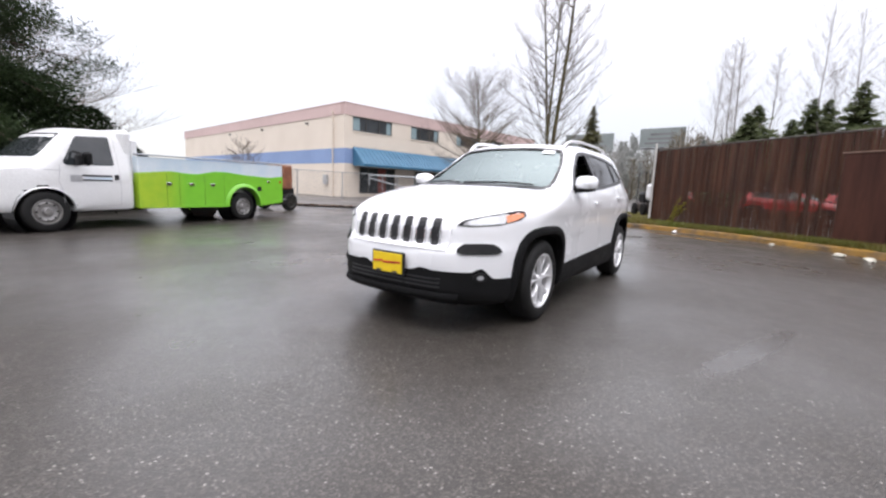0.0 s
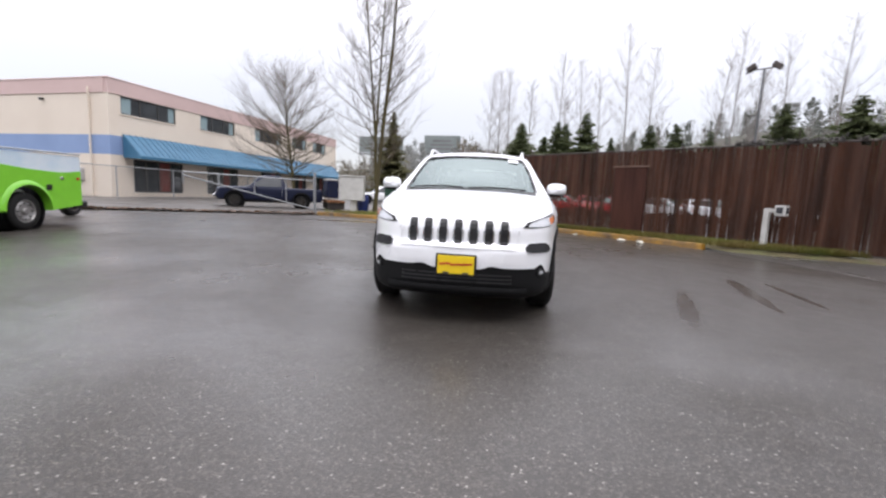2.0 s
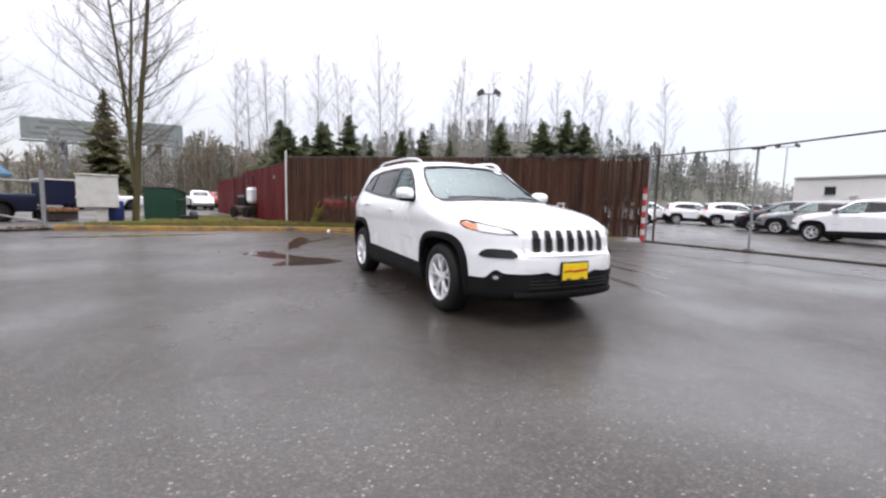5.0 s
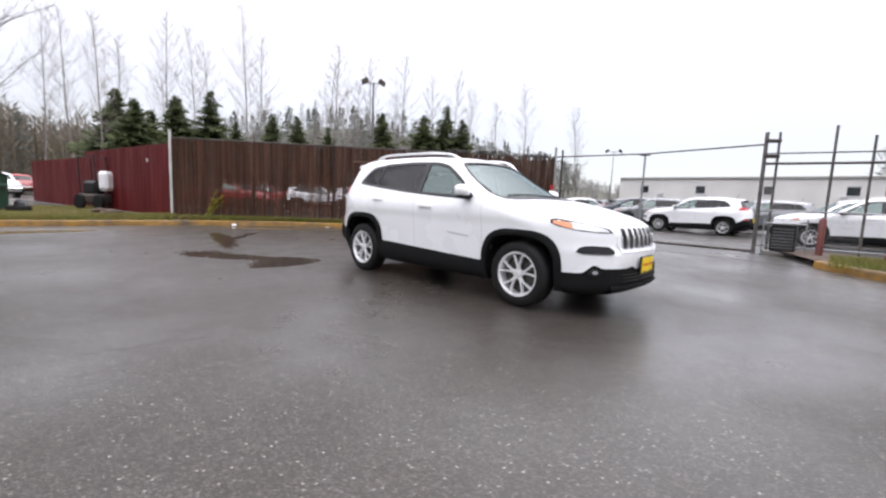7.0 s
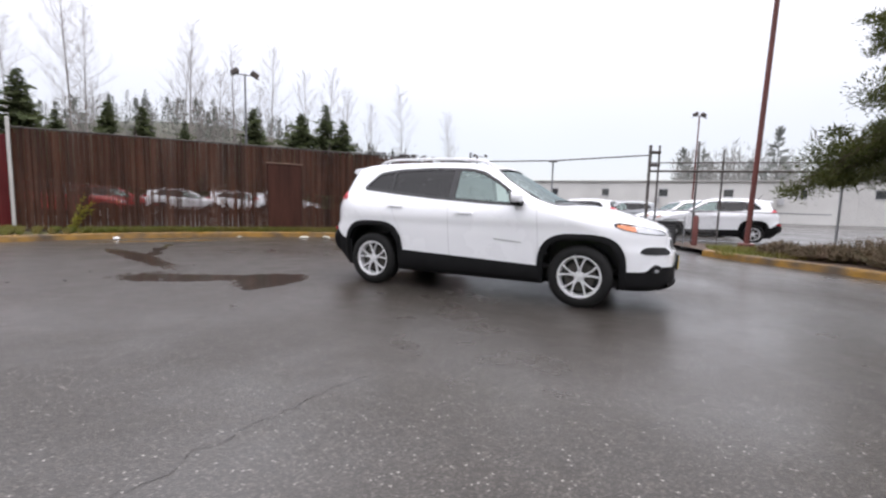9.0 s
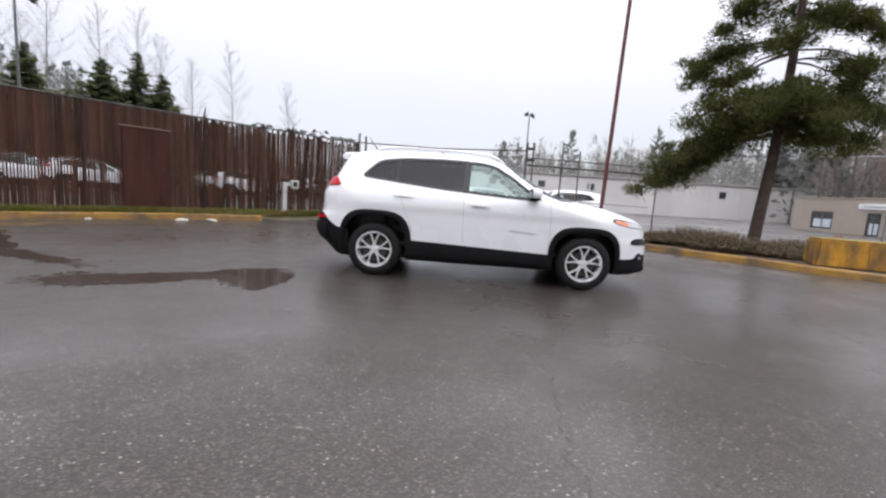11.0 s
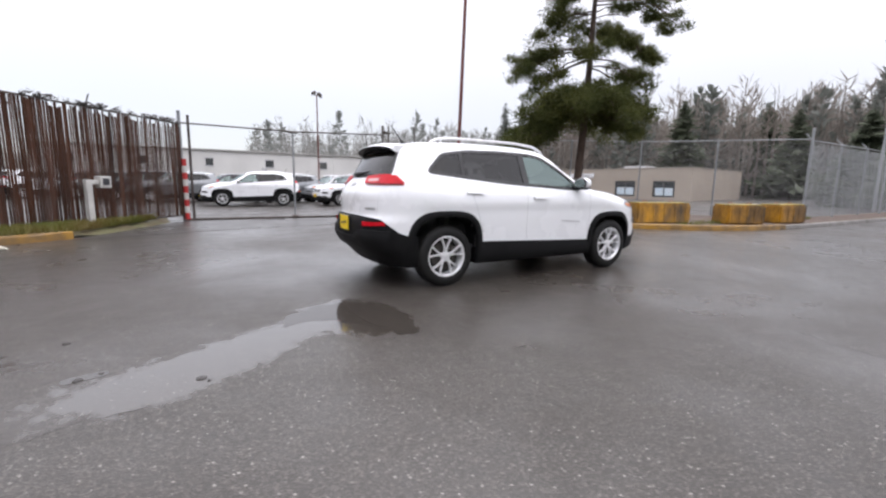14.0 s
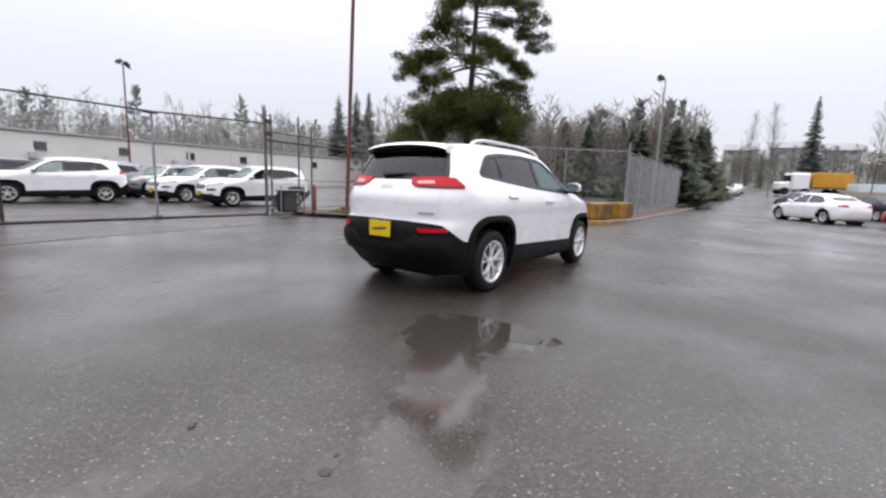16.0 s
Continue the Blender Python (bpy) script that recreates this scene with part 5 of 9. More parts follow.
SEDAN = Shell(
    side=[(0.16, 0.80), (0.30, 0.875), (0.55, 0.905), (0.72, 0.91), (0.84, 0.895), (0.92, 0.86), (1.15, 0.74), (1.36, 0.60), (1.5, 0.5)],
    plan=[(-2.36, 0.45), (-2.1, 0.15), (-1.7, 0.04), (-1.2, 0), (1.2, 0), (1.7, 0.04), (2.05, 0.15), (2.36, 0.5)],
    nose=[(0.16, 2.1), (0.3, 2.28), (0.5, 2.32), (0.65, 2.28), (0.75, 2.1), (0.9, 1.6), (1.5, 1.0)],
    nose_round=[(0, 0), (0.4, 0.03), (0.65, 0.15), (0.8, 0.35), (0.95, 0.8)],
    tail=[(0.16, -2.15), (0.35, -2.30), (0.6, -2.33), (0.85, -2.28), (0.98, -2.22), (1.05, -1.95), (1.5, -1.2)],
    tail_round=[(0, 0), (0.4, 0.03), (0.65, 0.12), (0.8, 0.28), (0.95, 0.7)],
    top=[(-2.4, 0.98), (-2.1, 1.03), (-1.75, 1.08), (-1.05, 1.36), (-0.5, 1.435), (0.0, 1.43), (0.3, 1.37), (0.95, 1.02), (1.1, 0.97), (1.7, 0.89), (2.4, 0.62)],
    crown=[(-2.4, 0.03), (0, 0.04), (0.6, 0.09), (1.1, 0.04), (2.4, 0.05)], floor=0.19, axis=[(-2.4, 0.6), (0, 0.65), (2.4, 0.45)], soft=0.05)
PICKUP = Shell(
    side=[(0.30, 0.80), (0.45, 0.87), (0.75, 0.90), (0.95, 0.895), (1.02, 0.86), (1.3, 0.76), (1.55, 0.66), (1.8, 0.5)],
    plan=[(-2.75, 0.10), (-2.5, 0.02), (-1.2, 0), (1.6, 0), (2.2, 0.05), (2.6, 0.3)],
    nose=[(0.3, 2.40), (0.5, 2.52), (0.8, 2.50), (0.95, 2.42), (1.05, 2.0), (1.8, 1.1)],
    nose_round=[(0, 0), (0.5, 0.03), (0.75, 0.12), (0.95, 0.5)],
    tail=[(0.3, -2.55), (0.6, -2.62), (1.0, -2.62), (1.1, -2.5), (1.8, -0.9)],
    tail_round=[(0, 0), (0.7, 0.01), (0.85, 0.05), (0.95, 0.3)],
    top=[(-2.8, 1.03), (-0.85, 1.05), (-0.78, 1.15), (-0.62, 1.60), (-0.3, 1.665), (0.25, 1.655), (0.45, 1.60), (1.0, 1.10), (1.15, 1.06), (2.2, 1.0), (2.6, 0.9)],
    crown=[(-2.8, 0.0), (-0.8, 0.01), (0, 0.04), (0.6, 0.08), (1.2, 0.03), (2.6, 0.04)], floor=0.36, axis=[(-2.75, 0.75), (0, 0.8), (2.6, 0.7)], soft=0.035)


def heading(front, rear):
    return math.degrees(math.atan2(front[1] - rear[1], front[0] - rear[0]))


CAR_GROUP = "cars parked in the fenced lot"
# white suvs of the same kind in the lot: centre, heading
make_suv(pose(-1.45, 18.3, 0, 0, 0, 176), "white suv parked side-on in the wet fenced lot", CAR_GROUP)
lot_suv = make_suv(pose(4.35, 14.35, 0, 0, 0, 176), "white suv parked behind the chain-link gate", CAR_GROUP)
grey_suv = make_suv(pose(0.6, 21.8, 0, 0, 0, 200), "grey suv in the row behind the white cars", CAR_GROUP, PAINT_SILVER)
dark_suv = make_suv(pose(-6.8, 24.5, 0, 0, 0, 200), "dark blue suv in the wet fenced lot", CAR_GROUP, PAINT_DARK)
for x, y, h, paint in ((3.7, 17.9, 190, 0), (3.6, 22.2, 198, 1), (-4.9, 22.9, 196, 1), (-2.2, 27.5, 190, 2), (-9.0, 29.0, 185, 1),
                       (-19.0, 30.0, 40, 0), (-15.4, 30.2, 40, 0), (-12.2, 29.8, 44, 0), (-8.8, 30.6, 50, 2), (-14.5, 38.0, 95, 1), (-11.6, 39.0, 95, 2), (-8.4, 39.5, 95, 1), (-5.2, 40, 95, 2), (-24.4, 36.5, 40, 0)):
    copy_thing((lot_suv, grey_suv, dark_suv)[paint], pose(x, y, 0, 0, 0, h))
# cars behind the slatted fence
red_car = make_suv(pose(-21.3, 4.2, 0.0, 0, 0, 70), "red suv parked beyond the slatted fence", "cars behind the fence", PAINT_RED)
for x, y, h in ((-24.2, 7.6, 70),):
    copy_thing(red_car, pose(x, y, 0, 0, 0, h))
for x, y in ((-22.6, 10.6), (-21.2, 13.4), (-19.6, 15.4), (-13.8, 19.6)):
    w = copy_thing(lot_suv, pose(x, y, 0, 0, 0, 60))
    tagged(w, "white suv parked beyond the slatted fence", "car", "cars behind the fence")

sg1 = [[(-0.35, 1.36), (0.22, 1.34), (0.78, 1.03), (0.78, 0.94), (-0.35, 0.955)], [(-1.10, 1.27), (-0.42, 1.36), (-0.42, 0.96), (-1.25, 0.985), (-1.42, 1.06)]]
simple_car("sedan", SEDAN, pose(23.0, -5.2, 0, 0, 0, 34), "white four-door sedan parked at the roadside", PAINT_WHITE, (1.42, -1.45), 0.82, 0.33, sg1,
                 [(-0.62, 1.03), (0.62, 1.03), (0.52, 1.36), (-0.52, 1.36)], [(-0.58, 1.10), (0.58, 1.10), (0.48, 1.34), (-0.48, 1.34)],
                 [(0.42, 0.62), (0.72, 0.62), (0.70, 0.72), (0.45, 0.70)], [(0.40, 0.82), (0.74, 0.82), (0.72, 0.93), (0.42, 0.91)])
for m, lab, pt, nm in ((pose(30.3, -8.0, 0, 0, 0, 35), "dark green car parked beyond the sedan", PAINT_DARK, "sedan"), (pose(20.2, -9.1, 0, 0, 0, 35), "red car parked at the roadside", PAINT_RED, "sedan"),
                       (pose(66, 0.9, rise(66, 0.9), 0, 0, 2), "white car parked along the far kerb", PAINT_WHITE, "sedan"), (pose(74, 0.8, rise(74, 0.8), 0, 0, 2), "white car parked along the far kerb", PAINT_WHITE, "sedan"),
                       (pose(40.5, -5.3, rise(40.5, -5.3), 0, 0, 30), "grey car parked on the uphill road", PAINT_SILVER, "sedan"), (pose(-58, -6.5, 0, 0, 0, -10), "white car in the far car park", PAINT_WHITE, "sedan")):
    simple_car(nm, SEDAN, m, lab, pt, (1.42, -1.45), 0.82, 0.33, sg1, [(-0.62, 1.03), (0.62, 1.03), (0.52, 1.36), (-0.52, 1.36)], [(-0.58, 1.10), (0.58, 1.10), (0.48, 1.34), (-0.48, 1.34)],
               [(0.42, 0.62), (0.72, 0.62), (0.70, 0.72), (0.45, 0.70)], [(0.40, 0.82), (0.74, 0.82), (0.72, 0.93), (0.42, 0.91)])
sg2 = [[(-0.55, 1.55), (0.25, 1.55), (0.72, 1.15), (0.72, 1.06), (-0.58, 1.07)]]
for m, lab, pt in ((pose(-15.4, -11.6, 0.06, 0, 0, heading((-14.2, -13.9), (-16.6, -9.3))), "dark blue pickup truck behind the metal gate", PAINT_NAVY),
                   (pose(-38.5, -4.6, 0.10, 0, 0, 10), "white pickup truck in the far yard", PAINT_WHITE), (pose(-33.5, -10.5, 0.06, 0, 0, -60), "white van-like pickup behind the bins", PAINT_WHITE),
                   (pose(-47.5, -3.3, 0.15, 0, 0, 20), "red pickup in the far yard", PAINT_RED)):
    pk = simple_car("pickup_truck", PICKUP, m, lab, pt, (1.62, -1.55), 0.80, 0.36, sg2, [(-0.64, 1.16), (0.64, 1.16), (0.55, 1.52), (-0.55, 1.52)],
               [(-0.60, 1.12), (0.60, 1.12), (0.52, 1.50), (-0.52, 1.50)], [(0.45, 0.78), (0.78, 0.78), (0.78, 0.94), (0.45, 0.94)], [(0.72, 0.70), (0.86, 0.70), (0.86, 0.95), (0.72, 0.95)],
               clad=PLASTIC, category="pickup truck", rim_mat=STEEL_DARK)
    PICKUP.lay("front", rounded([(-0.40, 0.76), (0.40, 0.76), (0.40, 0.93), (-0.40, 0.93)], 0.02), 0.01, 0.1, depth=0.012).ob("radiator_grille", CHROME, pk, "bright radiator grille")
    Geo().box((2.52, 0, 0.55), (0.14, 1.66, 0.17), 0.05).ob("front_bumper", CHROME, pk, "chrome front bumper")
    Geo().box((-2.64, 0, 0.55), (0.12, 1.60, 0.15), 0.05).ob("rear_bumper", CHROME, pk, "chrome rear bumper")

# ---- utility truck: van cab and lime green service body ----
TRUCK_WHITE = surface("dull_white_truck_paint", (0.80, 0.80, 0.80), (0.72, 0.72, 0.71), 0.9, 40, (0.3, 0.45), coat=0.4)


def lime_paint():
    m, n, l, p = nodes_of("lime_green_wrap")
    co = n.new("ShaderNodeTexCoord")
    sx = n.new("ShaderNodeSeparateXYZ")
    l.new(co.outputs["Object"], sx.inputs[0])
    step = remap(n, l, sx.outputs[0], -0.45, 0.15, 0, 1)
    c = mixc(n, l, step, (0.20, 0.56, 0.035), (0.38, 0.56, 0.035))
    c = mixc(n, l, remap(n, l, noise_node(n, l, co.outputs["Object"], 5, 5), 0.4, 0.7, 0, 0.35), c, (0.16, 0.44, 0.03))
    l.new(c, p.inputs["Base Color"])
    p.inputs["Roughness"].default_value = 0.32
    p.inputs["Coat Weight"].default_value = 0.4
    return m


LIME = lime_paint()
LIME_SEAM = surface("green_panel_gap", (0.10, 0.26, 0.02), (0.08, 0.20, 0.02), 5, 60, (0.5, 0.7))
STEEL_RIM = surface("dull_steel_rim", (0.40, 0.39, 0.38), (0.28, 0.27, 0.26), 8, 60, (0.3, 0.45), metal=0.7)
SKYWRAP = surface("pale_sky_print", (0.52, 0.66, 0.76), (0.72, 0.78, 0.82), 2.2, 30, (0.3, 0.4), coat=0.3)
CAB = Shell(
    side=[(0.30, 0.86), (0.42, 0.97), (0.70, 1.0), (1.0, 0.995), (1.22, 0.965), (1.5, 0.90), (1.85, 0.81), (2.1, 0.70)],
    plan=[(0.60, 0.03), (0.8, 0.0), (2.1, 0.0), (2.6, 0.05), (3.0, 0.14), (3.35, 0.40)],
    nose=[(0.30, 3.05), (0.45, 3.22), (0.7, 3.24), (1.0, 3.18), (1.13, 3.0), (1.25, 2.5), (2.2, 1.7)],
    nose_round=[(0, 0), (0.5, 0.03), (0.8, 0.12), (0.95, 0.3), (1.1, 0.8)],
    tail=[(0.3, 0.68), (2.2, 0.68)], tail_round=[(0, 0), (0.9, 0.0), (1.1, 0.05)],
    top=[(0.6, 1.96), (1.1, 2.0), (1.55, 1.97), (1.75, 1.90), (2.45, 1.32), (2.6, 1.26), (3.0, 1.18), (3.4, 1.0)],
    crown=[(0.6, 0.03), (1.5, 0.04), (2.0, 0.09), (2.6, 0.03), (3.4, 0.05)], floor=0.36, axis=[(0.6, 0.9), (2, 0.8), (3.35, 0.7)], soft=0.06)


def utility_truck(m):
    t = thing("utility_truck", "white van-cab utility truck with lime green service body", "truck", m)

    def keep(x, y, z):
        return ~((np.hypot(x - 2.2, (z - 0.36) * 0.98) < 0.46) & (np.abs(y) > 0.55))
    mend(CAB.loft(nx=140, na=80, keep=keep).ob("cab", TRUCK_WHITE, t, "dull white van cab", smooth=True))
    Geo().box((-0.1, 0, 0.45), (6.0, 0.9, 0.22), 0.04).ob("chassis", GRILLE_BLACK, t)
    for x in (2.2, -2.1):
        for sg in (1, -1):
            make_wheel(t, x, sg * 0.99, r=0.375, rim=0.225, out=sg, spokes=0, rim_mat=STEEL_RIM)
            Geo().lathe([(0.0, 0.0), (0.47, 0.0), (0.47, 0.42)], 24, pose(x, sg * 0.55, 0.375) @ Matrix.Diagonal((1, sg, 1, 1))).ob("wheel_housing", GRILLE_BLACK, t)
    for how, sg in (("left", 1), ("right", -1)):
        CAB.lay(how, rounded([(1.05, 1.84), (1.62, 1.80), (1.90, 1.30), (1.86, 1.24), (1.03, 1.27)], 0.05), 0.004, 0.1, depth=0.01).ob("side_window", GLASS_DARK, t, "cab door glass")
        CAB.line(how, [(0.97, 1.86), (0.95, 0.9), (0.96, 0.45)], 0.010).ob("door_seam", SEAM_AND_SHADE, t)
        CAB.line(how, [(1.95, 1.25), (2.0, 0.95), (1.93, 0.7), (1.92, 0.45)], 0.010).ob("door_seam", SEAM_AND_SHADE, t)
        CAB.line(how, [(0.97, 0.47), (1.90, 0.45)], 0.008).ob("door_seam", SEAM_AND_SHADE, t)
        CAB.lay(how, rounded([(0.98, 0.98), (1.06, 0.98), (1.06, 1.09), (0.98, 1.09)], 0.02), 0.012, 0.1, depth=0.01).ob("door_handle", GRILLE_BLACK, t)
        # door sign: plain bars in place of the lettering
        for a, b, c, d, mt in ((1.10, 1.62, 1.035, 1.075, INK_DARK), (1.10, 1.62, 0.955, 0.985, INK_DARK), (1.10, 1.60, 0.985, 1.033, SKYWRAP), (1.62, 1.82, 0.93, 1.06, BADGE), (1.95, 2.2, 1.13, 1.145, BADGE)):
            CAB.lay(how, [(a, c), (b, c), (b, d), (a, d)], 0.004, 0.1).ob("door_sign_bar", mt, t, "plain bar of the door lettering")
        mir = Geo().box((1.62, sg * 1.20, 1.37), (0.10, 0.22, 0.26), 0.04).box((1.75, sg * 1.20, 1.35), (0.09, 0.20, 0.22), 0.04).ob("door_mirror", PLASTIC, t, "black towing mirror")
        Geo().tube([(1.70, sg * 0.95, 1.25), (1.68, sg * 1.15, 1.28)], 0.025, 8).tube([(1.72, sg * 0.95, 1.5), (1.68, sg * 1.15, 1.46)], 0.02, 8).ob("mirror_arm", PLASTIC, mir)
    for sg in (1, -1):
        arch = [(2.2 + 0.475 * math.cos(a), 0.36 + 0.475 * math.sin(a)) for a in np.linspace(-0.1, math.pi + 0.1, 30)]
        arch2 = [(2.2 + 0.45 * math.cos(a), 0.36 + 0.45 * math.sin(a)) for a in np.linspace(-0.1, math.pi + 0.1, 30)]
        how = "left" if sg > 0 else "right"
        rows = [CAB.cast(*CAB.rays(how, [(u, max(w, 0.37)) for u, w in pts]), level=lv) for pts, lv in ((arch, 0.004), (arch2, 0.02), (arch2, -0.05))]
        mend(Geo().add([p for r in rows for p in r], [(i * 30 + j, i * 30 + j + 1, (i + 1) * 30 + j + 1, (i + 1) * 30 + j) for i in range(2) for j in range(29)]).ob("arch_lip", TRUCK_WHITE, t, smooth=True))
        CAB.lay("front", rounded([(sg * 0.62, 0.85), (sg * 0.90, 0.85), (sg * 0.90, 1.05), (sg * 0.62, 1.05)], 0.02), 0.01, 0.1, depth=0.01).ob("headlight", LAMP_LENS, t)
        CAB.lay(how, rounded([(3.02, 0.84), (3.14, 0.84), (3.10, 1.05), (2.98, 1.05)], 0.02), 0.01, 0.1, depth=0.01).ob("corner_lamp", LAMP_AMBER, t)
    CAB.lay("front", rounded([(-0.76, 1.36), (0.76, 1.36), (0.64, 1.84), (-0.64, 1.84)], 0.07), 0.004, 0.12, depth=0.01).ob("windscreen", GLASS_DARK, t, "wet windscreen")
    CAB.lay("front", rounded([(-0.5, 0.72), (0.5, 0.72), (0.5, 1.0), (-0.5, 1.0)], 0.04), 0.01, 0.1, depth=0.01).ob("radiator_grille", CHROME, t)
    Geo().box((3.26, 0, 0.52), (0.16, 1.95, 0.24), 0.05).ob("front_bumper", CHROME, t, "chrome front bumper")
    Geo().box((0.74, 0, 1.50), (0.26, 1.78, 1.05), 0.08).box((0.58, 0, 1.42), (0.18, 1.72, 0.9), 0.05).ob("cab_back_panel", TRUCK_WHITE, t)
    # service body: lower boxes, sloping printed upper band
    wave = [(0.62, 1.16), (0.2, 1.20), (-0.1, 1.225), (-0.4, 1.19), (-0.75, 1.185), (-1.2, 1.27), (-1.6, 1.27), (-2.1, 1.22), (-2.8, 1.185), (-3.1, 1.19), (-3.5, 1.235)]
    arch = [(-2.1 + 0.52 * math.cos(a), 0.40 + 0.50 * math.sin(a)) for a in np.linspace(math.pi + 0.05, -0.05, 22)]
    lower = [(0.62, 0.40), (0.62, 1.16)] + wave[1:] + [(-3.5, 0.47)] + arch
    for sg in (1, -1):
        g = Geo()
        pts, fs = cut_patch(lower, 0)
        g.add([(u, sg * 1.04, w) for u, w in pts] + [(u, sg * 0.62, w) for u, w in pts], fs + [tuple(i + len(pts) for i in f) for f in fs])
        k = len(lower)
        g.add([(u, sg * 1.04, w) for u, w in lower] + [(u, sg * 0.62, w) for u, w in lower], [(i, (i + 1) % k, k + (i + 1) % k, k + i) for i in range(k)])
        low = mend(g.ob("service_body", LIME, t, "lime green side compartments"))
        # flared lip round the rear wheel opening
        ro = [(-2.1 + 0.60 * math.cos(a), 0.42 + 0.57 * math.sin(a)) for a in np.linspace(math.pi, 0, 22)]
        k = len(arch)
        rows = [(ro, 1.042), ([((a + c) / 2, (b + d) / 2) for (a, b), (c, d) in zip(ro, arch)], 1.085), (arch, 1.09), (arch, 1.0)]
        g = Geo().add([(u, sg * yy, w) for line, yy in rows for u, w in line], [(i * k + j, i * k + j + 1, (i + 1) * k + j + 1, (i + 1) * k + j) for i in range(3) for j in range(k - 1)])
        mend(g.ob("fender_lip", LIME, low, smooth=True))
        upper = wave + [(-3.5, 1.56), (0.62, 1.50)]
        g = Geo().prism(upper, "y", sg * 1.034, sg * 0.70)
        mend(g.ob("printed_side_band", SKYWRAP, t, "pale blue sky print band"))
        Geo().box((-1.44, sg * 0.98, 1.575), (4.14, 0.16, 0.035), 0.012, Matrix.Rotation(radians(0.8), 3, "Y")).ob("top_rail", surface("worn_aluminium", (0.45, 0.47, 0.5), None, 4, 60, (0.3, 0.5), metal=0.7), t)
        for x0 in (0.02, -0.28, -0.92, -1.48):
            Geo().box((x0, sg * 1.043, 0.80), (0.006, 0.004, 0.74)).ob("compartment_seam", LIME_SEAM, low)
        for x0 in (-0.03, -0.58, -1.14):
            Geo().box((x0, sg * 1.05, 0.935), (0.12, 0.02, 0.07), 0.008).ob("paddle_latch", CHROME, low)
        Geo().box((-2.95, sg * 1.05, 1.06), (0.08, 0.02, 0.06), 0.008).ob("paddle_latch", CHROME, low)
        Geo().box((-2.62, sg * 1.046, 0.86), (0.14, 0.012, 0.12), 0.02).ob("filler_cap", GRILLE_BLACK, low)
        Geo().box((-3.40, sg * 1.05, 1.06), (0.07, 0.02, 0.06), 0.01).ob("side_marker", LAMP_RED, low)
    Geo().box((-1.44, 0, 0.98), (4.10, 1.5, 1.0), 0.02).ob("load_bed", TRUCK_WHITE, t)
    Geo().box((-3.54, 0, 0.85), (0.07, 1.7, 0.72), 0.02).ob("tailgate", TRUCK_WHITE, t)
    Geo().box((-3.66, 0, 0.48), (0.24, 1.95, 0.16), 0.03).ob("rear_bumper", GRILLE_BLACK, t)
    return t


utility_truck(pose(0.65, -9.53, 0, 0, 0, math.degrees(math.atan2(0.9, 4.3))))
# equipment trailer in rusty orange behind it
RUST = surface("rusty_orange_steel", (0.34, 0.12, 0.045), (0.18, 0.07, 0.04), 3, 40, (0.5, 0.7), bump=0.4)
tr = thing("equipment_trailer", "rusty orange equipment trailer behind the truck", "trailer", pose(-5.0, -12.6, 0, 0, 0, 12))
Geo().box((0, 0, 1.25), (0.5, 1.2, 0.9), 0.05).ob("hopper", RUST, tr)
Geo().box((0, 0, 0.62), (0.9, 1.0, 0.5), 0.05).ob("engine_box", GRILLE_BLACK, tr)
for sg in (1, -1):
    make_wheel(tr, 0.0, sg * 0.75, r=0.33, rim=0.2, out=sg, rim_mat=STEEL_DARK)

# ---- buildings ----
STUCCO = surface("cream_stucco", (0.80, 0.71, 0.60), (0.74, 0.65, 0.545), 0.35, 40, (0.7, 0.85), bump=0.25, bump_scale=60)
STUCCO_PINK = surface("faded_pink_parapet", (0.66, 0.49, 0.46), (0.59, 0.44, 0.41), 0.35, 40, (0.7, 0.85), bump=0.2)
STUCCO_BLUE = surface("faded_blue_band", (0.26, 0.36, 0.58), (0.23, 0.32, 0.52), 0.35, 40, (0.7, 0.85), bump=0.2)
AWNING = surface("blue_ribbed_awning", (0.055, 0.175, 0.29), (0.042, 0.14, 0.235), 0.8, 40, (0.35, 0.5))
CONC_WALL = surface("grey_white_block_wall", (0.72, 0.71, 0.68), (0.62, 0.61, 0.585), 0.3, 30, (0.7, 0.9), bump=0.2)
TAN_WALL = surface("tan_block_wall", (0.43, 0.37, 0.305), (0.37, 0.315, 0.26), 0.3, 30, (0.7, 0.9), bump=0.2)
ROOFING = surface("grey_roof_felt", (0.20, 0.20, 0.20), (0.15, 0.15, 0.15), 0.5, 30, (0.7, 0.9))
WIN_GLASS = surface("dark_office_glass", (0.030, 0.036, 0.042), (0.05, 0.056, 0.06), 0.9, 10, (0.04, 0.1), spec=0.8)
CURTAIN = surface("pale_teal_curtain", (0.30, 0.40, 0.42), (0.24, 0.33, 0.35), 3, 40, (0.7, 0.9), stretch=(6, 6, 1))
FRAME_DARK = surface("dark_window_frame", (0.05, 0.048, 0.046), (0.07, 0.067, 0.064), 4, 60, (0.4, 0.6))
DOOR_RED = surface("dull_red_door", (0.25, 0.055, 0.04), (0.20, 0.045, 0.035), 2, 40, (0.4, 0.6))


def slab(g, x0, x1, y0, y1, z0, z1, ch=0.0):
    return g.box(((x0 + x1) / 2, (y0 + y1) / 2, (z0 + z1) / 2), (abs(x1 - x0), abs(y1 - y0), abs(z1 - z0)), ch)


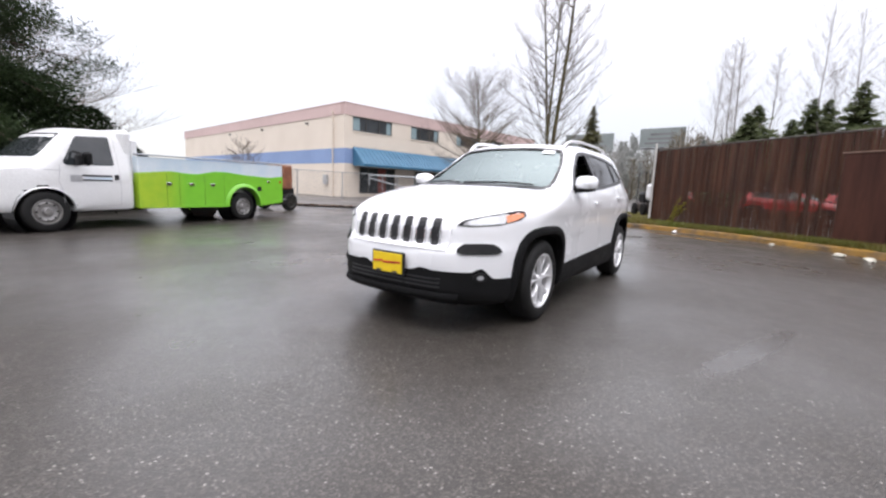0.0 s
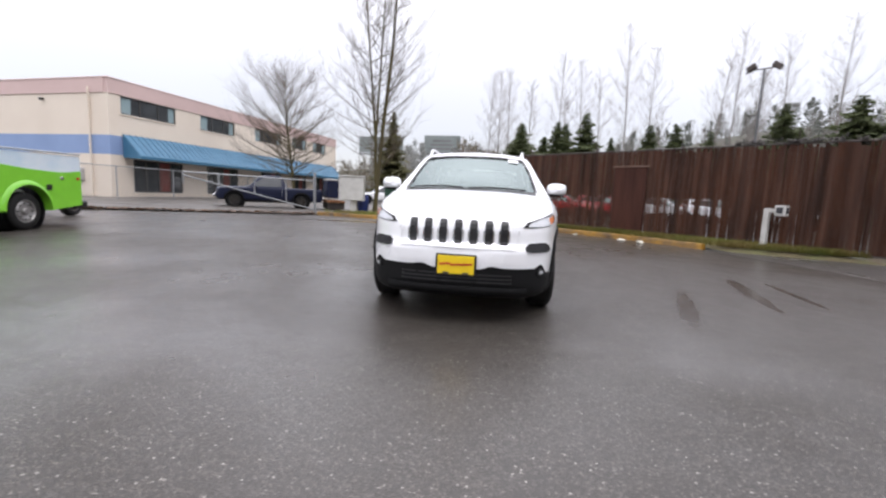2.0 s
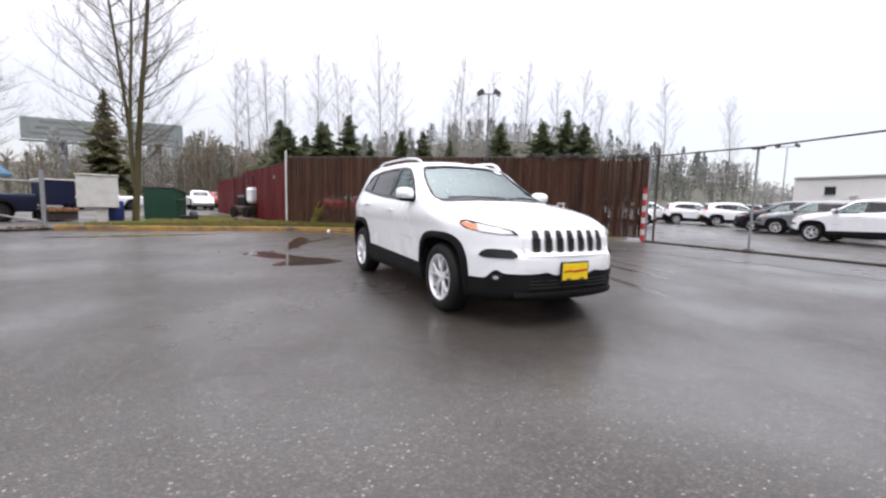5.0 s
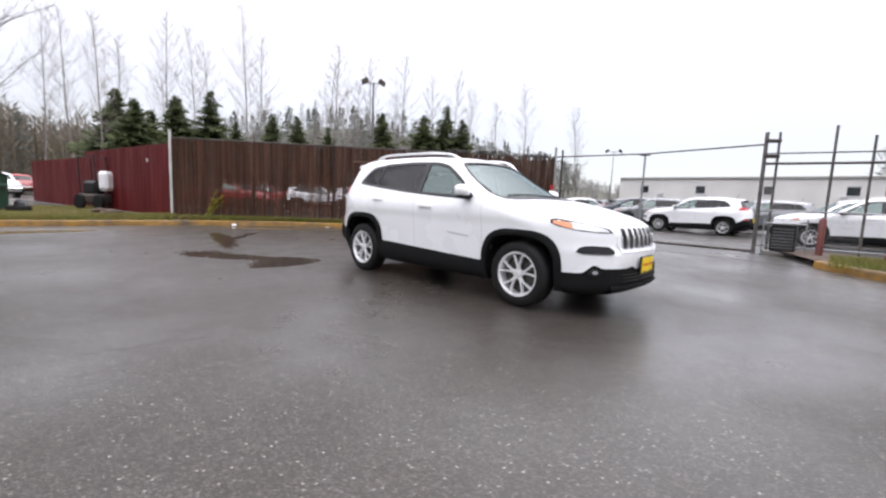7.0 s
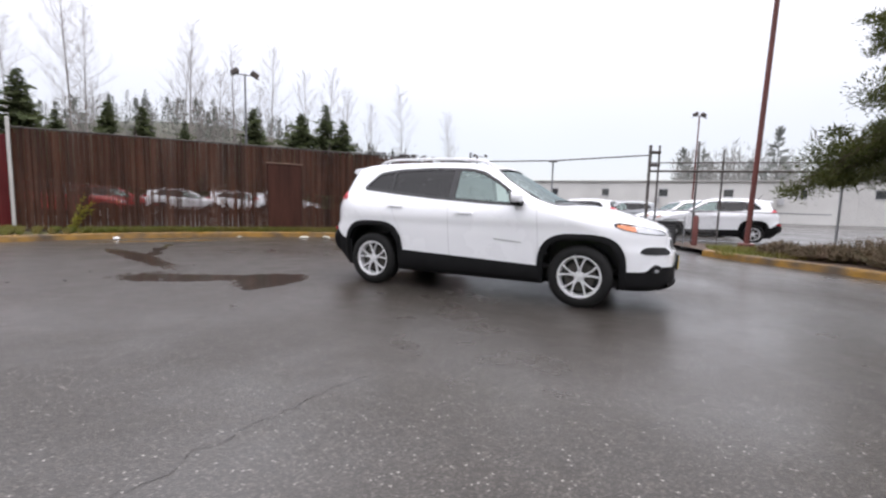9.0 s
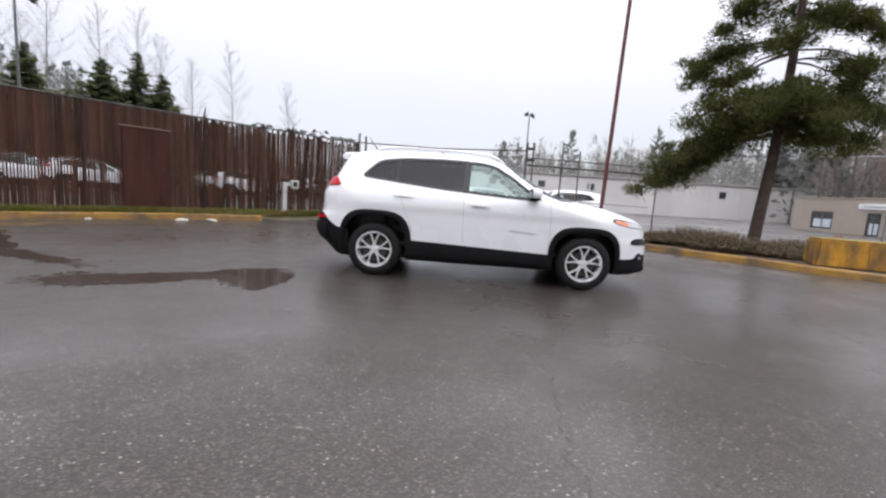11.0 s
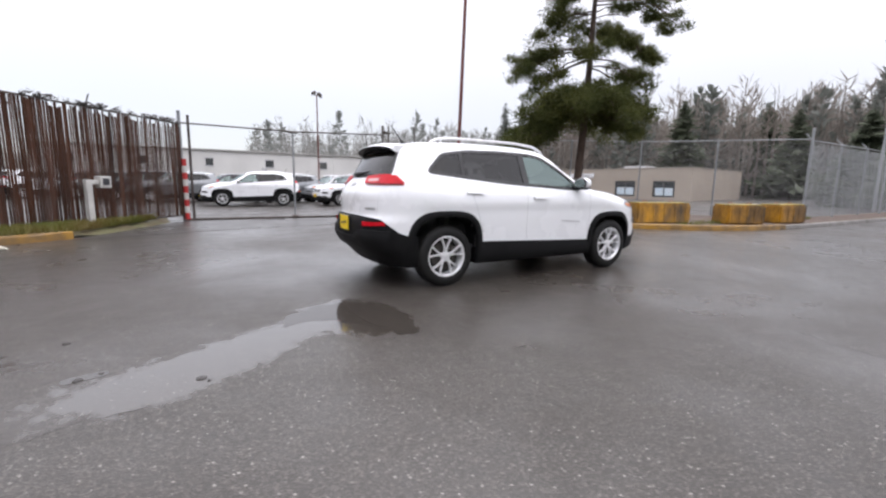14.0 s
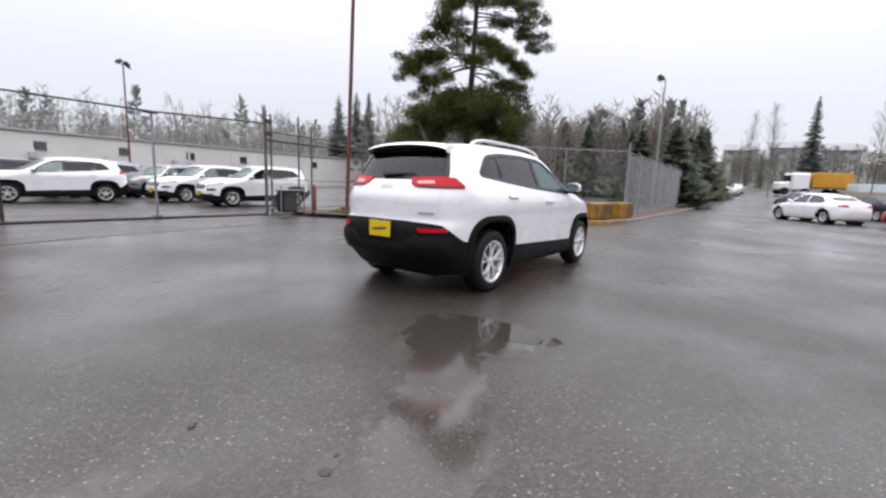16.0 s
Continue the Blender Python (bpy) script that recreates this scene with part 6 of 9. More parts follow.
def pierced(u0, u1, z0, z1, holes):
    """Rectangles that fill a wall round its openings: (u0, u1, z0, z1)."""
    us = sorted({u0, u1, *(h[0] for h in holes), *(h[1] for h in holes)})
    zs = sorted({z0, z1, *(h[2] for h in holes), *(h[3] for h in holes)})
    for a, b in zip(us, us[1:]):
        for c, d in zip(zs, zs[1:]):
            if not any(h[0] <= (a + b) / 2 <= h[1] and h[2] <= (c + d) / 2 <= h[3] for h in holes):
                yield a, b, c, d


def office():
    b = thing("office_building", "two-storey cream stucco building with blue band and awning", "building")
    X0, X1, YF, YB = -47.0, -18.8, -23.9, -64.0
    wins = [(-23.7, -19.6), (-29.6, -25.95), (-36.1, -32.2), (-40.5, -37.9), (-44.5, -41.9)]
    holes_up = [(a, c, 5.38, 6.52) for a, c in wins]
    shops = [(-24.2, -20.3), (-30.0, -26.5), (-36.1, -33.0), (-40.6, -37.9), (-44.8, -42.0)]
    holes_lo = [(a, c, 0.35, 2.55) for a, c in shops]
    for z0, z1, mat, holes, out, nm in ((0, 2.75, STUCCO, holes_lo, 0.0, "lower_wall"), (2.75, 3.95, STUCCO_BLUE, [], 0.012, "blue_band"), (3.95, 6.55, STUCCO, holes_up, 0.0, "upper_wall"), (6.55, 7.45, STUCCO_PINK, [], 0.05, "parapet")):
        g = Geo()
        for a, c, d, e in pierced(X0, X1, z0, z1, holes):
            slab(g, a, c, YF - 0.3, YF + out, d, e)
        weld(g.ob(nm, mat, b))
        slab(Geo(), X1 - 0.3, X1 + out, YF - 0.3, YB, z0, z1).ob(nm, mat, b)
        slab(Geo(), X0, X0 + 0.3, YF - 0.3, YB, z0, z1).ob(nm, mat, b)
        slab(Geo(), X0 + 0.3, X1 - 0.3, YB, YB + 0.3, z0, z1).ob(nm, mat, b)
    slab(Geo(), X0 + 0.3, X1 - 0.3, YB, YF - 0.3, 6.9, 7.0).ob("roof", ROOFING, b)
    slab(Geo(), X0 - 0.05, X1 + 0.08, YF - 0.35, YF + 0.08, 7.45, 7.53, 0.02).ob("coping", STUCCO_PINK, b)
    slab(Geo(), X1 - 0.35, X1 + 0.08, YB, YF - 0.35, 7.45, 7.53, 0.02).ob("coping", STUCCO_PINK, b)
    for k, (a, c) in enumerate(wins):
        w = Geo()
        for x in (a + 0.03, c - 0.03, a + (c - a) / 3, a + 2 * (c - a) / 3):
            slab(w, x - 0.04, x + 0.04, YF - 0.16, YF - 0.06, 5.38, 6.52)
        slab(w, a, c, YF - 0.16, YF - 0.06, 5.38, 5.46)
        slab(w, a, c, YF - 0.16, YF - 0.06, 6.44, 6.52)
        win = w.ob("window", FRAME_DARK, b, "dark strip window")
        for j in range(3):
            x0, x1 = a + (c - a) * j / 3 + 0.04, a + (c - a) * (j + 1) / 3 - 0.04
            slab(Geo(), x0, x1, YF - 0.13, YF - 0.11, 5.46, 6.44).ob("pane", WIN_GLASS, win)
        slab(Geo(), c - 0.75, c - 0.08, YF - 0.105, YF - 0.10, 5.46, 6.44).ob("curtain", CURTAIN, win)
        slab(Geo(), a + 0.08, a + 0.55, YF - 0.105, YF - 0.10, 5.46, 6.44).ob("curtain", CURTAIN, win)
        slab(Geo(), a - 0.05, c + 0.05, YF - 0.02, YF + 0.05, 5.30, 5.38, 0.01).ob("sill", STUCCO, win)
    for k, (a, c) in enumerate(shops):
        n = 4
        sh = slab(Geo(), a, c, YF - 0.18, YF - 0.06, 2.47, 2.55).ob("shopfront", FRAME_DARK, b, "glazed shopfront under the awning")
        slab(Geo(), a, c, YF - 0.18, YF - 0.06, 0.35, 0.45).ob("threshold", FRAME_DARK, sh)
        for j in range(n + 1):
            x = min(max(a + (c - a) * j / n, a + 0.05), c - 0.05)
            slab(Geo(), x - 0.05, x + 0.05, YF - 0.18, YF - 0.06, 0.45, 2.47).ob("mullion", FRAME_DARK, sh)
        for j in range(n):
            x0, x1 = a + (c - a) * j / n + 0.05, a + (c - a) * (j + 1) / n - 0.05
            slab(Geo(), x0, x1, YF - 0.14, YF - 0.12, 0.45, 2.47).ob("door" if j == 1 else "pane", DOOR_RED if j == 1 else WIN_GLASS, sh)
    # awning with standing ribs
    aw = new("awning")
    aw.parent = b
    tagged(aw, "faded blue ribbed metal awning")
    x0, x1 = -46.0, -19.6
    g = Geo().add([(x0, YF + 0.05, 4.1), (x1, YF + 0.05, 4.1), (x1, YF + 1.5, 2.75), (x0, YF + 1.5, 2.75), (x0, YF + 1.5, 2.55), (x1, YF + 1.5, 2.55), (x0, YF + 0.05, 2.6), (x1, YF + 0.05, 2.6)],
                  [(0, 3, 2, 1), (3, 4, 5, 2), (1, 2, 5, 7), (0, 6, 4, 3), (6, 7, 5, 4)])
    mend(g.ob("awning_sheet", AWNING, aw))
    g = Geo()
    for k in range(61):
        x = x0 + (x1 - x0) * k / 60
        g.add([(x - 0.02, YF + 0.05, 4.12), (x + 0.02, YF + 0.05, 4.12), (x + 0.02, YF + 1.52, 2.79), (x - 0.02, YF + 1.52, 2.79), (x, YF + 0.05, 4.165), (x, YF + 1.52, 2.83)], [(0, 4, 5, 3), (4, 1, 2, 5), (3, 5, 2)])
    g.ob("awning_rib", AWNING, aw)
    # floodlights and pipe on the side wall
    for y in (-29.5, -38.5, -47.0):
        Geo().box((X1 + 0.14, y, 6.2), (0.22, 0.22, 0.16), 0.03).ob("wall_lamp", FRAME_DARK, b)
    Geo().tube([(X1 + 0.12, -25.4, 0.0), (X1 + 0.12, -25.4, 6.9)], 0.06, 8).ob("drain_pipe", STUCCO, b)
    Geo().box((X1 + 0.1, -26.5, 1.4), (0.2, 0.6, 0.8), 0.02).ob("meter_box", BADGE, b)
    return b


office().matrix_basis = pose(-22, -23.9, 0, 0, 0, -8) @ pose(22, 23.9, 0)


def warehouse():
    b = thing("warehouse", "long low grey-white block warehouse behind the parked cars", "building")
    Y, X0, X1, H = 52.0, -18.2, 62.0, 4.65
    holes = [(x, x + 0.95, 3.0, 3.8) for x in (-15.7, -9.5, -3.2, 3.4, 10.0, 16.6, 23.0, 34.0, 47.0)]
    edges = [X0] + [(p[1] + q[0]) / 2 for p, q in zip(holes, holes[1:])] + [X1]
    for a0, a1, h in zip(edges, edges[1:], holes):
        slab(slab(Geo(), a0, h[0], Y, Y + 0.3, 0, H), h[1], a1, Y, Y + 0.3, 0, H).ob("wall", CONC_WALL, b)
        slab(Geo(), h[0], h[1], Y, Y + 0.3, 0, h[2]).ob("wall_under_window", CONC_WALL, b)
        slab(Geo(), h[0], h[1], Y, Y + 0.3, h[3], H).ob("lintel", CONC_WALL, b)
    slab(Geo(), X0, X0 + 0.3, Y + 0.3, Y + 18, 0, H).ob("end_wall", CONC_WALL, b)
    slab(Geo(), X1 - 0.3, X1, Y + 0.3, Y + 18, 0, H).ob("end_wall", CONC_WALL, b)
    for k in range(17):
        x = X0 + (X1 - X0) * k / 16
        slab(Geo(), x - 0.12, x + 0.12, Y - 0.04, Y, 0, H - 0.003).ob("pilaster", CONC_WALL, b)
    slab(Geo(), X0 - 0.1, X1 + 0.1, Y - 0.2, Y + 18.2, H, H + 0.22, 0.03).ob("roof", surface("pale_roof_edge", (0.36, 0.35, 0.33), None, 0.5, 20, (0.6, 0.8)), b)
    for h in holes:
        w = slab(Geo(), h[0], h[1], Y + 0.10, Y + 0.12, h[2], h[3]).ob("window", WIN_GLASS, b)
        slab(Geo(), h[0] - 0.05, h[1] + 0.05, Y - 0.04, Y + 0.0, h[3], h[3] + 0.12).ob("drip_board", BADGE, w)
        slab(Geo(), h[0] - 0.05, h[1] + 0.05, Y - 0.06, Y, h[2] - 0.1, h[2]).ob("window_sill", BADGE, w)
    for x in (-13.5, -9.0, 3.0, 15.0):
        slab(Geo(), x, x + 0.5, Y - 0.5, Y - 0.03, 2.2, 2.9, 0.03).ob("wall_unit", BADGE, b)


warehouse()


def tan_store():
    """Low shop across the road: front from its near corner towards the west, side towards the east."""
    a, c = Vector((34.1, 17.1)), Vector((31.0, 35.0))
    ang = math.degrees(math.atan2(c.y - a.y, c.x - a.x))
    b = thing("tan_shop_building", "low tan block shop building beyond the fence", "building", pose(a.x, a.y, 0, 0, 0, ang))
    L, D, H = (c - a).length, 13.0, 2.95
    holes = [(1.4, 3.4, 0.35, 1.85), (5.1, 7.2, 0.35, 1.85), (10.9, 11.9, 0.05, 1.9), (14.5, 16.4, 0.35, 1.85)]
    g = Geo()
    for u0, u1, z0, z1 in pierced(0, L, -0.4, H, holes):
        slab(g, u0, u1, 0, -0.3, z0, z1)
    slab(g, 0, 0.3, -0.3, -D, -0.4, H)
    slab(g, 0.3, L, -D, -D + 0.3, -0.4, H)
    slab(g, L - 0.3, L, -0.3, -D + 0.3, -0.4, H)
    weld(g.ob("wall", TAN_WALL, b))
    slab(Geo(), -0.05, L, 0.05, -D, H, H + 0.12, 0.03).ob("roof", surface("tan_coping", (0.33, 0.285, 0.24), None, 0.5, 20, (0.6, 0.8)), b)
    for u0, u1, z0, z1 in holes:
        w = Geo()
        for x in (u0 + 0.04, (u0 + u1) / 2, u1 - 0.04):
            slab(w, x - 0.04, x + 0.04, -0.16, -0.06, z0, z1)
        slab(w, u0, u1, -0.16, -0.06, z1 - 0.08, z1)
        wo = w.ob("window", FRAME_DARK, b, "shop window with pale blue posters")
        slab(Geo(), u0, u1, -0.13, -0.11, z0, z1).ob("pane", WIN_GLASS, wo)
        slab(Geo(), u0 + 0.2, u1 - 0.2, -0.105, -0.10, z0 + 0.15, (z0 + z1) / 2 + 0.1).ob("poster", SKYWRAP, wo)
    slab(Geo(), 9.6, 12.6, 0.02, 0.10, 2.15, 2.6, 0.02).ob("sign_board", PAINT_WHITE, b, "white sign board with plain bar")
    slab(Geo(), 10.0, 12.2, 0.10, 0.106, 2.3, 2.42).ob("sign_bar", BADGE, b)
    slab(Geo(), 6.0, 8.5, -4.0, -6.0, H + 0.12, H + 0.5, 0.04).ob("roof_unit", BADGE, b)


tan_store()

# far houses on the slope to the east
# Siding and roof greys are paled so that they carry distance haze.
HOUSE = surface("haze_pale_house_siding", (0.42, 0.41, 0.41), (0.36, 0.355, 0.355), 0.3, 20, (0.6, 0.8))
ROOF_FAR = surface("haze_pale_far_roof", (0.33, 0.32, 0.33), (0.28, 0.275, 0.28), 0.3, 20, (0.6, 0.8))
PANE_FAR = surface("grey_far_panes", (0.24, 0.245, 0.255), (0.20, 0.205, 0.215), 0.3, 20, (0.2, 0.4))
for k, (x, y, w, h) in enumerate(((138, 5, 9, 7.5), (140, -5.5, 10, 8.2), (142, -15.5, 8, 7.4), (146, -30, 12, 7), (136, 16, 9, 6.8))):
    hz = thing("far_house", "grey two-storey house on the far slope", "house", pose(x * 1.24, y * 1.24, 10.6, 0, 0, 90 + 4 * k), "houses on the slope")
    holes = [(-w / 2 + 1.2 + j * 2.6, -w / 2 + 2.5 + j * 2.6, z, z + 1.2) for j in range(int(w / 2.6) - 0) for z in (1.2, 4.0) if -w / 2 + 2.5 + j * 2.6 < w / 2 - 0.4]
    g = Geo()
    for a, b, c, d in pierced(-w / 2, w / 2, -2, h - 2, holes):
        slab(g, a, b, 3.7, 4, c, d)
    slab(g, -w / 2, w / 2, -4, -3.7, -2, h - 2)
    slab(g, -w / 2, -w / 2 + 0.3, -3.7, 3.7, -2, h - 2)
    slab(g, w / 2 - 0.3, w / 2, -3.7, 3.7, -2, h - 2)
    weld(g.ob("wall", HOUSE, hz))
    Geo().prism([(-4.6, h - 2.1), (4.6, h - 2.1), (0, h + 0.2)], "x", -w / 2 - 0.4, w / 2 + 0.4).ob("roof", ROOF_FAR, hz)
    for q in holes:
        slab(Geo(), q[0], q[1], 3.8, 3.85, q[2], q[3]).ob("window", PANE_FAR, hz)

# billboards on steel posts, far beyond the yard
BOARD = surface("weathered_billboard", (0.27, 0.30, 0.29), (0.20, 0.225, 0.22), 0.15, 2, (0.6, 0.8))
STEEL_GREY = surface("galvanised_steel", (0.36, 0.37, 0.38), (0.28, 0.29, 0.30), 6, 60, (0.35, 0.55), metal=0.6)
STEEL_DULL = surface("dull_grey_steel", (0.16, 0.16, 0.165), (0.11, 0.11, 0.115), 3, 40, (0.5, 0.7), metal=0.4)
for (x, y, w, z0, z1, ang) in ((-105.5, -14.8, 9.6, 12.3, 16.6, 84), (-92, -27.2, 10.5, 10.4, 14.0, 88)):
    bb = thing("billboard", "weathered grey billboard on a steel post", "billboard", pose(x, y, 0, 0, 0, ang))
    Geo().box((0, -0.3, (z0 + z1) / 2), (w, 0.35, z1 - z0), 0.05).ob("panel", BOARD, bb, "faded panel with bars in place of writing")
    Geo().tube([(0, 0.25, -1), (0, 0.25, z1 - 1)], 0.6, 12).ob("post", STEEL_DULL, bb)
    Geo().box((0, -0.6, z0 - 0.35), (w, 0.9, 0.25), 0.03).ob("catwalk", STEEL_DULL, bb)
    for k in range(7):
        Geo().box((-w / 2 + w * (k + 0.5) / 7, -0.05, (z0 + z1) / 2), (0.12, 0.12, z1 - z0 + 0.4), 0.02).ob("upright", STEEL_DULL, bb)
    for k in range(3):
        Geo().box((0, -0.49, z0 + 0.9 + k * 1.0), (w * (0.75 - 0.12 * k), 0.02, 0.45)).ob("writing_bar", ROOFING, bb)

# ---- trees ----
BARK = surface("wet_grey_bark", (0.13, 0.105, 0.085), (0.085, 0.078, 0.05), 2, 40, (0.6, 0.85), bump=0.6, bump_scale=30, stretch=(1, 1, 0.3))
BARK_PALE = surface("pale_grey_bark", (0.27, 0.245, 0.225), (0.19, 0.17, 0.155), 2, 40, (0.6, 0.85), spec=0.12)
BARK_MOSS = surface("mossy_bark", (0.105, 0.092, 0.034), (0.075, 0.062, 0.040), 1.2, 40, (0.6, 0.85), bump=0.6, bump_scale=30, stretch=(1, 1, 0.3), spec=0.12)
TWIG = surface("thin_wet_twigs", (0.17, 0.135, 0.105), (0.12, 0.095, 0.075), 2, 20, (0.6, 0.8), spec=0.12)
TWIG_PALE = surface("pale_far_twigs", (0.28, 0.25, 0.23), (0.22, 0.195, 0.18), 2, 20, (0.6, 0.8), spec=0.12)
BARK_PINE = surface("brown_pine_bark", (0.085, 0.052, 0.036), (0.05, 0.033, 0.025), 5, 40, (0.6, 0.9), bump=0.8, bump_scale=25)
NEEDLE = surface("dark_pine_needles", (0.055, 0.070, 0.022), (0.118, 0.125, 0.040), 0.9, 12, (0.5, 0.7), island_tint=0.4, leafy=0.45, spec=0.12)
# Darker copy of the needle colour, with the crown's shade put into it.
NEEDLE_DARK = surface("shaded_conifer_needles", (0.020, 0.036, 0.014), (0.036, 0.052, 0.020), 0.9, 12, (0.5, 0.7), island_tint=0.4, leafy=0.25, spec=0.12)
NEEDLE_FIR = surface("fir_needles", (0.092, 0.116, 0.056), (0.130, 0.148, 0.076), 0.5, 8, (0.5, 0.7), island_tint=0.35, leafy=0.45, spec=0.12)
NEEDLE_OLIVE = surface("olive_conifer_needles", (0.135, 0.135, 0.068), (0.170, 0.160, 0.085), 0.5, 8, (0.5, 0.7), island_tint=0.35, leafy=0.45, spec=0.12)
# The far fir and twig colours below are paled to stand in for haze.
FAR_FIR = surface("hazed_far_fir_foliage", (0.150, 0.165, 0.148), (0.185, 0.195, 0.175), 0.06, 2, (0.7, 0.9), island_tint=0.2, leafy=0.45, spec=0.12)
# Stronger haze in the colour, for the firs farthest off.
HAZE_FIR = surface("haze_pale_fir_foliage", (0.255, 0.27, 0.255), (0.29, 0.30, 0.285), 0.06, 2, (0.7, 0.9), island_tint=0.15, leafy=0.45, spec=0.12)
FAR_TWIG = surface("hazed_far_bare_wood", (0.205, 0.195, 0.175), (0.175, 0.170, 0.152), 0.04, 2, (0.7, 0.9), island_tint=0.2, leafy=0.45, spec=0.12)


def bare_tree(name, h, seed, label, first=0.2, width=0.28, n_limb=40, r0=None, stems=1, mats=None, m=None, group="", up=0.6, dense=2, fine=0.006, rounded=0.0, splay=0.05, limb=1.0, lift=0.05):
    """Leafless tree: tapered trunk or stems, limbs that curve upwards, twigs that fork; width is the crown's half width."""
    rnd = random.Random(seed)
    r0 = r0 or h * 0.009
    trunk, limbs, twigs = Geo(), Geo(), Geo()

    def bend(p, d, length, r, n, sides, geo, lift, wild):
        pts, rs = [p.copy()], [r]
        for i in range(n):
            d = (d + Vector((rnd.gauss(0, wild), rnd.gauss(0, wild), lift))).normalized()
            p = p + d * length / n
            pts.append(p.copy())
            rs.append(r * (1 - 0.85 * (i + 1) / n))
        geo.tube(pts, rs, sides, cap=False)
        return pts, rs

    def spike(p, d, length, r):
        a = d.orthogonal().normalized() * r
        b = d.cross(a).normalized() * r
        q = p + d * length
        twigs.add([p + a, p - a * 0.5 + b * 0.87, p - a * 0.5 - b * 0.87, q], [(0, 1, 3), (1, 2, 3), (2, 0, 3)])

    def shape(f):
        """Length of a limb that leaves the stem at f, as a share of the crown's half width."""
        u = max(0.0, min(1.0, (f - first) / (1 - first)))
        cone = (1.02 - u) ** 0.75 * min(1.0, 0.55 + 2.2 * u)
        ball = math.sqrt(max(0.02, 1 - (2 * u - 0.55) ** 2 / 2.2))
        return cone * (1 - rounded) + ball * rounded

    per = max(6, n_limb // stems)
    for s in range(stems):
        a0 = 2 * math.pi * s / stems + 0.6
        out = Vector((math.cos(a0), math.sin(a0), 0)) * splay * (1 if stems > 1 else 0.4)
        base = Vector((0, 0, 0)) if s == 0 else Vector((0, 0, h * first * 0.8)) - out * 0.3
        hs = h if s == 0 else (h - base.z) * rnd.uniform(0.82, 0.98)
        pts, rs = bend(base, (Vector((0, 0, 1)) + out).normalized(), hs, r0 * (1 if s == 0 else 0.62), 14, 8, trunk, 0.012, 0.018)
        for k in range(per):
            f = (first if s == 0 else 0.06) + (0.97 - (first if s == 0 else 0.06)) * (k + rnd.random()) / per
            i = f * 14
            a = pts[int(i)].lerp(pts[min(14, int(i) + 1)], i % 1)
            ang = k * 2.4 + s + rnd.uniform(-0.5, 0.5)
            if stems > 1 and out.length > 0:
                ang = a0 + math.remainder(ang - a0, 2 * math.pi) * 0.75
            ln = h * width * shape(a.z / h) * rnd.uniform(0.65, 1.12) * 1.25
            d = Vector((math.cos(ang), math.sin(ang), up + rnd.uniform(-0.35, 0.4) + 0.4 * f)).normalized()
            lp, lr = bend(a, d, ln, min(rs[int(i)] * 0.5, (0.009 + ln * 0.0075) * limb), 7, 5, limbs, lift, 0.13)
            for q in range(1, 8):
                for _ in range(dense if q > 1 else 1):
                    d2 = (lp[q] - lp[q - 1]).normalized()
                    d2 = (d2 + Vector((rnd.gauss(0, 0.55), rnd.gauss(0, 0.55), rnd.uniform(0.0, 0.5)))).normalized()
                    tl = ln * rnd.uniform(0.18, 0.42)
                    tp, _r = bend(lp[q - 1].lerp(lp[q], rnd.random()), d2, tl, max(lr[q] * 0.55, fine * 1.3), 3, 3, twigs, 0.06, 0.10)
                    for z in (1, 1, 2, 2, 3, 3)[:dense + 3]:
                        d3 = ((tp[z] - tp[z - 1]).normalized() + Vector((rnd.gauss(0, 0.5), rnd.gauss(0, 0.5), rnd.uniform(-0.05, 0.5)))).normalized()
                        spike(tp[z], d3, tl * rnd.uniform(0.35, 0.8), fine)
    t = thing(name, label, "tree", m, group)
    mt = mats or (BARK, TWIG)
    trunk.ob("trunk", mt[0], t, smooth=True)
    limbs.ob("branchwork", mt[0], t, smooth=True)
    twigs.ob("twig_crown", mt[1], t)
    return t


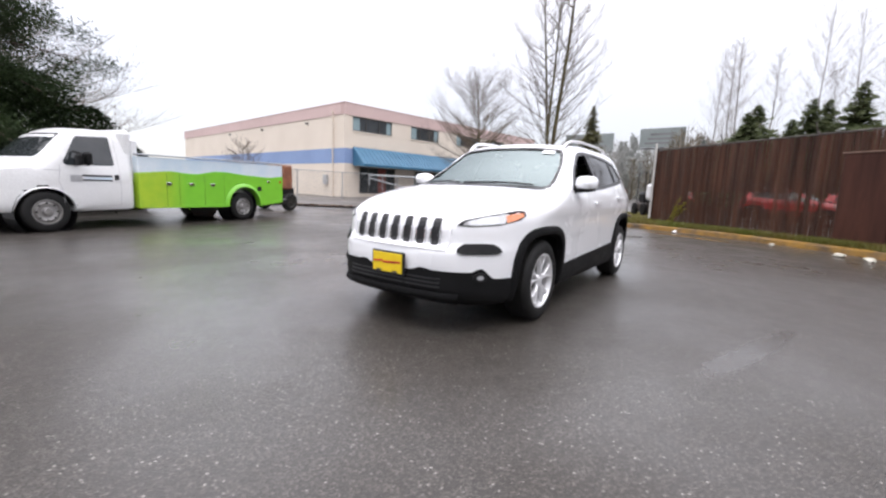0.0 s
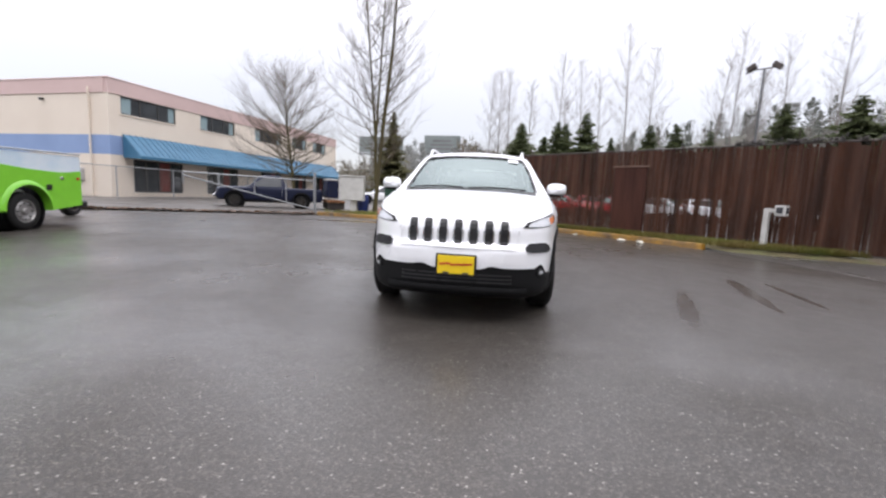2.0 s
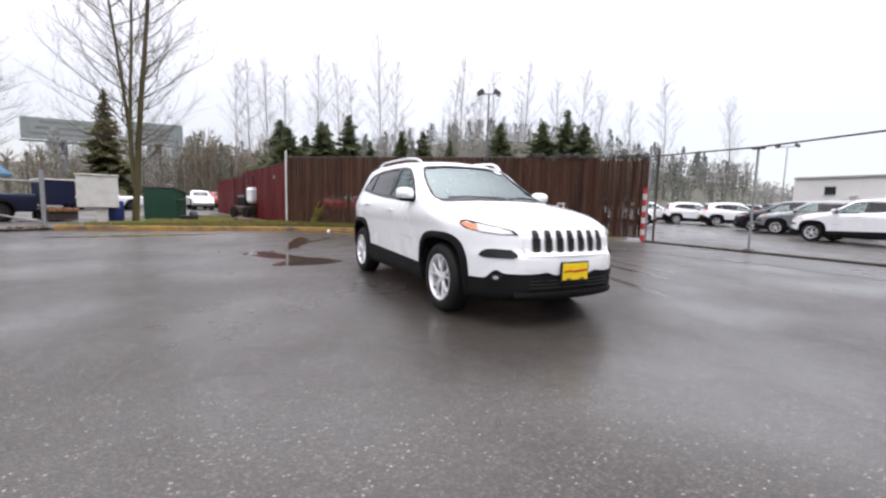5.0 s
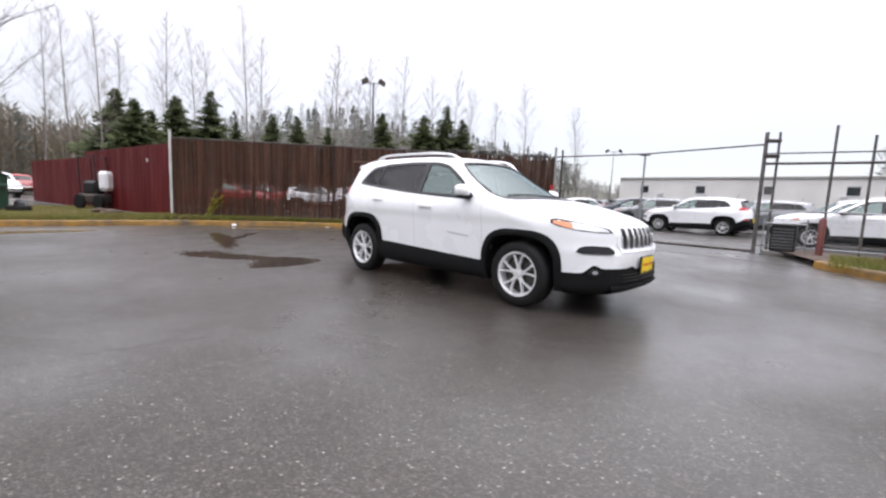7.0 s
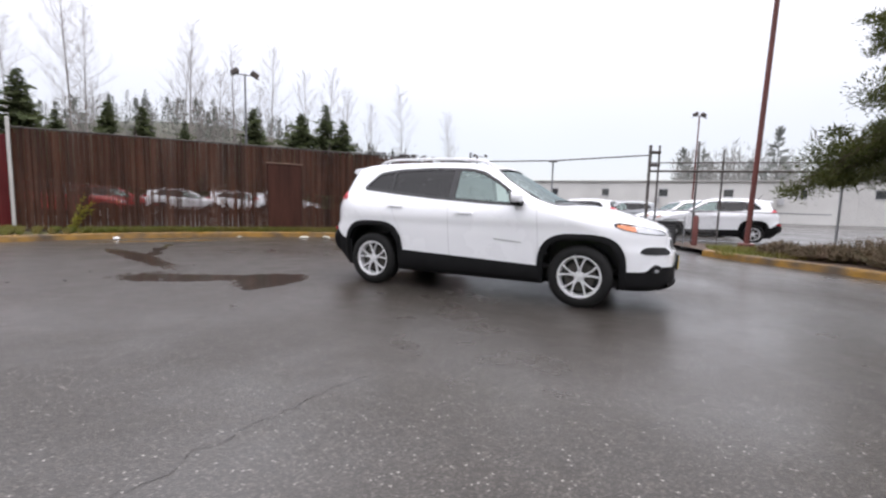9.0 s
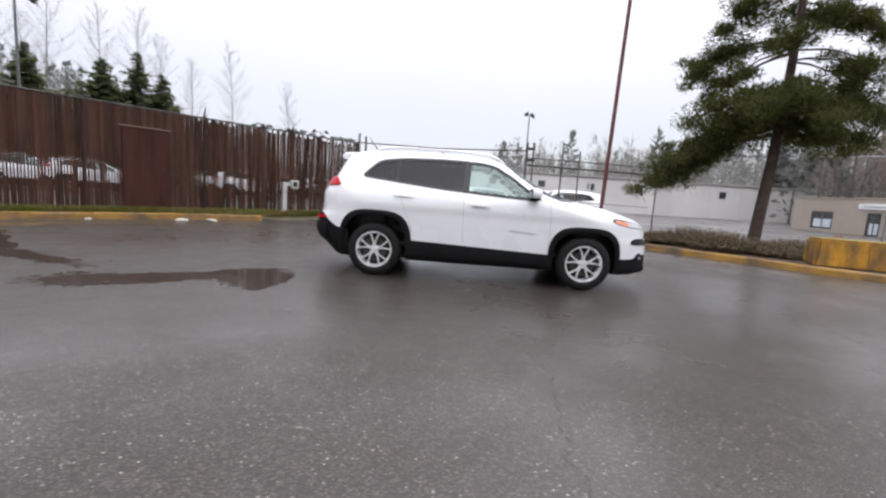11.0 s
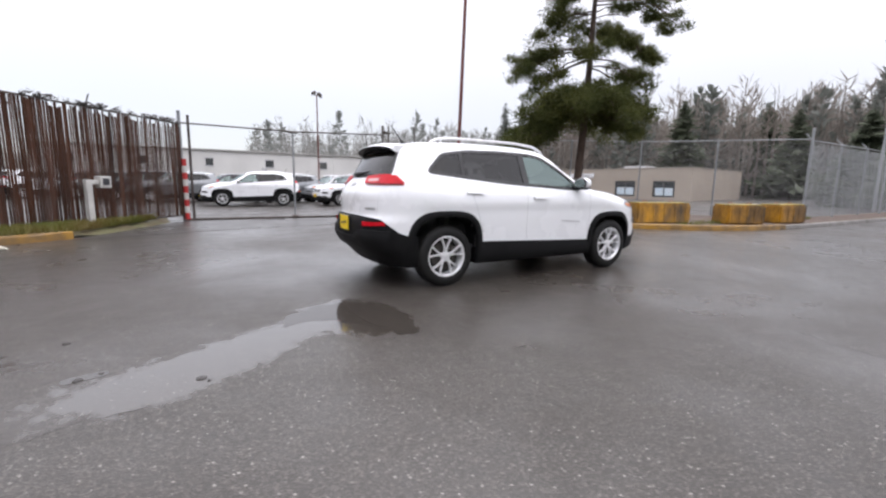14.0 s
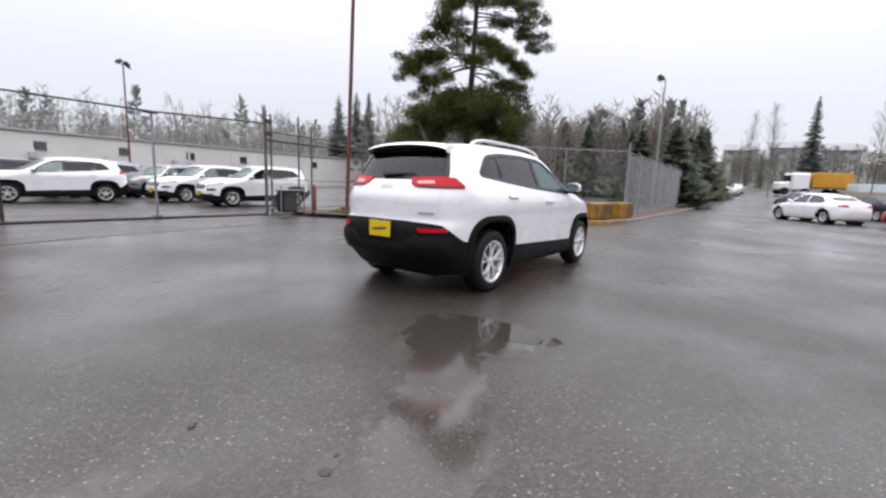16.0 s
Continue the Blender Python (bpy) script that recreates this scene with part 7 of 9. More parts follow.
def fir(name, h, seed, label, m=None, width=0.2, group="", mat=None, first=0.06):
    """Conifer: trunk, whorls of drooping boughs, each bough a spray of short needle blades."""
    rnd = random.Random(seed)
    tr, g = Geo(), Geo()
    tr.tube([(0, 0, 0), (0, 0, h * 0.5), (0, 0, h)], [h * 0.016, h * 0.010, 0.01], 7)
    n = 300
    for k in range(n):
        f = first + (0.985 - first) * (k / n) ** 1.15
        reach = h * width * (1 - f) ** 0.85 * rnd.choice((0.45, 0.7, 0.85, 1.0, 1.15, 1.35)) * rnd.uniform(0.9, 1.1) + 0.08
        a = k * 2.399 + rnd.uniform(-0.3, 0.3)
        d = Vector((math.cos(a), math.sin(a), 0))
        s = Vector((-d.y, d.x, 0))
        z0 = h * f
        droop = rnd.uniform(-0.25, 0.5)
        m2 = 5
        for j in range(m2):
            u = (j + 0.6) / m2
            c = d * (reach * u) + Vector((0, 0, z0 - droop * reach * u * u + 0.10 * reach * (1 - f)))
            w = reach * 0.40 * (1.2 - u) + 0.12
            for sg in (-1, 1):
                tip = c + s * sg * w + d * w * rnd.uniform(0.4, 0.9) + Vector((0, 0, rnd.uniform(-0.5, 0.5) * w))
                e = d * (reach * 0.16 + 0.03) + Vector((0, 0, rnd.uniform(-0.10, 0.14) * reach))
                g.add([c - e, c + e, tip], [(0, 1, 2)])
        c = d * reach * 0.9 + Vector((0, 0, z0 - droop * reach * 0.8))
        g.add([c - s * 0.05, c + s * 0.05, c + d * 0.22 * reach + Vector((0, 0, 0.04))], [(0, 1, 2)])
    t = thing(name, label, "tree", m, group)
    tr.ob("trunk", BARK_PINE, t, smooth=True)
    g.ob("crown", mat or NEEDLE_FIR, t)
    return t


def pine(name, h, m, label, seed, boughs, lean=(0.0, 0.0), needles=None):
    """Scots-pine-like tree: leaning trunk, bare limbs, flattened pads of needle tufts with gaps between."""
    rnd = random.Random(seed)
    tr, lb, g = Geo(), Geo(), Geo()

    def axis(z):
        f = z / h
        return Vector((lean[0] * z + 0.10 * math.sin(f * 5), lean[1] * z + 0.08 * math.sin(f * 4 + 1), z))
    zs = np.linspace(0, h, 16)
    tr.tube([axis(z) for z in zs], [0.145 * (1 - z / h) ** 0.8 + 0.02 for z in zs], 10)
    for z, ang, ln, rise_, size, start in boughs:
        a0 = axis(z)
        d = Vector((math.cos(radians(ang)), math.sin(radians(ang)), 0))
        pts = [a0 + d * ln * f + Vector((0, 0, rise_ * f * ln + 0.12 * ln * math.sin(f * 3))) + Vector((rnd.gauss(0, 0.04), rnd.gauss(0, 0.04), 0)) for f in np.linspace(0, 1, 7)]
        lb.tube(pts, [0.024 * (1 - 0.75 * f) * min(1, ln / 1.6) + 0.005 for f in np.linspace(0, 1, 7)], 6)
        pads = max(3, int(ln * (1.05 - start) * 6.0))
        for k in range(pads):
            f = start + (1.02 - start) * (k + rnd.random()) / pads
            q = min(5, int(f * 6))
            c = pts[q].lerp(pts[q + 1], min(1.2, f * 6 - q)) + Vector((rnd.gauss(0, 0.24) * size, rnd.gauss(0, 0.24) * size, rnd.gauss(0.0, 0.22) * size))
            lb.tube([pts[max(0, q - 1)], pts[max(0, q - 1)].lerp(c, 0.5) + Vector((0, 0, 0.03)), c], [0.010, 0.007, 0.004], 4)
            R = size * rnd.uniform(0.28, 0.50)
            for _ in range(310):
                u = Vector((rnd.gauss(0, 1), rnd.gauss(0, 1), rnd.gauss(0, 0.62)))
                p = c + u * R * 0.50
                n1 = (u.normalized() + Vector((rnd.gauss(0, 0.5), rnd.gauss(0, 0.5), rnd.gauss(0.35, 0.4)))).normalized()
                s = n1.orthogonal().normalized()
                s = Matrix.Rotation(rnd.uniform(0, 6.28), 3, n1) @ s
                L, w = rnd.uniform(0.06, 0.13), rnd.uniform(0.010, 0.020)
                g.add([p - s * w, p + s * w, p + n1 * L], [(0, 1, 2)])
    t = thing(name, label, "tree", m)
    tr.ob("trunk", BARK_PINE, t, "brown leaning trunk", smooth=True)
    lb.ob("branchwork", BARK_PINE, t)
    g.ob("crown", needles or NEEDLE, t, "dark green needle pads with gaps")
    return t


rnd = random.Random(77)
big = []
# boughs in tiers, by height, heading in degrees from east, length, rise, pad size and where the needles begin:
# a dense drooping skirt that reaches far to the north-west, then open layered boughs with gaps between
TIERS = ((7, 3.6, 0.35, 135, 30, 3.15, -0.50, 0.80, 0.36), (5, 3.9, 0.3, 135, 45, 2.3, -0.22, 0.90, 0.25), (5, 3.9, 0.3, 225, 50, 1.9, -0.30, 0.90, 0.25),
         (5, 3.9, 0.3, 315, 45, 1.75, -0.38, 0.76, 0.30), (4, 3.9, 0.3, 45, 45, 1.9, -0.35, 0.78, 0.32), (5, 4.2, 0.2, 180, 180, 0.9, -0.10, 0.75, 0.25),
         (5, 5.1, 0.55, 318, 30, 2.1, -0.55, 0.70, 0.48), (3, 5.9, 0.2, 135, 10, 2.5, -0.20, 0.72, 0.45), (3, 5.5, 0.2, 138, 14, 2.0, -0.58, 0.60, 0.62),
         (3, 6.9, 0.2, 132, 12, 1.8, -0.36, 0.74, 0.42), (3, 8.0, 0.2, 136, 14, 1.35, -0.50, 0.70, 0.35), (3, 6.4, 0.1, 315, 8, 2.1, -0.50, 0.58, 0.20),
         (2, 7.3, 0.1, 316, 6, 2.8, -0.38, 0.52, 0.64), (2, 7.0, 0.2, 322, 14, 1.3, -0.05, 0.60, 0.60), (3, 8.2, 0.2, 312, 10, 2.4, -0.42, 0.66, 0.42),
         (3, 5.6, 0.3, 225, 25, 1.3, -0.15, 0.60, 0.55), (3, 6.8, 0.4, 50, 30, 1.4, -0.25, 0.66, 0.50), (3, 7.7, 0.3, 230, 30, 1.1, -0.20, 0.60, 0.50))
for count, z0, dz, head, spread, ln, fall, pad, start in TIERS:
    for k in range(count):
        big.append((z0 + rnd.uniform(-dz, dz), head + spread * (2 * (k + 0.5) / count - 1) + rnd.uniform(-5, 5), ln * rnd.uniform(0.86, 1.08), fall + rnd.uniform(-0.06, 0.06), pad * rnd.uniform(0.9, 1.1), start))
for k in range(14):
    z = 8.6 + 2.0 * k / 14
    big.append((z, k * 137.5 + rnd.uniform(-30, 30), rnd.choice((1.1, 1.5, 1.9)) * (1.1 - 0.6 * k / 14), rnd.uniform(-0.4, 0.0), rnd.uniform(0.55, 0.75), 0.4))
pine("pine_tree", 10.8, pose(8.3, 6.3, 0.08), "dark green pine with leaning trunk in the planted bed", 8, big, lean=(0.022, -0.020))
side = []
rnd = random.Random(31)
for k in range(52):
    z = 1.1 + 9.0 * k / 52
    side.append((z, k * 137.5, rnd.uniform(2.2, 3.6) * (1.1 - 0.5 * k / 52), rnd.uniform(-0.25, 0.05), rnd.uniform(1.0, 1.4), 0.34))
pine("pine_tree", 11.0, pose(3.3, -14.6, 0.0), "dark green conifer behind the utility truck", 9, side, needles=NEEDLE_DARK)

bare_tree("bare_tree", 15.0, 3, "tall leafless tree with mossy forked trunk by the dumpster", width=0.20, n_limb=108, r0=0.125, dense=2, fine=0.0040, stems=3, first=0.12, up=0.42, limb=0.72, splay=0.055, lift=0.07, mats=(BARK_MOSS, TWIG), m=pose(-15.2, -5.85, 0.1, 0, 0, 40))
bare_tree("bare_tree", 9.0, 5, "leafless street tree in front of the office building", width=0.44, n_limb=64, r0=0.13, first=0.17, up=0.22, dense=3, fine=0.0045, rounded=0.9, lift=0.045, mats=(BARK_MOSS, TWIG), m=pose(-25.2, -15.2, 0.05))
bare_tree("bare_tree", 6.6, 15, "leafless tree behind the utility truck", width=0.5, n_limb=54, r0=0.14, first=0.2, up=0.1, rounded=0.7, m=pose(-0.2, -21.5, 0.0), mats=(BARK_PALE, TWIG_PALE), dense=3)
bare_tree("bare_tree", 3.7, 16, "small leafless shrub tree by the office wall", width=0.45, n_limb=36, r0=0.05, first=0.1, up=0.4, rounded=0.7, m=pose(-13.5, -30.0, 0.0))
fir("narrow_conifer", 10.0, 4, "narrow olive green conifer beyond the yard", pose(-40.5, -11.4, 0.1), 0.21, mat=NEEDLE_OLIVE)

# leafless alders behind the fence
AL = "leafless trees behind the fence"
alders = [bare_tree("alder_tree", hh, 20 + i, "tall pale leafless tree behind the fence", width=0.15, n_limb=46, r0=0.095, first=0.26, up=0.62, dense=2, fine=0.0036, rounded=0.6, limb=0.42, lift=0.07, mats=(BARK_PALE, TWIG_PALE), m=pose(x, y, 0), group=AL)
          for i, (hh, x, y) in enumerate(((18.5, -46.2, 16.9), (18.0, -38.6, 21.5), (16.3, -36.8, 24.8), (15.0, -32.5, 30.6)))]
for i, (x, y, s) in enumerate(((-34.5, 28.0, 0.92), (-30.6, 32.7, 0.9), (-29.2, 34.1, 0.88), (-29.8, 40.3, 0.92), (-38.2, 12.5, 0.98), (-40.4, 5.8, 0.9), (-35.2, 18.4, 0.87), (-33.4, 21.2, 0.86),
                               (-39.7, 8.3, 0.84), (-47, 11.5, 0.9), (-50, 8.0, 0.85), (-44, 3.0, 0.95), (-49, -1.5, 0.9), (-26, 41, 0.86), (-22, 46, 0.8), (-52, 20, 0.9), (-45, 27, 0.85), (-41, 33, 0.85), (-46, 0.5, 1.0), (-36.5, 1.2, 0.9))):
    t = copy_thing(alders[i % 4], pose(x, y, 0, 0, 0, 73 * i))
    t.scale = (s, s, s)

# conifers behind the fence
CF = "dark conifers behind the fence"
firs = [fir("fir_tree", hh, 50 + i, "dark green fir tree behind the fence", pose(x, y, 0), w, CF) for i, (hh, x, y, w) in enumerate(((8.9, -39.2, 2.3, 0.40), (8.8, -27.9, 20.1, 0.29), (9.9, -24.3, 24.8, 0.25)))]
for i, (x, y, z, k) in enumerate(((-39, 4.6, 7.6, 0), (-38.7, 6.6, 8.9, 1), (-25.6, 23.2, 8.9, 0), (-23.3, 25.9, 8.7, 1), (-35.8, 15.9, 8.6, 1),
                                 (-30.0, 1.8, 6.8, 0), (-35.3, 5.4, 8.4, 1), (-34.6, 7.8, 9.2, 1), (-37.4, 14.2, 8.8, 1), (-33.0, 17.6, 7.6, 2), (-30.8, 23.0, 7.6, 1), (-37, 10.6, 7.4, 2), (-28.8, 25.0, 7.2, 2))):
    t = copy_thing(firs[k], pose(x, y, 0, 0, 0, 61 * i))
    s = z / (8.9, 8.8, 9.9)[k]
    t.scale = (s, s, s)

# conifers along the fence to the east
CE = "conifers beside the road"
# Fir green shifted towards grey; haze is painted into it.
ROAD_FIR = surface("hazed_green_fir_needles", (0.108, 0.128, 0.088), (0.145, 0.160, 0.118), 0.5, 8, (0.5, 0.7), island_tint=0.3, leafy=0.45, spec=0.12)
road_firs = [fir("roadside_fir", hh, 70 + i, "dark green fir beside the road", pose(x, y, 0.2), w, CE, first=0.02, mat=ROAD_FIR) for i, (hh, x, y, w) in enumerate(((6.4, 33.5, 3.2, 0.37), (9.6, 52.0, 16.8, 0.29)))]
for i, (x, y, hh, k) in enumerate(((37, 3.6, 6.2, 0), (41, 4.0, 6.8, 0), (45.5, 4.6, 7.0, 0), (50, 4.5, 7.5, 0), (36, 6.4, 6.6, 0), (55, 12, 9.2, 1), (48.0, 27, 11.8, 1), (60, 7, 8.5, 1),
                                  (62, 24, 12.0, 1), (56, 3.6, 9.0, 1), (59, 4.6, 9.6, 1), (53, 4.0, 8.2, 0), (66, -24, 8.0, 1))):
    t = copy_thing(road_firs[k], pose(x, y, 0.1, 0, 0, 47 * i))
    s = hh / (6.4, 9.6)[k]
    t.scale = (s, s, s)
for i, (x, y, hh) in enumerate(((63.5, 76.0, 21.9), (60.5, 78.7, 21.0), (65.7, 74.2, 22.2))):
    fir("far_fir", hh, 80 + i, "green fir beyond the warehouse, paled with painted haze", pose(x, y, 0.1), 0.2, "firs beyond the warehouse", mat=HAZE_FIR)
fir("far_fir", 16.4, 90, "slim fir on the far bank, paled with painted haze", pose(94.6, -8.2, rise(94.6, -8.2)), 0.14, mat=HAZE_FIR)
for i, (x, y, s) in enumerate(((62, 10, 0.75), (66, 5, 0.72), (70, 0, 0.7), (60, -12, 0.66), (64, -3, 0.7), (52, -13, 0.62), (46, -16, 0.6), (72, 12, 0.8), (58, 17, 0.7), (66, 18, 0.75), (40, -22, 0.6))):
    if i == 0:
        road_tree = bare_tree("bare_tree", 18.0, 44, "brown leafless tree beyond the road", width=0.15, n_limb=56, r0=0.10, first=0.22, up=0.8, dense=2, fine=0.006, rounded=0.6, limb=0.5, lift=0.07, mats=(BARK, FAR_TWIG), group="leafless trees beyond the road")
    t = copy_thing(road_tree, pose(x, y, 0.2, 0, 0, 91 * i)) if i else road_tree
    t.matrix_basis = pose(x, y, 0.2, 0, 0, 91 * i)
    t.scale = (s, s, s)

# brown heather bushes in the bed
def bush(x, y, r, hgt, seed, label, mat):
    g, rnd = Geo(), random.Random(seed)
    for _ in range(900):
        a, f = rnd.uniform(0, 6.283), rnd.random() ** 0.5
        b = Vector((math.cos(a) * r * f * 0.7, math.sin(a) * r * f * 0.7, 0.02))
        tip = Vector((math.cos(a) * r * f, math.sin(a) * r * f, hgt * (1 - 0.55 * f * f) * rnd.uniform(0.5, 1.1)))
        mid = b.lerp(tip, 0.55)
        g.tube([b, mid, tip], [0.006, 0.004, 0.002], 3, cap=False)
        for _ in range(3):
            c = b.lerp(tip, rnd.uniform(0.4, 1))
            d = Vector((rnd.gauss(0, 1), rnd.gauss(0, 1), rnd.gauss(0.6, 0.5))).normalized() * rnd.uniform(0.04, 0.11)
            s = d.orthogonal().normalized() * 0.012
            g.add([c - s, c + s, c + d], [(0, 1, 2)])
    o = g.ob("heather_bush", mat)
    o.matrix_basis = pose(x, y, 0.10)
    return tagged(o, label, "bush", "bushes in the bed")


HEATH = surface("brown_heather", (0.120, 0.068, 0.036), (0.085, 0.070, 0.030), 3, 30, (0.6, 0.8), island_tint=0.4)
for k, (x, y, r) in enumerate(((5.6, 6.4, 0.8), (6.5, 6.3, 0.9), (7.4, 5.6, 0.9), (7.7, 4.6, 0.8), (6.7, 5.2, 0.8), (8.6, 5.2, 0.8), (5.0, 6.9, 0.6))):
    bush(x, y, r * (0.9, 1.15, 1.0)[k % 3], (0.38, 0.58, 0.47)[k % 3], 300 + k, "low reddish-brown winter heather bush", HEATH)
DARK_LEAF = surface("dark_evergreen_leaves", (0.018, 0.032, 0.014), (0.03, 0.045, 0.018), 2, 20, (0.4, 0.6), island_tint=0.4, spec=0.12)
for k, (x, y, r, h) in enumerate(((1.9, -13.6, 1.7, 3.7), (0.6, -13.9, 1.4, 3.0), (3.3, -13.2, 1.9, 4.3), (-0.5, -14.3, 1.0, 2.1))):
    g, rnd = Geo(), random.Random(400 + k)
    for _ in range(9000):
        a, f = rnd.uniform(0, 6.283), rnd.random() ** 0.4
        zz = rnd.random()
        rr = r * f * (math.sin(math.pi * (0.12 + 0.82 * zz)) ** 0.6) * (1 + 0.25 * noise.noise((a * 1.5, zz * 3, k)))
        c = Vector((math.cos(a) * rr, math.sin(a) * rr, h * zz))
        d = Vector((math.cos(a) + rnd.gauss(0, 0.6), math.sin(a) + rnd.gauss(0, 0.6), rnd.gauss(0.1, 0.5))).normalized() * rnd.uniform(0.08, 0.17)
        s = d.orthogonal().normalized() * 0.03
        g.add([c - s, c + d * 0.5 - s * 0.2, c + d, c + s], [(0, 1, 2, 3)])
    g.tube([(0, 0, 0), (0, 0, h * 0.8)], [0.06, 0.02], 6)
    o = g.ob("evergreen_bush", DARK_LEAF)
    o.matrix_basis = pose(x, y, 0)
    tagged(o, "dense dark evergreen bush behind the utility truck", "bush", "bushes behind the truck")


# ---- far woods: uncounted trees on the slopes ----
def woods(name, spots, label, seed, fir_mat=None, twig_mat=None):
    """Mixed far trees as one mesh per kind of wood: firs of ragged tiers, bare trees of many thin stems."""
    rnd = random.Random(seed)
    gf, gb = Geo(), Geo()
    for x, y, z, h, conifer in spots:
        if conifer:
            gf.tube([(x, y, z), (x, y, z + h * 0.97)], [0.16, 0.03], 3, cap=False)
            wd = h * rnd.uniform(0.17, 0.25)
            for _ in range(110):
                f = 0.08 + 0.92 * rnd.random() ** 0.9
                a = rnd.uniform(0, 6.283)
                q = wd * (1 - f) ** 0.75 * rnd.uniform(0.15, 1.0) ** 0.6 + 0.05
                c = Vector((x + math.cos(a) * q, y + math.sin(a) * q, z + h * f))
                d = Vector((math.cos(a) + rnd.gauss(0, 0.4), math.sin(a) + rnd.gauss(0, 0.4), rnd.uniform(-0.6, 0.5) + 1.4 * f * f)).normalized() * h * rnd.uniform(0.04, 0.085)
                s = Matrix.Rotation(rnd.uniform(0, 6.28), 3, d.normalized()) @ d.orthogonal().normalized() * h * rnd.uniform(0.012, 0.028)
                gf.add([c - d * 0.6, c + s, c + d, c - s], [(0, 1, 2, 3)])
        else:
            gb.tube([(x, y, z), (x + rnd.gauss(0, 0.3), y, z + h * 0.55), (x + rnd.gauss(0, 0.5), y, z + h)], [0.15, 0.1, 0.03], 3, cap=False)
            wd = h * rnd.uniform(0.13, 0.24)
            for _ in range(70):
                f = rnd.uniform(0.10, 1.0)
                a = rnd.uniform(0, 6.283)
                q = wd * math.sqrt(rnd.random()) * (math.sin(math.pi * min(0.97, 0.15 + 0.8 * f)) ** 0.7)
                c = Vector((x + math.cos(a) * q, y + math.sin(a) * q, z + h * f))
                d = Vector((math.cos(a) + rnd.gauss(0, 0.5), math.sin(a) + rnd.gauss(0, 0.5), rnd.uniform(0.7, 2.4))).normalized() * h * rnd.uniform(0.05, 0.12)
                s = d.orthogonal().normalized()
                s = Matrix.Rotation(rnd.uniform(0, 6.28), 3, d.normalized()) @ s * rnd.uniform(0.03, 0.09)
                gb.add([c - d * 0.5, c + s, c + d, c - s], [(0, 1, 2, 3)])
    for geo, mt, nm in ((gf, fir_mat or FAR_FIR, "far_fir_woods"), (gb, twig_mat or FAR_TWIG, "far_bare_woods")):
        if geo.f:
            tagged(geo.ob(nm, mt), label, "woods", kind="stuff")


def hill_height(x, y):
    """Wooded rise to the west and north-west, lower to the north and east."""
    a = math.atan2(y, x)
    r = math.hypot(x, y)
    w = math.exp(-((a - 2.55) / 0.45) ** 2) * 27 + math.exp(-((a + 3.0) / 0.35) ** 2) * 12 + 8 * math.exp(-((a - 1.05) / 0.3) ** 2) + 9 * math.exp(-((a - 0.1) / 0.5) ** 2)
    return w * min(1, max(0, (r - 85) / 90)) ** 1.4


g = Geo()
ra, rr = 64, 12
for i in range(rr):
    r = 80 + 14 * i + (0 if i < rr - 1 else 150)
    for k in range(ra):
        a = -math.pi + 2 * math.pi * k / ra
        x, y = r * math.cos(a), r * math.sin(a)
        g.v.append((x, y, rise(x, y) + hill_height(x, y) + (0.06 if i else -0.3)))
g.f = [(i * ra + k, (i + 1) * ra + k, (i + 1) * ra + (k + 1) % ra, i * ra + (k + 1) % ra) for i in range(rr - 1) for k in range(ra)]
HILL = surface("winter_hillside", (0.078, 0.082, 0.062), (0.100, 0.095, 0.072), 0.03, 0.4, (0.8, 1.0))
tagged(g.ob("hillside", HILL, smooth=True), "dull green and brown winter hillside", "hill", kind="structure")
rnd = random.Random(9)
spots = []
while len(spots) < 1900:
    a, r = rnd.uniform(0.75, 3.45), rnd.uniform(78, 195)
    if r < 110 and 1.9 < a < 3.0:
        continue
    x, y = r * math.cos(a), r * math.sin(a)
    if -20 < x < 64 and 50 < y < 72:
        continue
    con = rnd.random() < (0.26 if a > 2.1 else 0.08)
    low = 0.5 if 1.50 < a < 2.02 else 1.35 if a < 2.02 else 1.0
    spots.append((x, y, rise(x, y) - 0.6 + hill_height(x, y), low * (rnd.uniform(7, 12) if con else rnd.uniform(6, 11)), con))
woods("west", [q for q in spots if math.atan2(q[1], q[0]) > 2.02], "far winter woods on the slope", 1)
# Haze is painted into the wood colour of the northern trees.
HAZE_TWIG = surface("haze_pale_bare_wood", (0.335, 0.328, 0.312), (0.300, 0.294, 0.278), 0.04, 2, (0.7, 0.9), island_tint=0.15, leafy=0.45, spec=0.12)
woods("north", [q for q in spots if math.atan2(q[1], q[0]) <= 2.02], "winter woods beyond the warehouse, paled with painted haze", 1, HAZE_FIR, HAZE_TWIG)
# Brown of the woods beyond the shop, lightened so the colour carries haze.
MID_TWIG = surface("hazed_brown_bare_wood", (0.280, 0.246, 0.216), (0.232, 0.205, 0.182), 0.05, 2, (0.7, 0.9), island_tint=0.25, leafy=0.45, spec=0.12)
# Thicket brown, lightened a little to paint in haze.
THICKET_TWIG = surface("hazed_brown_thicket_twigs", (0.190, 0.160, 0.125), (0.150, 0.138, 0.098), 0.08, 2, (0.7, 0.9), island_tint=0.3, leafy=0.3, spec=0.12)
# Fir green of the same woods, also paled in place of haze.
MID_FIR = surface("hazed_dull_fir_foliage", (0.165, 0.180, 0.160), (0.195, 0.205, 0.185), 0.06, 2, (0.7, 0.9), island_tint=0.25, leafy=0.45, spec=0.12)
spots = []
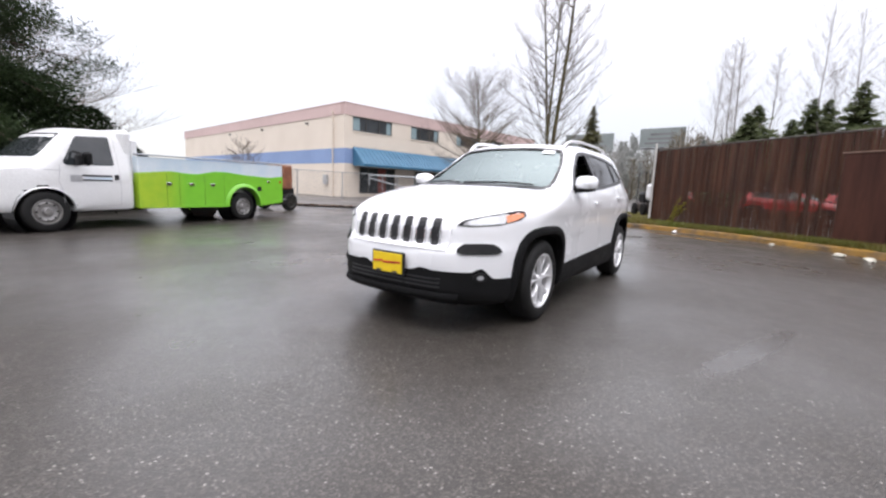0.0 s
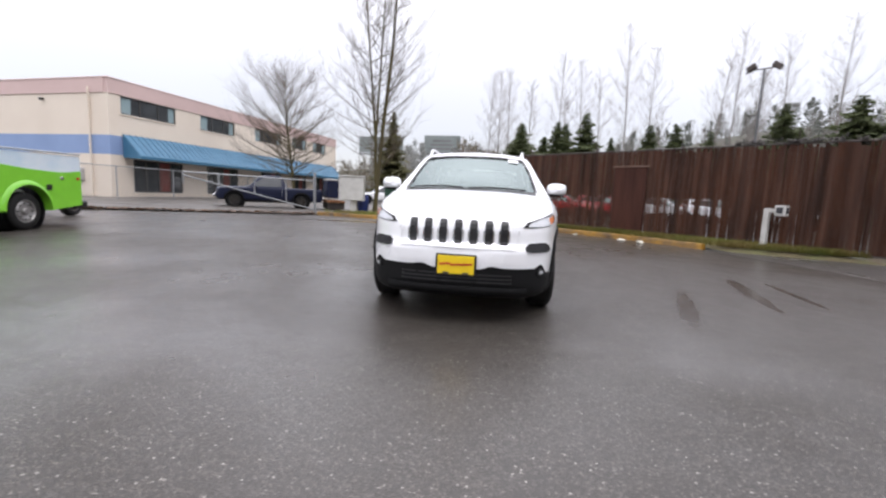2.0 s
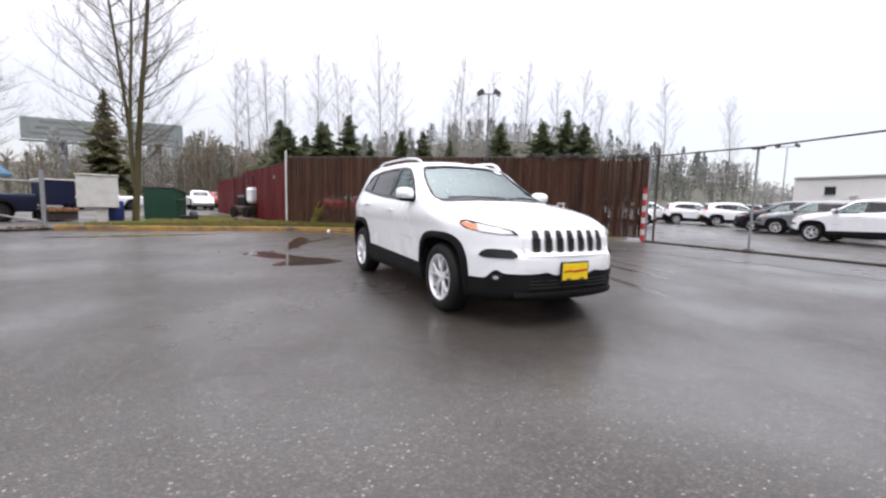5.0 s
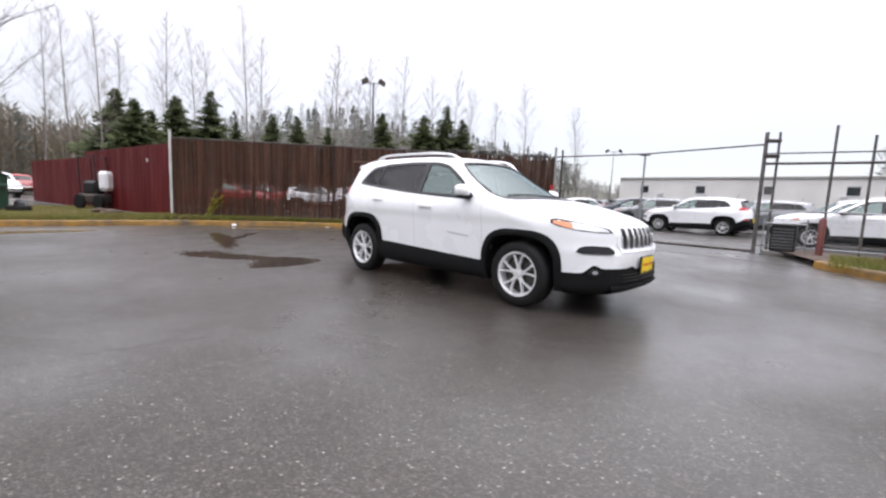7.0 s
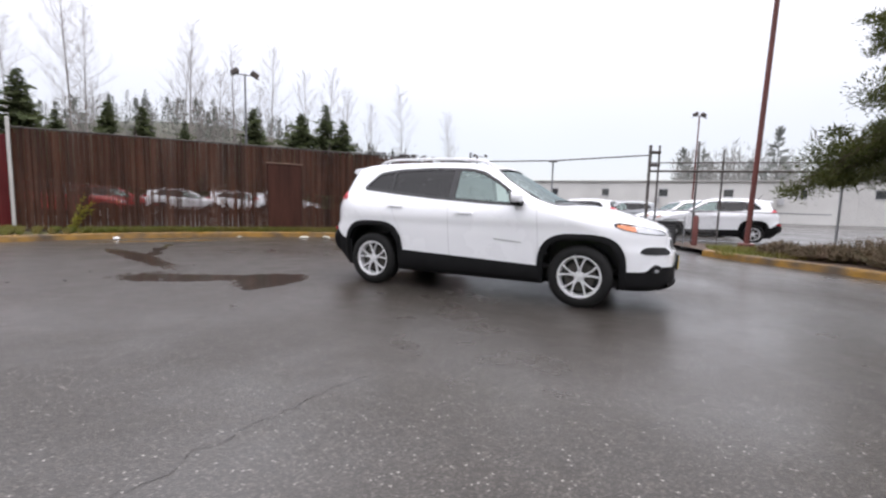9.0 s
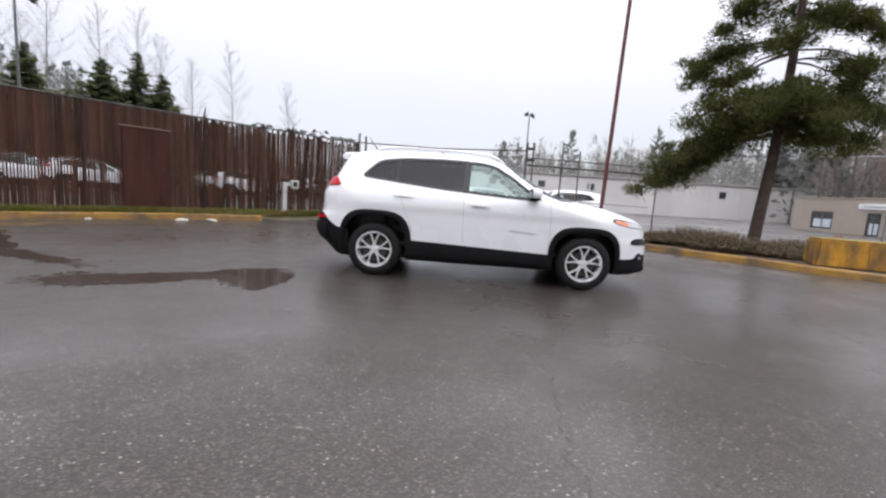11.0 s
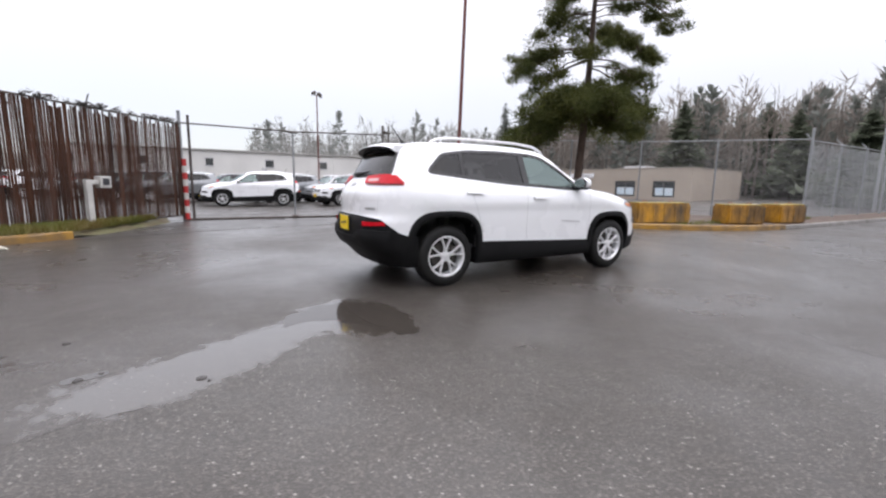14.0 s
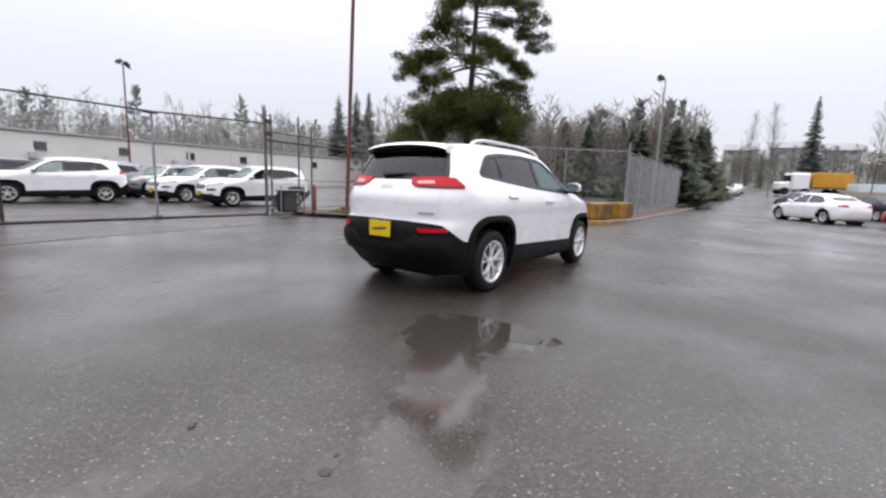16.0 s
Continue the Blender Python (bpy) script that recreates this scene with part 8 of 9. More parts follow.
while len(spots) < 820:
    x, y = rnd.uniform(40, 92), rnd.uniform(7, 70)
    if math.hypot(x, y) < 56 or (y > 50 and x < 64):
        continue
    con = rnd.random() < 0.13
    spots.append((x, y, 0.3, rnd.uniform(8.5, 14.0) + 0.03 * (math.hypot(x, y) - 56), con))
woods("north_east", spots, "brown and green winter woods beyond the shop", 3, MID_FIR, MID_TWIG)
spots = []
while len(spots) < 760:
    a, r = rnd.uniform(-0.75, 0.72), rnd.uniform(92, 165)
    con = rnd.random() < 0.22
    x, y = r * math.cos(a), r * math.sin(a)
    if abs(y) < 24 and x > 158:
        continue
    low = -0.25 < a < 0.14
    spots.append((x, y, rise(x, y) - 0.5 + hill_height(x, y), rnd.uniform(7, 12) * (0.6 if low else 1), con and not low))
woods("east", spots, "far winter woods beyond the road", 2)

spots = []
while len(spots) < 150:
    x, y = rnd.uniform(-84, -52), rnd.uniform(-7, 9)
    spots.append((x, y, rise(x, y) - 0.2, rnd.uniform(6.0, 9.5), rnd.random() < 0.06))
while len(spots) < 330:
    x, y = rnd.uniform(-118, -66), rnd.uniform(-48, -7)
    spots.append((x, y, rise(x, y) - 0.2, rnd.uniform(3.5, 7.5) + 0.03 * (-x - 66), rnd.random() < 0.08))
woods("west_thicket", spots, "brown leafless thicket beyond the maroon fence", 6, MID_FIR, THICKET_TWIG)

# ---- fences, gates, posts, lamps ----
SLAT = surface("brown_fence_slats", (0.098, 0.036, 0.017), (0.036, 0.015, 0.009), 1.5, 14, (0.55, 0.8), random_tint=0.32, stretch=(3, 3, 0.30), placed=True, spec=0.25)
DOOR_BROWN = surface("dark_red_brown_door", (0.068, 0.022, 0.012), (0.034, 0.012, 0.008), 1.5, 14, (0.55, 0.8), stretch=(3, 3, 0.3), spec=0.25)
SLAT_RED = surface("maroon_fence_boards", (0.125, 0.010, 0.011), (0.085, 0.008, 0.009), 0.8, 20, (0.5, 0.7), random_tint=0.16, stretch=(2, 2, 0.4), placed=True, spec=0.15)
SLAT_GREY = surface("grey_privacy_slats", (0.40, 0.41, 0.42), (0.33, 0.34, 0.35), 0.8, 20, (0.5, 0.7), island_tint=0.15, stretch=(2, 2, 0.4))
WIRE = surface("dark_wet_wire", (0.06, 0.055, 0.05), (0.09, 0.08, 0.07), 5, 50, (0.4, 0.6), metal=0.5)
WIRE_PALE = surface("galvanised_wire", (0.34, 0.34, 0.34), (0.27, 0.27, 0.27), 5, 50, (0.4, 0.6), metal=0.5)
POST_RUST = surface("rusty_red_pole", (0.17, 0.042, 0.034), (0.10, 0.034, 0.028), 2, 30, (0.5, 0.7), stretch=(1, 1, 0.3))
POST_DARK = surface("dark_weathered_post", (0.085, 0.065, 0.055), (0.05, 0.042, 0.038), 3, 30, (0.5, 0.7), metal=0.2)
WHITE_POST = surface("weathered_white_post", (0.60, 0.59, 0.56), (0.46, 0.45, 0.42), 3, 40, (0.5, 0.7))
BAND_RED = surface("red_reflective_band", (0.50, 0.03, 0.03), (0.38, 0.03, 0.03), 5, 40, (0.4, 0.6))


def netting(g, a, b, z0, z1, pitch, r):
    """Diamond netting of straight diagonal wires between two points."""
    a, b = Vector(a), Vector(b)
    L, H = (b - a).length, z1 - z0
    u = (b - a) / L
    k = 0.0
    while k < L + H:
        for sg in (0, 1):
            s0, s1 = max(0, k - H), min(k, L)
            p = [(s0, k - s0), (s1, k - s1)]
            pts = []
            for s, zz in p:
                zz = zz if sg else H - zz
                q = a + u * s
                pts.append((q.x, q.y, z0 + min(max(zz, 0), H)))
            if s1 - s0 > 0.02:
                g.tube(pts, r, 3, cap=False)
        k += pitch


def post(parent, x, y, z0, z1, r, mat, name="post", n=10, cap=True):
    g = Geo().tube([(x, y, z0), (x, y, z1)], r, n)
    if cap:
        g.tube([(x, y, z1 - 0.01), (x, y, z1 + 0.015), (x, y, z1 + 0.03)], [r * 1.18, r * 1.1, r * 0.3], n)
    return g.ob(name, mat, parent, smooth=True)


# brown slatted chain-link fence
A, B = Vector(F_A), Vector(F_B)
U = (B - A).normalized()
LEN = (B - A).length
yaw = math.degrees(math.atan2(U.y, U.x))
fence = thing("slatted_fence", "tall chain-link fence with weathered brown privacy slats", "fence", pose(A.x, A.y, 0, 0, 0, yaw), kind="structure")
TOP = 2.74
for s in np.linspace(0, LEN, 6):
    post(fence, s, 0.05, 0, TOP + 0.05, 0.035, POST_DARK)
    if 0 < s < LEN:
        Geo().tube([(s, 0.05, TOP), (s, -0.08, TOP + 0.28)], 0.015, 6).ob("barb_arm", POST_DARK, fence)
for z in (0.16, TOP):
    Geo().tube([(0, 0.0, z), (LEN, 0.0, z)], 0.022, 8).ob("rail", POST_DARK, fence)
g = Geo()
netting(g, (0, -0.022), (LEN, -0.022), 0.13, TOP, 0.07, 0.0016)
g.ob("netting", WIRE, fence)
# withered creeper caught on the top rail near the gate
g, rnd = Geo(), random.Random(29)
for _ in range(26):
    s0 = LEN * (0.62 + 0.38 * rnd.random() ** 0.6)
    for _ in range(rnd.randrange(8, 34)):
        c = Vector((s0 + rnd.gauss(0, 0.07), rnd.gauss(0, 0.03), TOP + 0.02 + abs(rnd.gauss(0, 0.05))))
        d = Vector((rnd.gauss(0, 1), rnd.gauss(0, 1), rnd.gauss(0, 0.7))).normalized() * rnd.uniform(0.03, 0.07)
        w = d.orthogonal().normalized() * 0.018
        g.add([c - d, c + w, c + d, c - w], [(0, 1, 2, 3)])
tagged(g.ob("withered_creeper", surface("black_withered_leaves", (0.030, 0.022, 0.018), (0.018, 0.014, 0.012), 5, 40, (0.6, 0.8)), fence), "dark withered creeper on the top rail", kind="stuff")
# solid old door leaf in the fence with a pale top rail
Geo().box((6.45, -0.05, 1.18), (1.0, 0.035, 2.1), 0.01).ob("fence_door", DOOR_BROWN, fence, "solid brown door leaf")
Geo().box((6.45, -0.06, 2.25), (1.12, 0.05, 0.04), 0.01).ob("door_rail", surface("pale_timber_rail", (0.17, 0.10, 0.07), None, 3, 30, (0.6, 0.8)), fence)

# maroon board fence going back from the corner
C = Vector(F_C)
V = (C - A).normalized()
RL = (C - A).length
red = thing("maroon_board_fence", "maroon painted board fence behind the lawn", "fence", pose(A.x, A.y, 0, 0, 0, math.degrees(math.atan2(V.y, V.x))), kind="structure")
for s in np.linspace(0.0, RL, 5):
    Geo().box((s + 0.06, -0.09, 1.3), (0.09, 0.09, 2.6), 0.01).ob("post", SLAT_RED, red)
for z in (0.45, 1.4, 2.3):
    Geo().box((RL / 2, -0.07, z), (RL, 0.04, 0.09), 0.005).ob("rail", SLAT_RED, red)
Geo().box((1.9, 0.03, 2.05), (0.16, 0.01, 0.12)).ob("notice", WHITE_POST, red, "small white notice")
post(None, A.x + 0.06, A.y - 0.04, 0.05, 2.95, 0.04, WHITE_POST, "corner_post")
tagged(bpy.data.objects["corner_post"], "pale steel corner post of the fence", "post")
ext = thing("far_board_fence", "dark brown board fence at the back of the lawn", "fence", pose(C.x, C.y, 0, 0, 0, 188), kind="structure")
for k in range(60):
    Geo().box((0.1 + k * 0.16, 0, 1.2), (0.15, 0.025, 2.3 - 0.02 * (k % 3)), 0.0).ob("board", SLAT_RED, ext)

# gateway: tall end posts, overhead rail, thin middle post, ground track
POST_WET = surface("wet_weathered_steel", (0.17, 0.16, 0.155), (0.10, 0.085, 0.075), 4, 50, (0.4, 0.6), metal=0.4)
gate = thing("sliding_gate_frame", "open chain-link gateway with overhead rail and posts", "gate", kind="structure")
GL, GR, GM = Vector((-4.15, 9.55)), Vector((2.0, 9.5)), Vector((-1.05, 9.6))
post(gate, GL.x, GL.y, 0, 3.1, 0.045, STEEL_GREY, "gate_post")
post(gate, GL.x + 0.22, GL.y + 0.1, 0, 3.0, 0.035, POST_DARK, "gate_post")
post(gate, GM.x, GM.y, 0, 2.72, 0.03, STEEL_GREY, "middle_post")
Geo().box((GM.x, GM.y, 2.74), (0.30, 0.12, 0.07), 0.02).box((GM.x, GM.y, 0.05), (0.22, 0.22, 0.10), 0.03).ob("roller_bracket", POST_DARK, gate)
rail_pts = [(GL.x, GL.y, 2.78), (GM.x, GM.y, 2.76), (GR.x, GR.y, 2.86)]
Geo().tube(rail_pts, 0.022, 8).ob("overhead_rail", POST_DARK, gate)
Geo().box(((GL.x + GR.x) / 2, GL.y, 0.03), (GR.x - GL.x, 0.09, 0.06), 0.01).ob("ground_track", POST_DARK, gate)
post(gate, GR.x, GR.y, 0, 3.15, 0.046, POST_WET, "gate_post")
post(gate, GR.x + 0.26, GR.y + 0.12, 0, 3.15, 0.03, POST_WET, "gate_post")
post(gate, 3.35, 9.75, 0, 3.25, 0.03, POST_WET, "gate_post")
post(gate, 4.05, 10.0, 0, 3.0, 0.03, POST_WET, "gate_post")
for z in (2.95, 2.55):
    Geo().box((GR.x + 0.13, GR.y + 0.06, z), (0.36, 0.12, 0.09), 0.02, Matrix.Rotation(0.43, 3, "Z")).ob("roller_bracket", POST_DARK, gate)
for z, mt, r in ((2.62, POST_DARK, 0.018), (2.36, POST_DARK, 0.032), (1.15, STEEL_GREY, 0.018), (0.22, STEEL_GREY, 0.022)):
    Geo().tube([(GR.x, GR.y, z), (6.8, 10.1, z - 0.02)], r, 8).ob("cantilever_rail", mt, gate)
g = Geo()
netting(g, (GR.x, GR.y), (4.05, 9.98), 0.15, 1.2, 0.07, 0.0018)
g.ob("netting", WIRE_PALE, gate)
mot = thing("gate_motor_cabinet", "dark gate motor cabinet with a frame beside the gateway", "cabinet", pose(2.62, 9.35, 0))
hs = Geo().box((0, 0, 0.44), (0.52, 0.40, 0.66), 0.02).ob("housing", GRILLE_BLACK, mot)
for k in range(7):
    Geo().box((0, -0.205, 0.20 + k * 0.08), (0.44, 0.016, 0.03), 0.004).ob("louvre", STEEL_DULL, hs)
Geo().box((0, 0, 0.79), (0.60, 0.46, 0.04), 0.01).ob("lid", STEEL_DULL, mot)
Geo().tube([(-0.4, -0.3, 0.82), (0.45, -0.3, 0.82)], 0.02, 6).ob("guard_rail", STEEL_GREY, mot)
Geo().box((0, 0, 0.05), (0.8, 0.6, 0.10), 0.01).ob("plinth", KERB_GREY, mot)
for x in (-0.4, 0.45):
    Geo().tube([(x, -0.3, 0), (x, -0.3, 0.95)], 0.02, 6).ob("guard_post", STEEL_GREY, mot)
b_ = thing("bollard", "rusty brown steel bollard beside the gate motor", "bollard", pose(3.35, 8.9, 0.05))
Geo().tube([(0, 0, 0), (0, 0, 0.9), (0, 0, 0.96)], [0.075, 0.075, 0.03], 12).ob("tube", POST_RUST, b_, smooth=True)

# striped marker post beside the gate
mk = thing("striped_marker_post", "red and white striped marker post by the gateway", "post", pose(GL.x + 0.06, GL.y - 0.22, 0))
for k in range(9):
    Geo().tube([(0, 0, 0.05 + k * 0.19), (0, 0, 0.24 + k * 0.19)], 0.065, 12).ob("band", BAND_RED if k % 2 == 0 else WHITE_POST, mk, smooth=True)
# keypad post
kp = thing("keypad_post", "white keypad post with a box on its arm", "keypad post", pose(-5.86, 7.02, 0.10, 0, 0, 38))
Geo().box((0, 0, 0.52), (0.12, 0.12, 1.04), 0.012).ob("column", WHITE_POST, kp)
Geo().box((0.16, 0, 0.985), (0.42, 0.10, 0.10), 0.012).ob("arm", WHITE_POST, kp)
kb = Geo().box((0.30, 0.0, 0.99), (0.22, 0.24, 0.26), 0.015).ob("keypad_box", WHITE_POST, kp)
Geo().box((0.30, -0.125, 1.0), (0.13, 0.012, 0.15), 0.004).ob("keypad", INK_DARK, kb)
Geo().box((0.416, 0.0, 1.0), (0.012, 0.13, 0.15), 0.004).ob("keypad", INK_DARK, kb)
bs = Geo().box((0, 0, 0.02), (0.24, 0.24, 0.05), 0.01).ob("base_plate", STEEL_GREY, kp)


# chain-link fence along the bed and the grey slatted fence to the east
def chain_fence(name, pts, z0, z1, label, mesh_pitch, post_mat, arm=False, pitch=3.0):
    f = thing(name, label, "fence", kind="structure")
    g = Geo()
    for a, b in zip(pts, pts[1:]):
        a, b = Vector(a), Vector(b)
        L = (b - a).length
        k = max(1, int(round(L / pitch)))
        for i in range(k + (b == Vector(pts[-1]))):
            p = a.lerp(b, i / k)
            post(f, p.x, p.y, z0 - 0.1, z1 + 0.02, 0.032, post_mat)
            if arm:
                n = Vector((-(b - a).y, (b - a).x)).normalized()
                Geo().tube([(p.x, p.y, z1), (p.x + n.x * 0.22, p.y + n.y * 0.22, z1 + 0.26)], 0.016, 6).ob("barb_arm", post_mat, f)
        Geo().tube([(a.x, a.y, z1), (b.x, b.y, z1)], 0.021, 8).ob("top_rail", post_mat, f)
        if mesh_pitch:
            netting(g, a, b, z0 + 0.03, z1, mesh_pitch, 0.0024)
    if mesh_pitch:
        g.ob("netting", WIRE_PALE, f)
    return f


EF = [(15.7, 2.15), (13.8, 4.4), (11.9, 6.35), (9.5, 7.8), (6.8, 9.6)]
chain_fence("chain_link_fence", EF, 0.12, 3.0, "tall galvanised chain-link fence behind the planted bed", 0.10, STEEL_GREY, pitch=3.2)
post(bpy.data.objects["chain_link_fence"], 15.7, 2.15, 0.0, 3.35, 0.045, STEEL_GREY, "corner_post")
EG = [(15.7, 2.15), (24, 2.25), (34, 2.45), (46, 2.6)]
ef = chain_fence("grey_slat_fence", EG, 0.12, 2.95, "grey slatted chain-link fence with barbed arms along the road", 0, STEEL_GREY, arm=True, pitch=2.9)
g = Geo()
for a, b in zip(EG, EG[1:]):
    a, b = Vector(a), Vector(b)
    n = int((b - a).length / 0.085)
    u = (b - a).normalized()
    for i in range(n):
        p = a.lerp(b, (i + 0.5) / n)
        g.box((p.x, p.y, 1.52), (0.024, 0.005, 2.7), 0, Matrix.Rotation(math.atan2(u.y, u.x), 3, "Z"))
tagged(g.ob("fence_slats", SLAT_GREY, ef), "grey privacy slats", kind="stuff")
# wire fence in front of the office
OF = [(-2.0, -20.6), (-8.0, -20.4), (-15.0, -20.2), (-21.3, -18.7), (-30.0, -17.6)]
chain_fence("yard_fence", OF, 0.1, 1.85, "low chain-link fence before the office building", 0.11, STEEL_GREY, pitch=3.1)
# swung-open tubular gate with a diagonal brace
tg = thing("tubular_gate", "open galvanised tubular gate with a diagonal brace", "gate", pose(-12.3, -7.75, 0.08, 0, 0, heading((-9.2, -10.2), (-12.3, -7.75))))
Geo().tube([(0, 0, 0), (0, 0, 1.75)], 0.06, 10).ob("hinge_post", STEEL_GREY, tg)
for a, b in (((0, 0, 1.38), (5.1, 0, 1.42)), ((0, 0, 0.12), (5.1, 0, 1.30)), ((5.1, 0, 1.42), (5.1, 0, 1.0)), ((1.3, 0, 1.38), (1.3, 0, 0.42)), ((2.6, 0, 1.4), (2.6, 0, 0.73)), ((3.9, 0, 1.4), (3.9, 0, 1.02)), ((0, 0, 0.12), (1.3, 0, 0.42))):
    Geo().tube([a, b], 0.026, 8).ob("tube", STEEL_GREY, tg)


# lamp posts
def flood_mast(name, x, y, h, label, mat, head_gap=0.65, r=0.09, ang=20, tilt=35, head=1.0, heads=(-1, 1)):
    t = thing(name, label, "lamp post", pose(x, y, 0, 0, 0, ang))
    Geo().tube([(0, 0, 0), (0, 0, h * 0.5), (0, 0, h)], [r, r * 0.85, r * 0.65], 10).ob("mast", mat, t, smooth=True)
    Geo().tube([(min(heads) * head_gap, 0, h), (max(max(heads), 0) * head_gap, 0, h)], 0.035, 6).ob("cross_arm", POST_DARK, t)
    for sg in heads:
        hd = Geo().box((sg * head_gap, 0.12 * sg, h + 0.12), (0.55 * head, 0.42 * head, 0.34 * head), 0.05, Matrix.Rotation(radians(tilt * sg), 3, "Y")).ob("flood_head", POST_DARK, t)
        Geo().box((sg * (head_gap + 0.12), 0.12 * sg, h - 0.06), (0.42 * head, 0.34 * head, 0.03), 0.01, Matrix.Rotation(radians(tilt * sg), 3, "Y")).ob("lens", LAMP_LENS, hd)
    return t


flood_mast("flood_light_mast", -24.5, 16.5, 10.0, "twin floodlight mast behind the fence", STEEL_DULL, ang=50)
flood_mast("flood_light_mast", 5.3, 32.9, 8.5, "twin floodlight mast in the fenced lot", POST_RUST, 0.35, 0.07, ang=20, head=0.7)
flood_mast("flood_light_mast", 26.0, 3.0, 8.4, "pale lamp mast with one tilted head beside the road", STEEL_GREY, 0.3, 0.07, ang=-70, tilt=-38, head=0.75, heads=(-1,))
flood_mast("flood_light_mast", -22.0, 58.0, 9.0, "twin floodlight mast far off in the lot", STEEL_GREY, 0.9, 0.08, ang=20)
rp = thing("steel_pole", "tall thin rusty red steel pole by the gateway", "pole", pose(4.6, 8.72, 0.05, 1.2, 1.0, 0))
Geo().tube([(0, 0, 0), (0, 0, 6), (0, 0, 13)], [0.068, 0.062, 0.05], 12).ob("shaft", POST_RUST, rp, smooth=True)
Geo().box((0, 0, 0.10), (0.36, 0.36, 0.24), 0.03).ob("footing", POST_RUST, rp, "rusty square footing")

# yellow painted concrete blocks
BLOCK_Y = surface("worn_yellow_block_paint", (0.60, 0.29, 0.010), (0.075, 0.052, 0.03), 2.6, 18, (0.4, 0.6), bump=0.5, bump_scale=30, stretch=(1, 1, 0.45))
BLOCK_DIRTY = surface("dirty_yellow_block_paint", (0.46, 0.22, 0.012), (0.035, 0.028, 0.022), 2.2, 18, (0.4, 0.6), bump=0.5, bump_scale=30, stretch=(1, 1, 0.45))
BLOCK_TOP = surface("mossy_yellow_top", (0.40, 0.29, 0.03), (0.11, 0.085, 0.035), 2.5, 25, (0.5, 0.7), bump=0.4)


def block(a, b, h, w, label, seed, mat=None):
    mat = mat or BLOCK_DIRTY
    a, b = Vector(a), Vector(b)
    L = (b - a).length
    c = (a + b) / 2
    t = thing("concrete_block", label, "concrete block", pose(c.x, c.y, 0.10, 0, 0, math.degrees(math.atan2((b - a).y, (b - a).x))), "yellow blocks by the kerb")
    bm = bmesh.new()
    bmesh.ops.create_cube(bm, size=1)
    for v in bm.verts:
        v.co = Vector((v.co.x * L, v.co.y * w, (v.co.z + 0.5) * h))
    bmesh.ops.bevel(bm, geom=bm.edges[:], offset=0.05, segments=2, affect="EDGES")
    bmesh.ops.subdivide_edges(bm, edges=bm.edges[:], cuts=2, use_grid_fill=True)
    for v in bm.verts:
        v.co += Vector((1, 1, 1)) * 0.02 * noise.noise(v.co * 4 + Vector((seed, 0, 0)))
    me = bpy.data.meshes.new("body")
    bm.to_mesh(me)
    bm.free()
    me.materials.append(mat)
    o = new("body", me)
    o.parent = t
    Geo().box((0, 0, h + 0.012), (L - 0.1, w - 0.1, 0.03), 0.012).ob("capping", BLOCK_TOP, t)
    for x in (-L * 0.25, L * 0.25):
        Geo().tube([(x - 0.08, 0, h), (x - 0.06, 0, h + 0.07), (x + 0.06, 0, h + 0.07), (x + 0.08, 0, h)], 0.012, 6).ob("lifting_loop", RUST, t)
    for k in range(5):
        Geo().box((-L / 2 + L * (k + 0.5) / 5, -w / 2 - 0.004, h * 0.45), (0.05, 0.02, h * 0.75), 0.008).ob("cast_rib", mat, t)
    return t


block((7.60, 3.44), (9.28, 2.82), 0.60, 0.7, "worn yellow painted concrete block on the kerb", 1, BLOCK_Y)
block((9.98, 2.11), (11.12, 1.62), 0.58, 0.7, "dirty yellow concrete block with dark top", 2)
block((12.0, 1.68), (13.3, 1.48), 0.58, 0.7, "dirty yellow concrete block by the fence corner", 3)
for k, (x, y) in enumerate(((13.2, 3.5), (13.7, 3.3), (14.2, 3.1), (14.7, 2.9))):
    rubble(x, y, 0.12, (0.55, 0.45, 0.62), "pale plastic sack of rubbish behind the blocks", WHITE_POST, "rubbish_sack", 60 + k, "sack")

# things on the lawn and in the yard
BIN_GREEN = surface("green_dumpster_paint", (0.007, 0.060, 0.034), (0.008, 0.045, 0.026), 1.5, 30, (0.4, 0.6))
BLUE = surface("blue_plastic", (0.012, 0.028, 0.17), (0.015, 0.03, 0.12), 2, 30, (0.4, 0.6))
TIMBER = surface("orange_timber", (0.34, 0.15, 0.06), (0.24, 0.11, 0.05), 2, 30, (0.5, 0.7), stretch=(0.4, 3, 3))
dp = thing("dumpster", "dark green steel dumpster beside the bare tree", "dumpster", pose(-17.3, -5.05, 0.1, 0, 0, 75) @ Matrix.Diagonal((1, 0.82, 1, 1)))
mend(Geo().prism([(-0.7, 0.0), (0.7, 0.0), (0.75, 1.0), (0.75, 1.15), (-0.75, 1.35), (-0.75, 1.0)], "x", -0.62, 0.62).ob("bin_body", BIN_GREEN, dp))
Geo().box((0, 0, 1.29), (1.32, 1.6, 0.05), 0.02, Matrix.Rotation(radians(-7.6), 3, "X")).ob("lid", POST_DARK, dp)
for x in (-0.64, 0.64):
    Geo().box((x, 0, 0.85), (0.06, 1.1, 0.14), 0.02).ob("lifting_pocket", BIN_GREEN, dp)
ub = thing("utility_box", "pale grey utility cabinet on a white leg", "cabinet", pose(-14.6, -6.85, 0.1, 0, 0, 100))
Geo().box((0, 0, 1.12), (1.2, 0.6, 1.15), 0.03).ob("cabinet_body", WHITE_POST, ub)
Geo().box((0, 0, 1.72), (1.28, 0.68, 0.05), 0.02).ob("lid", WHITE_POST, ub)
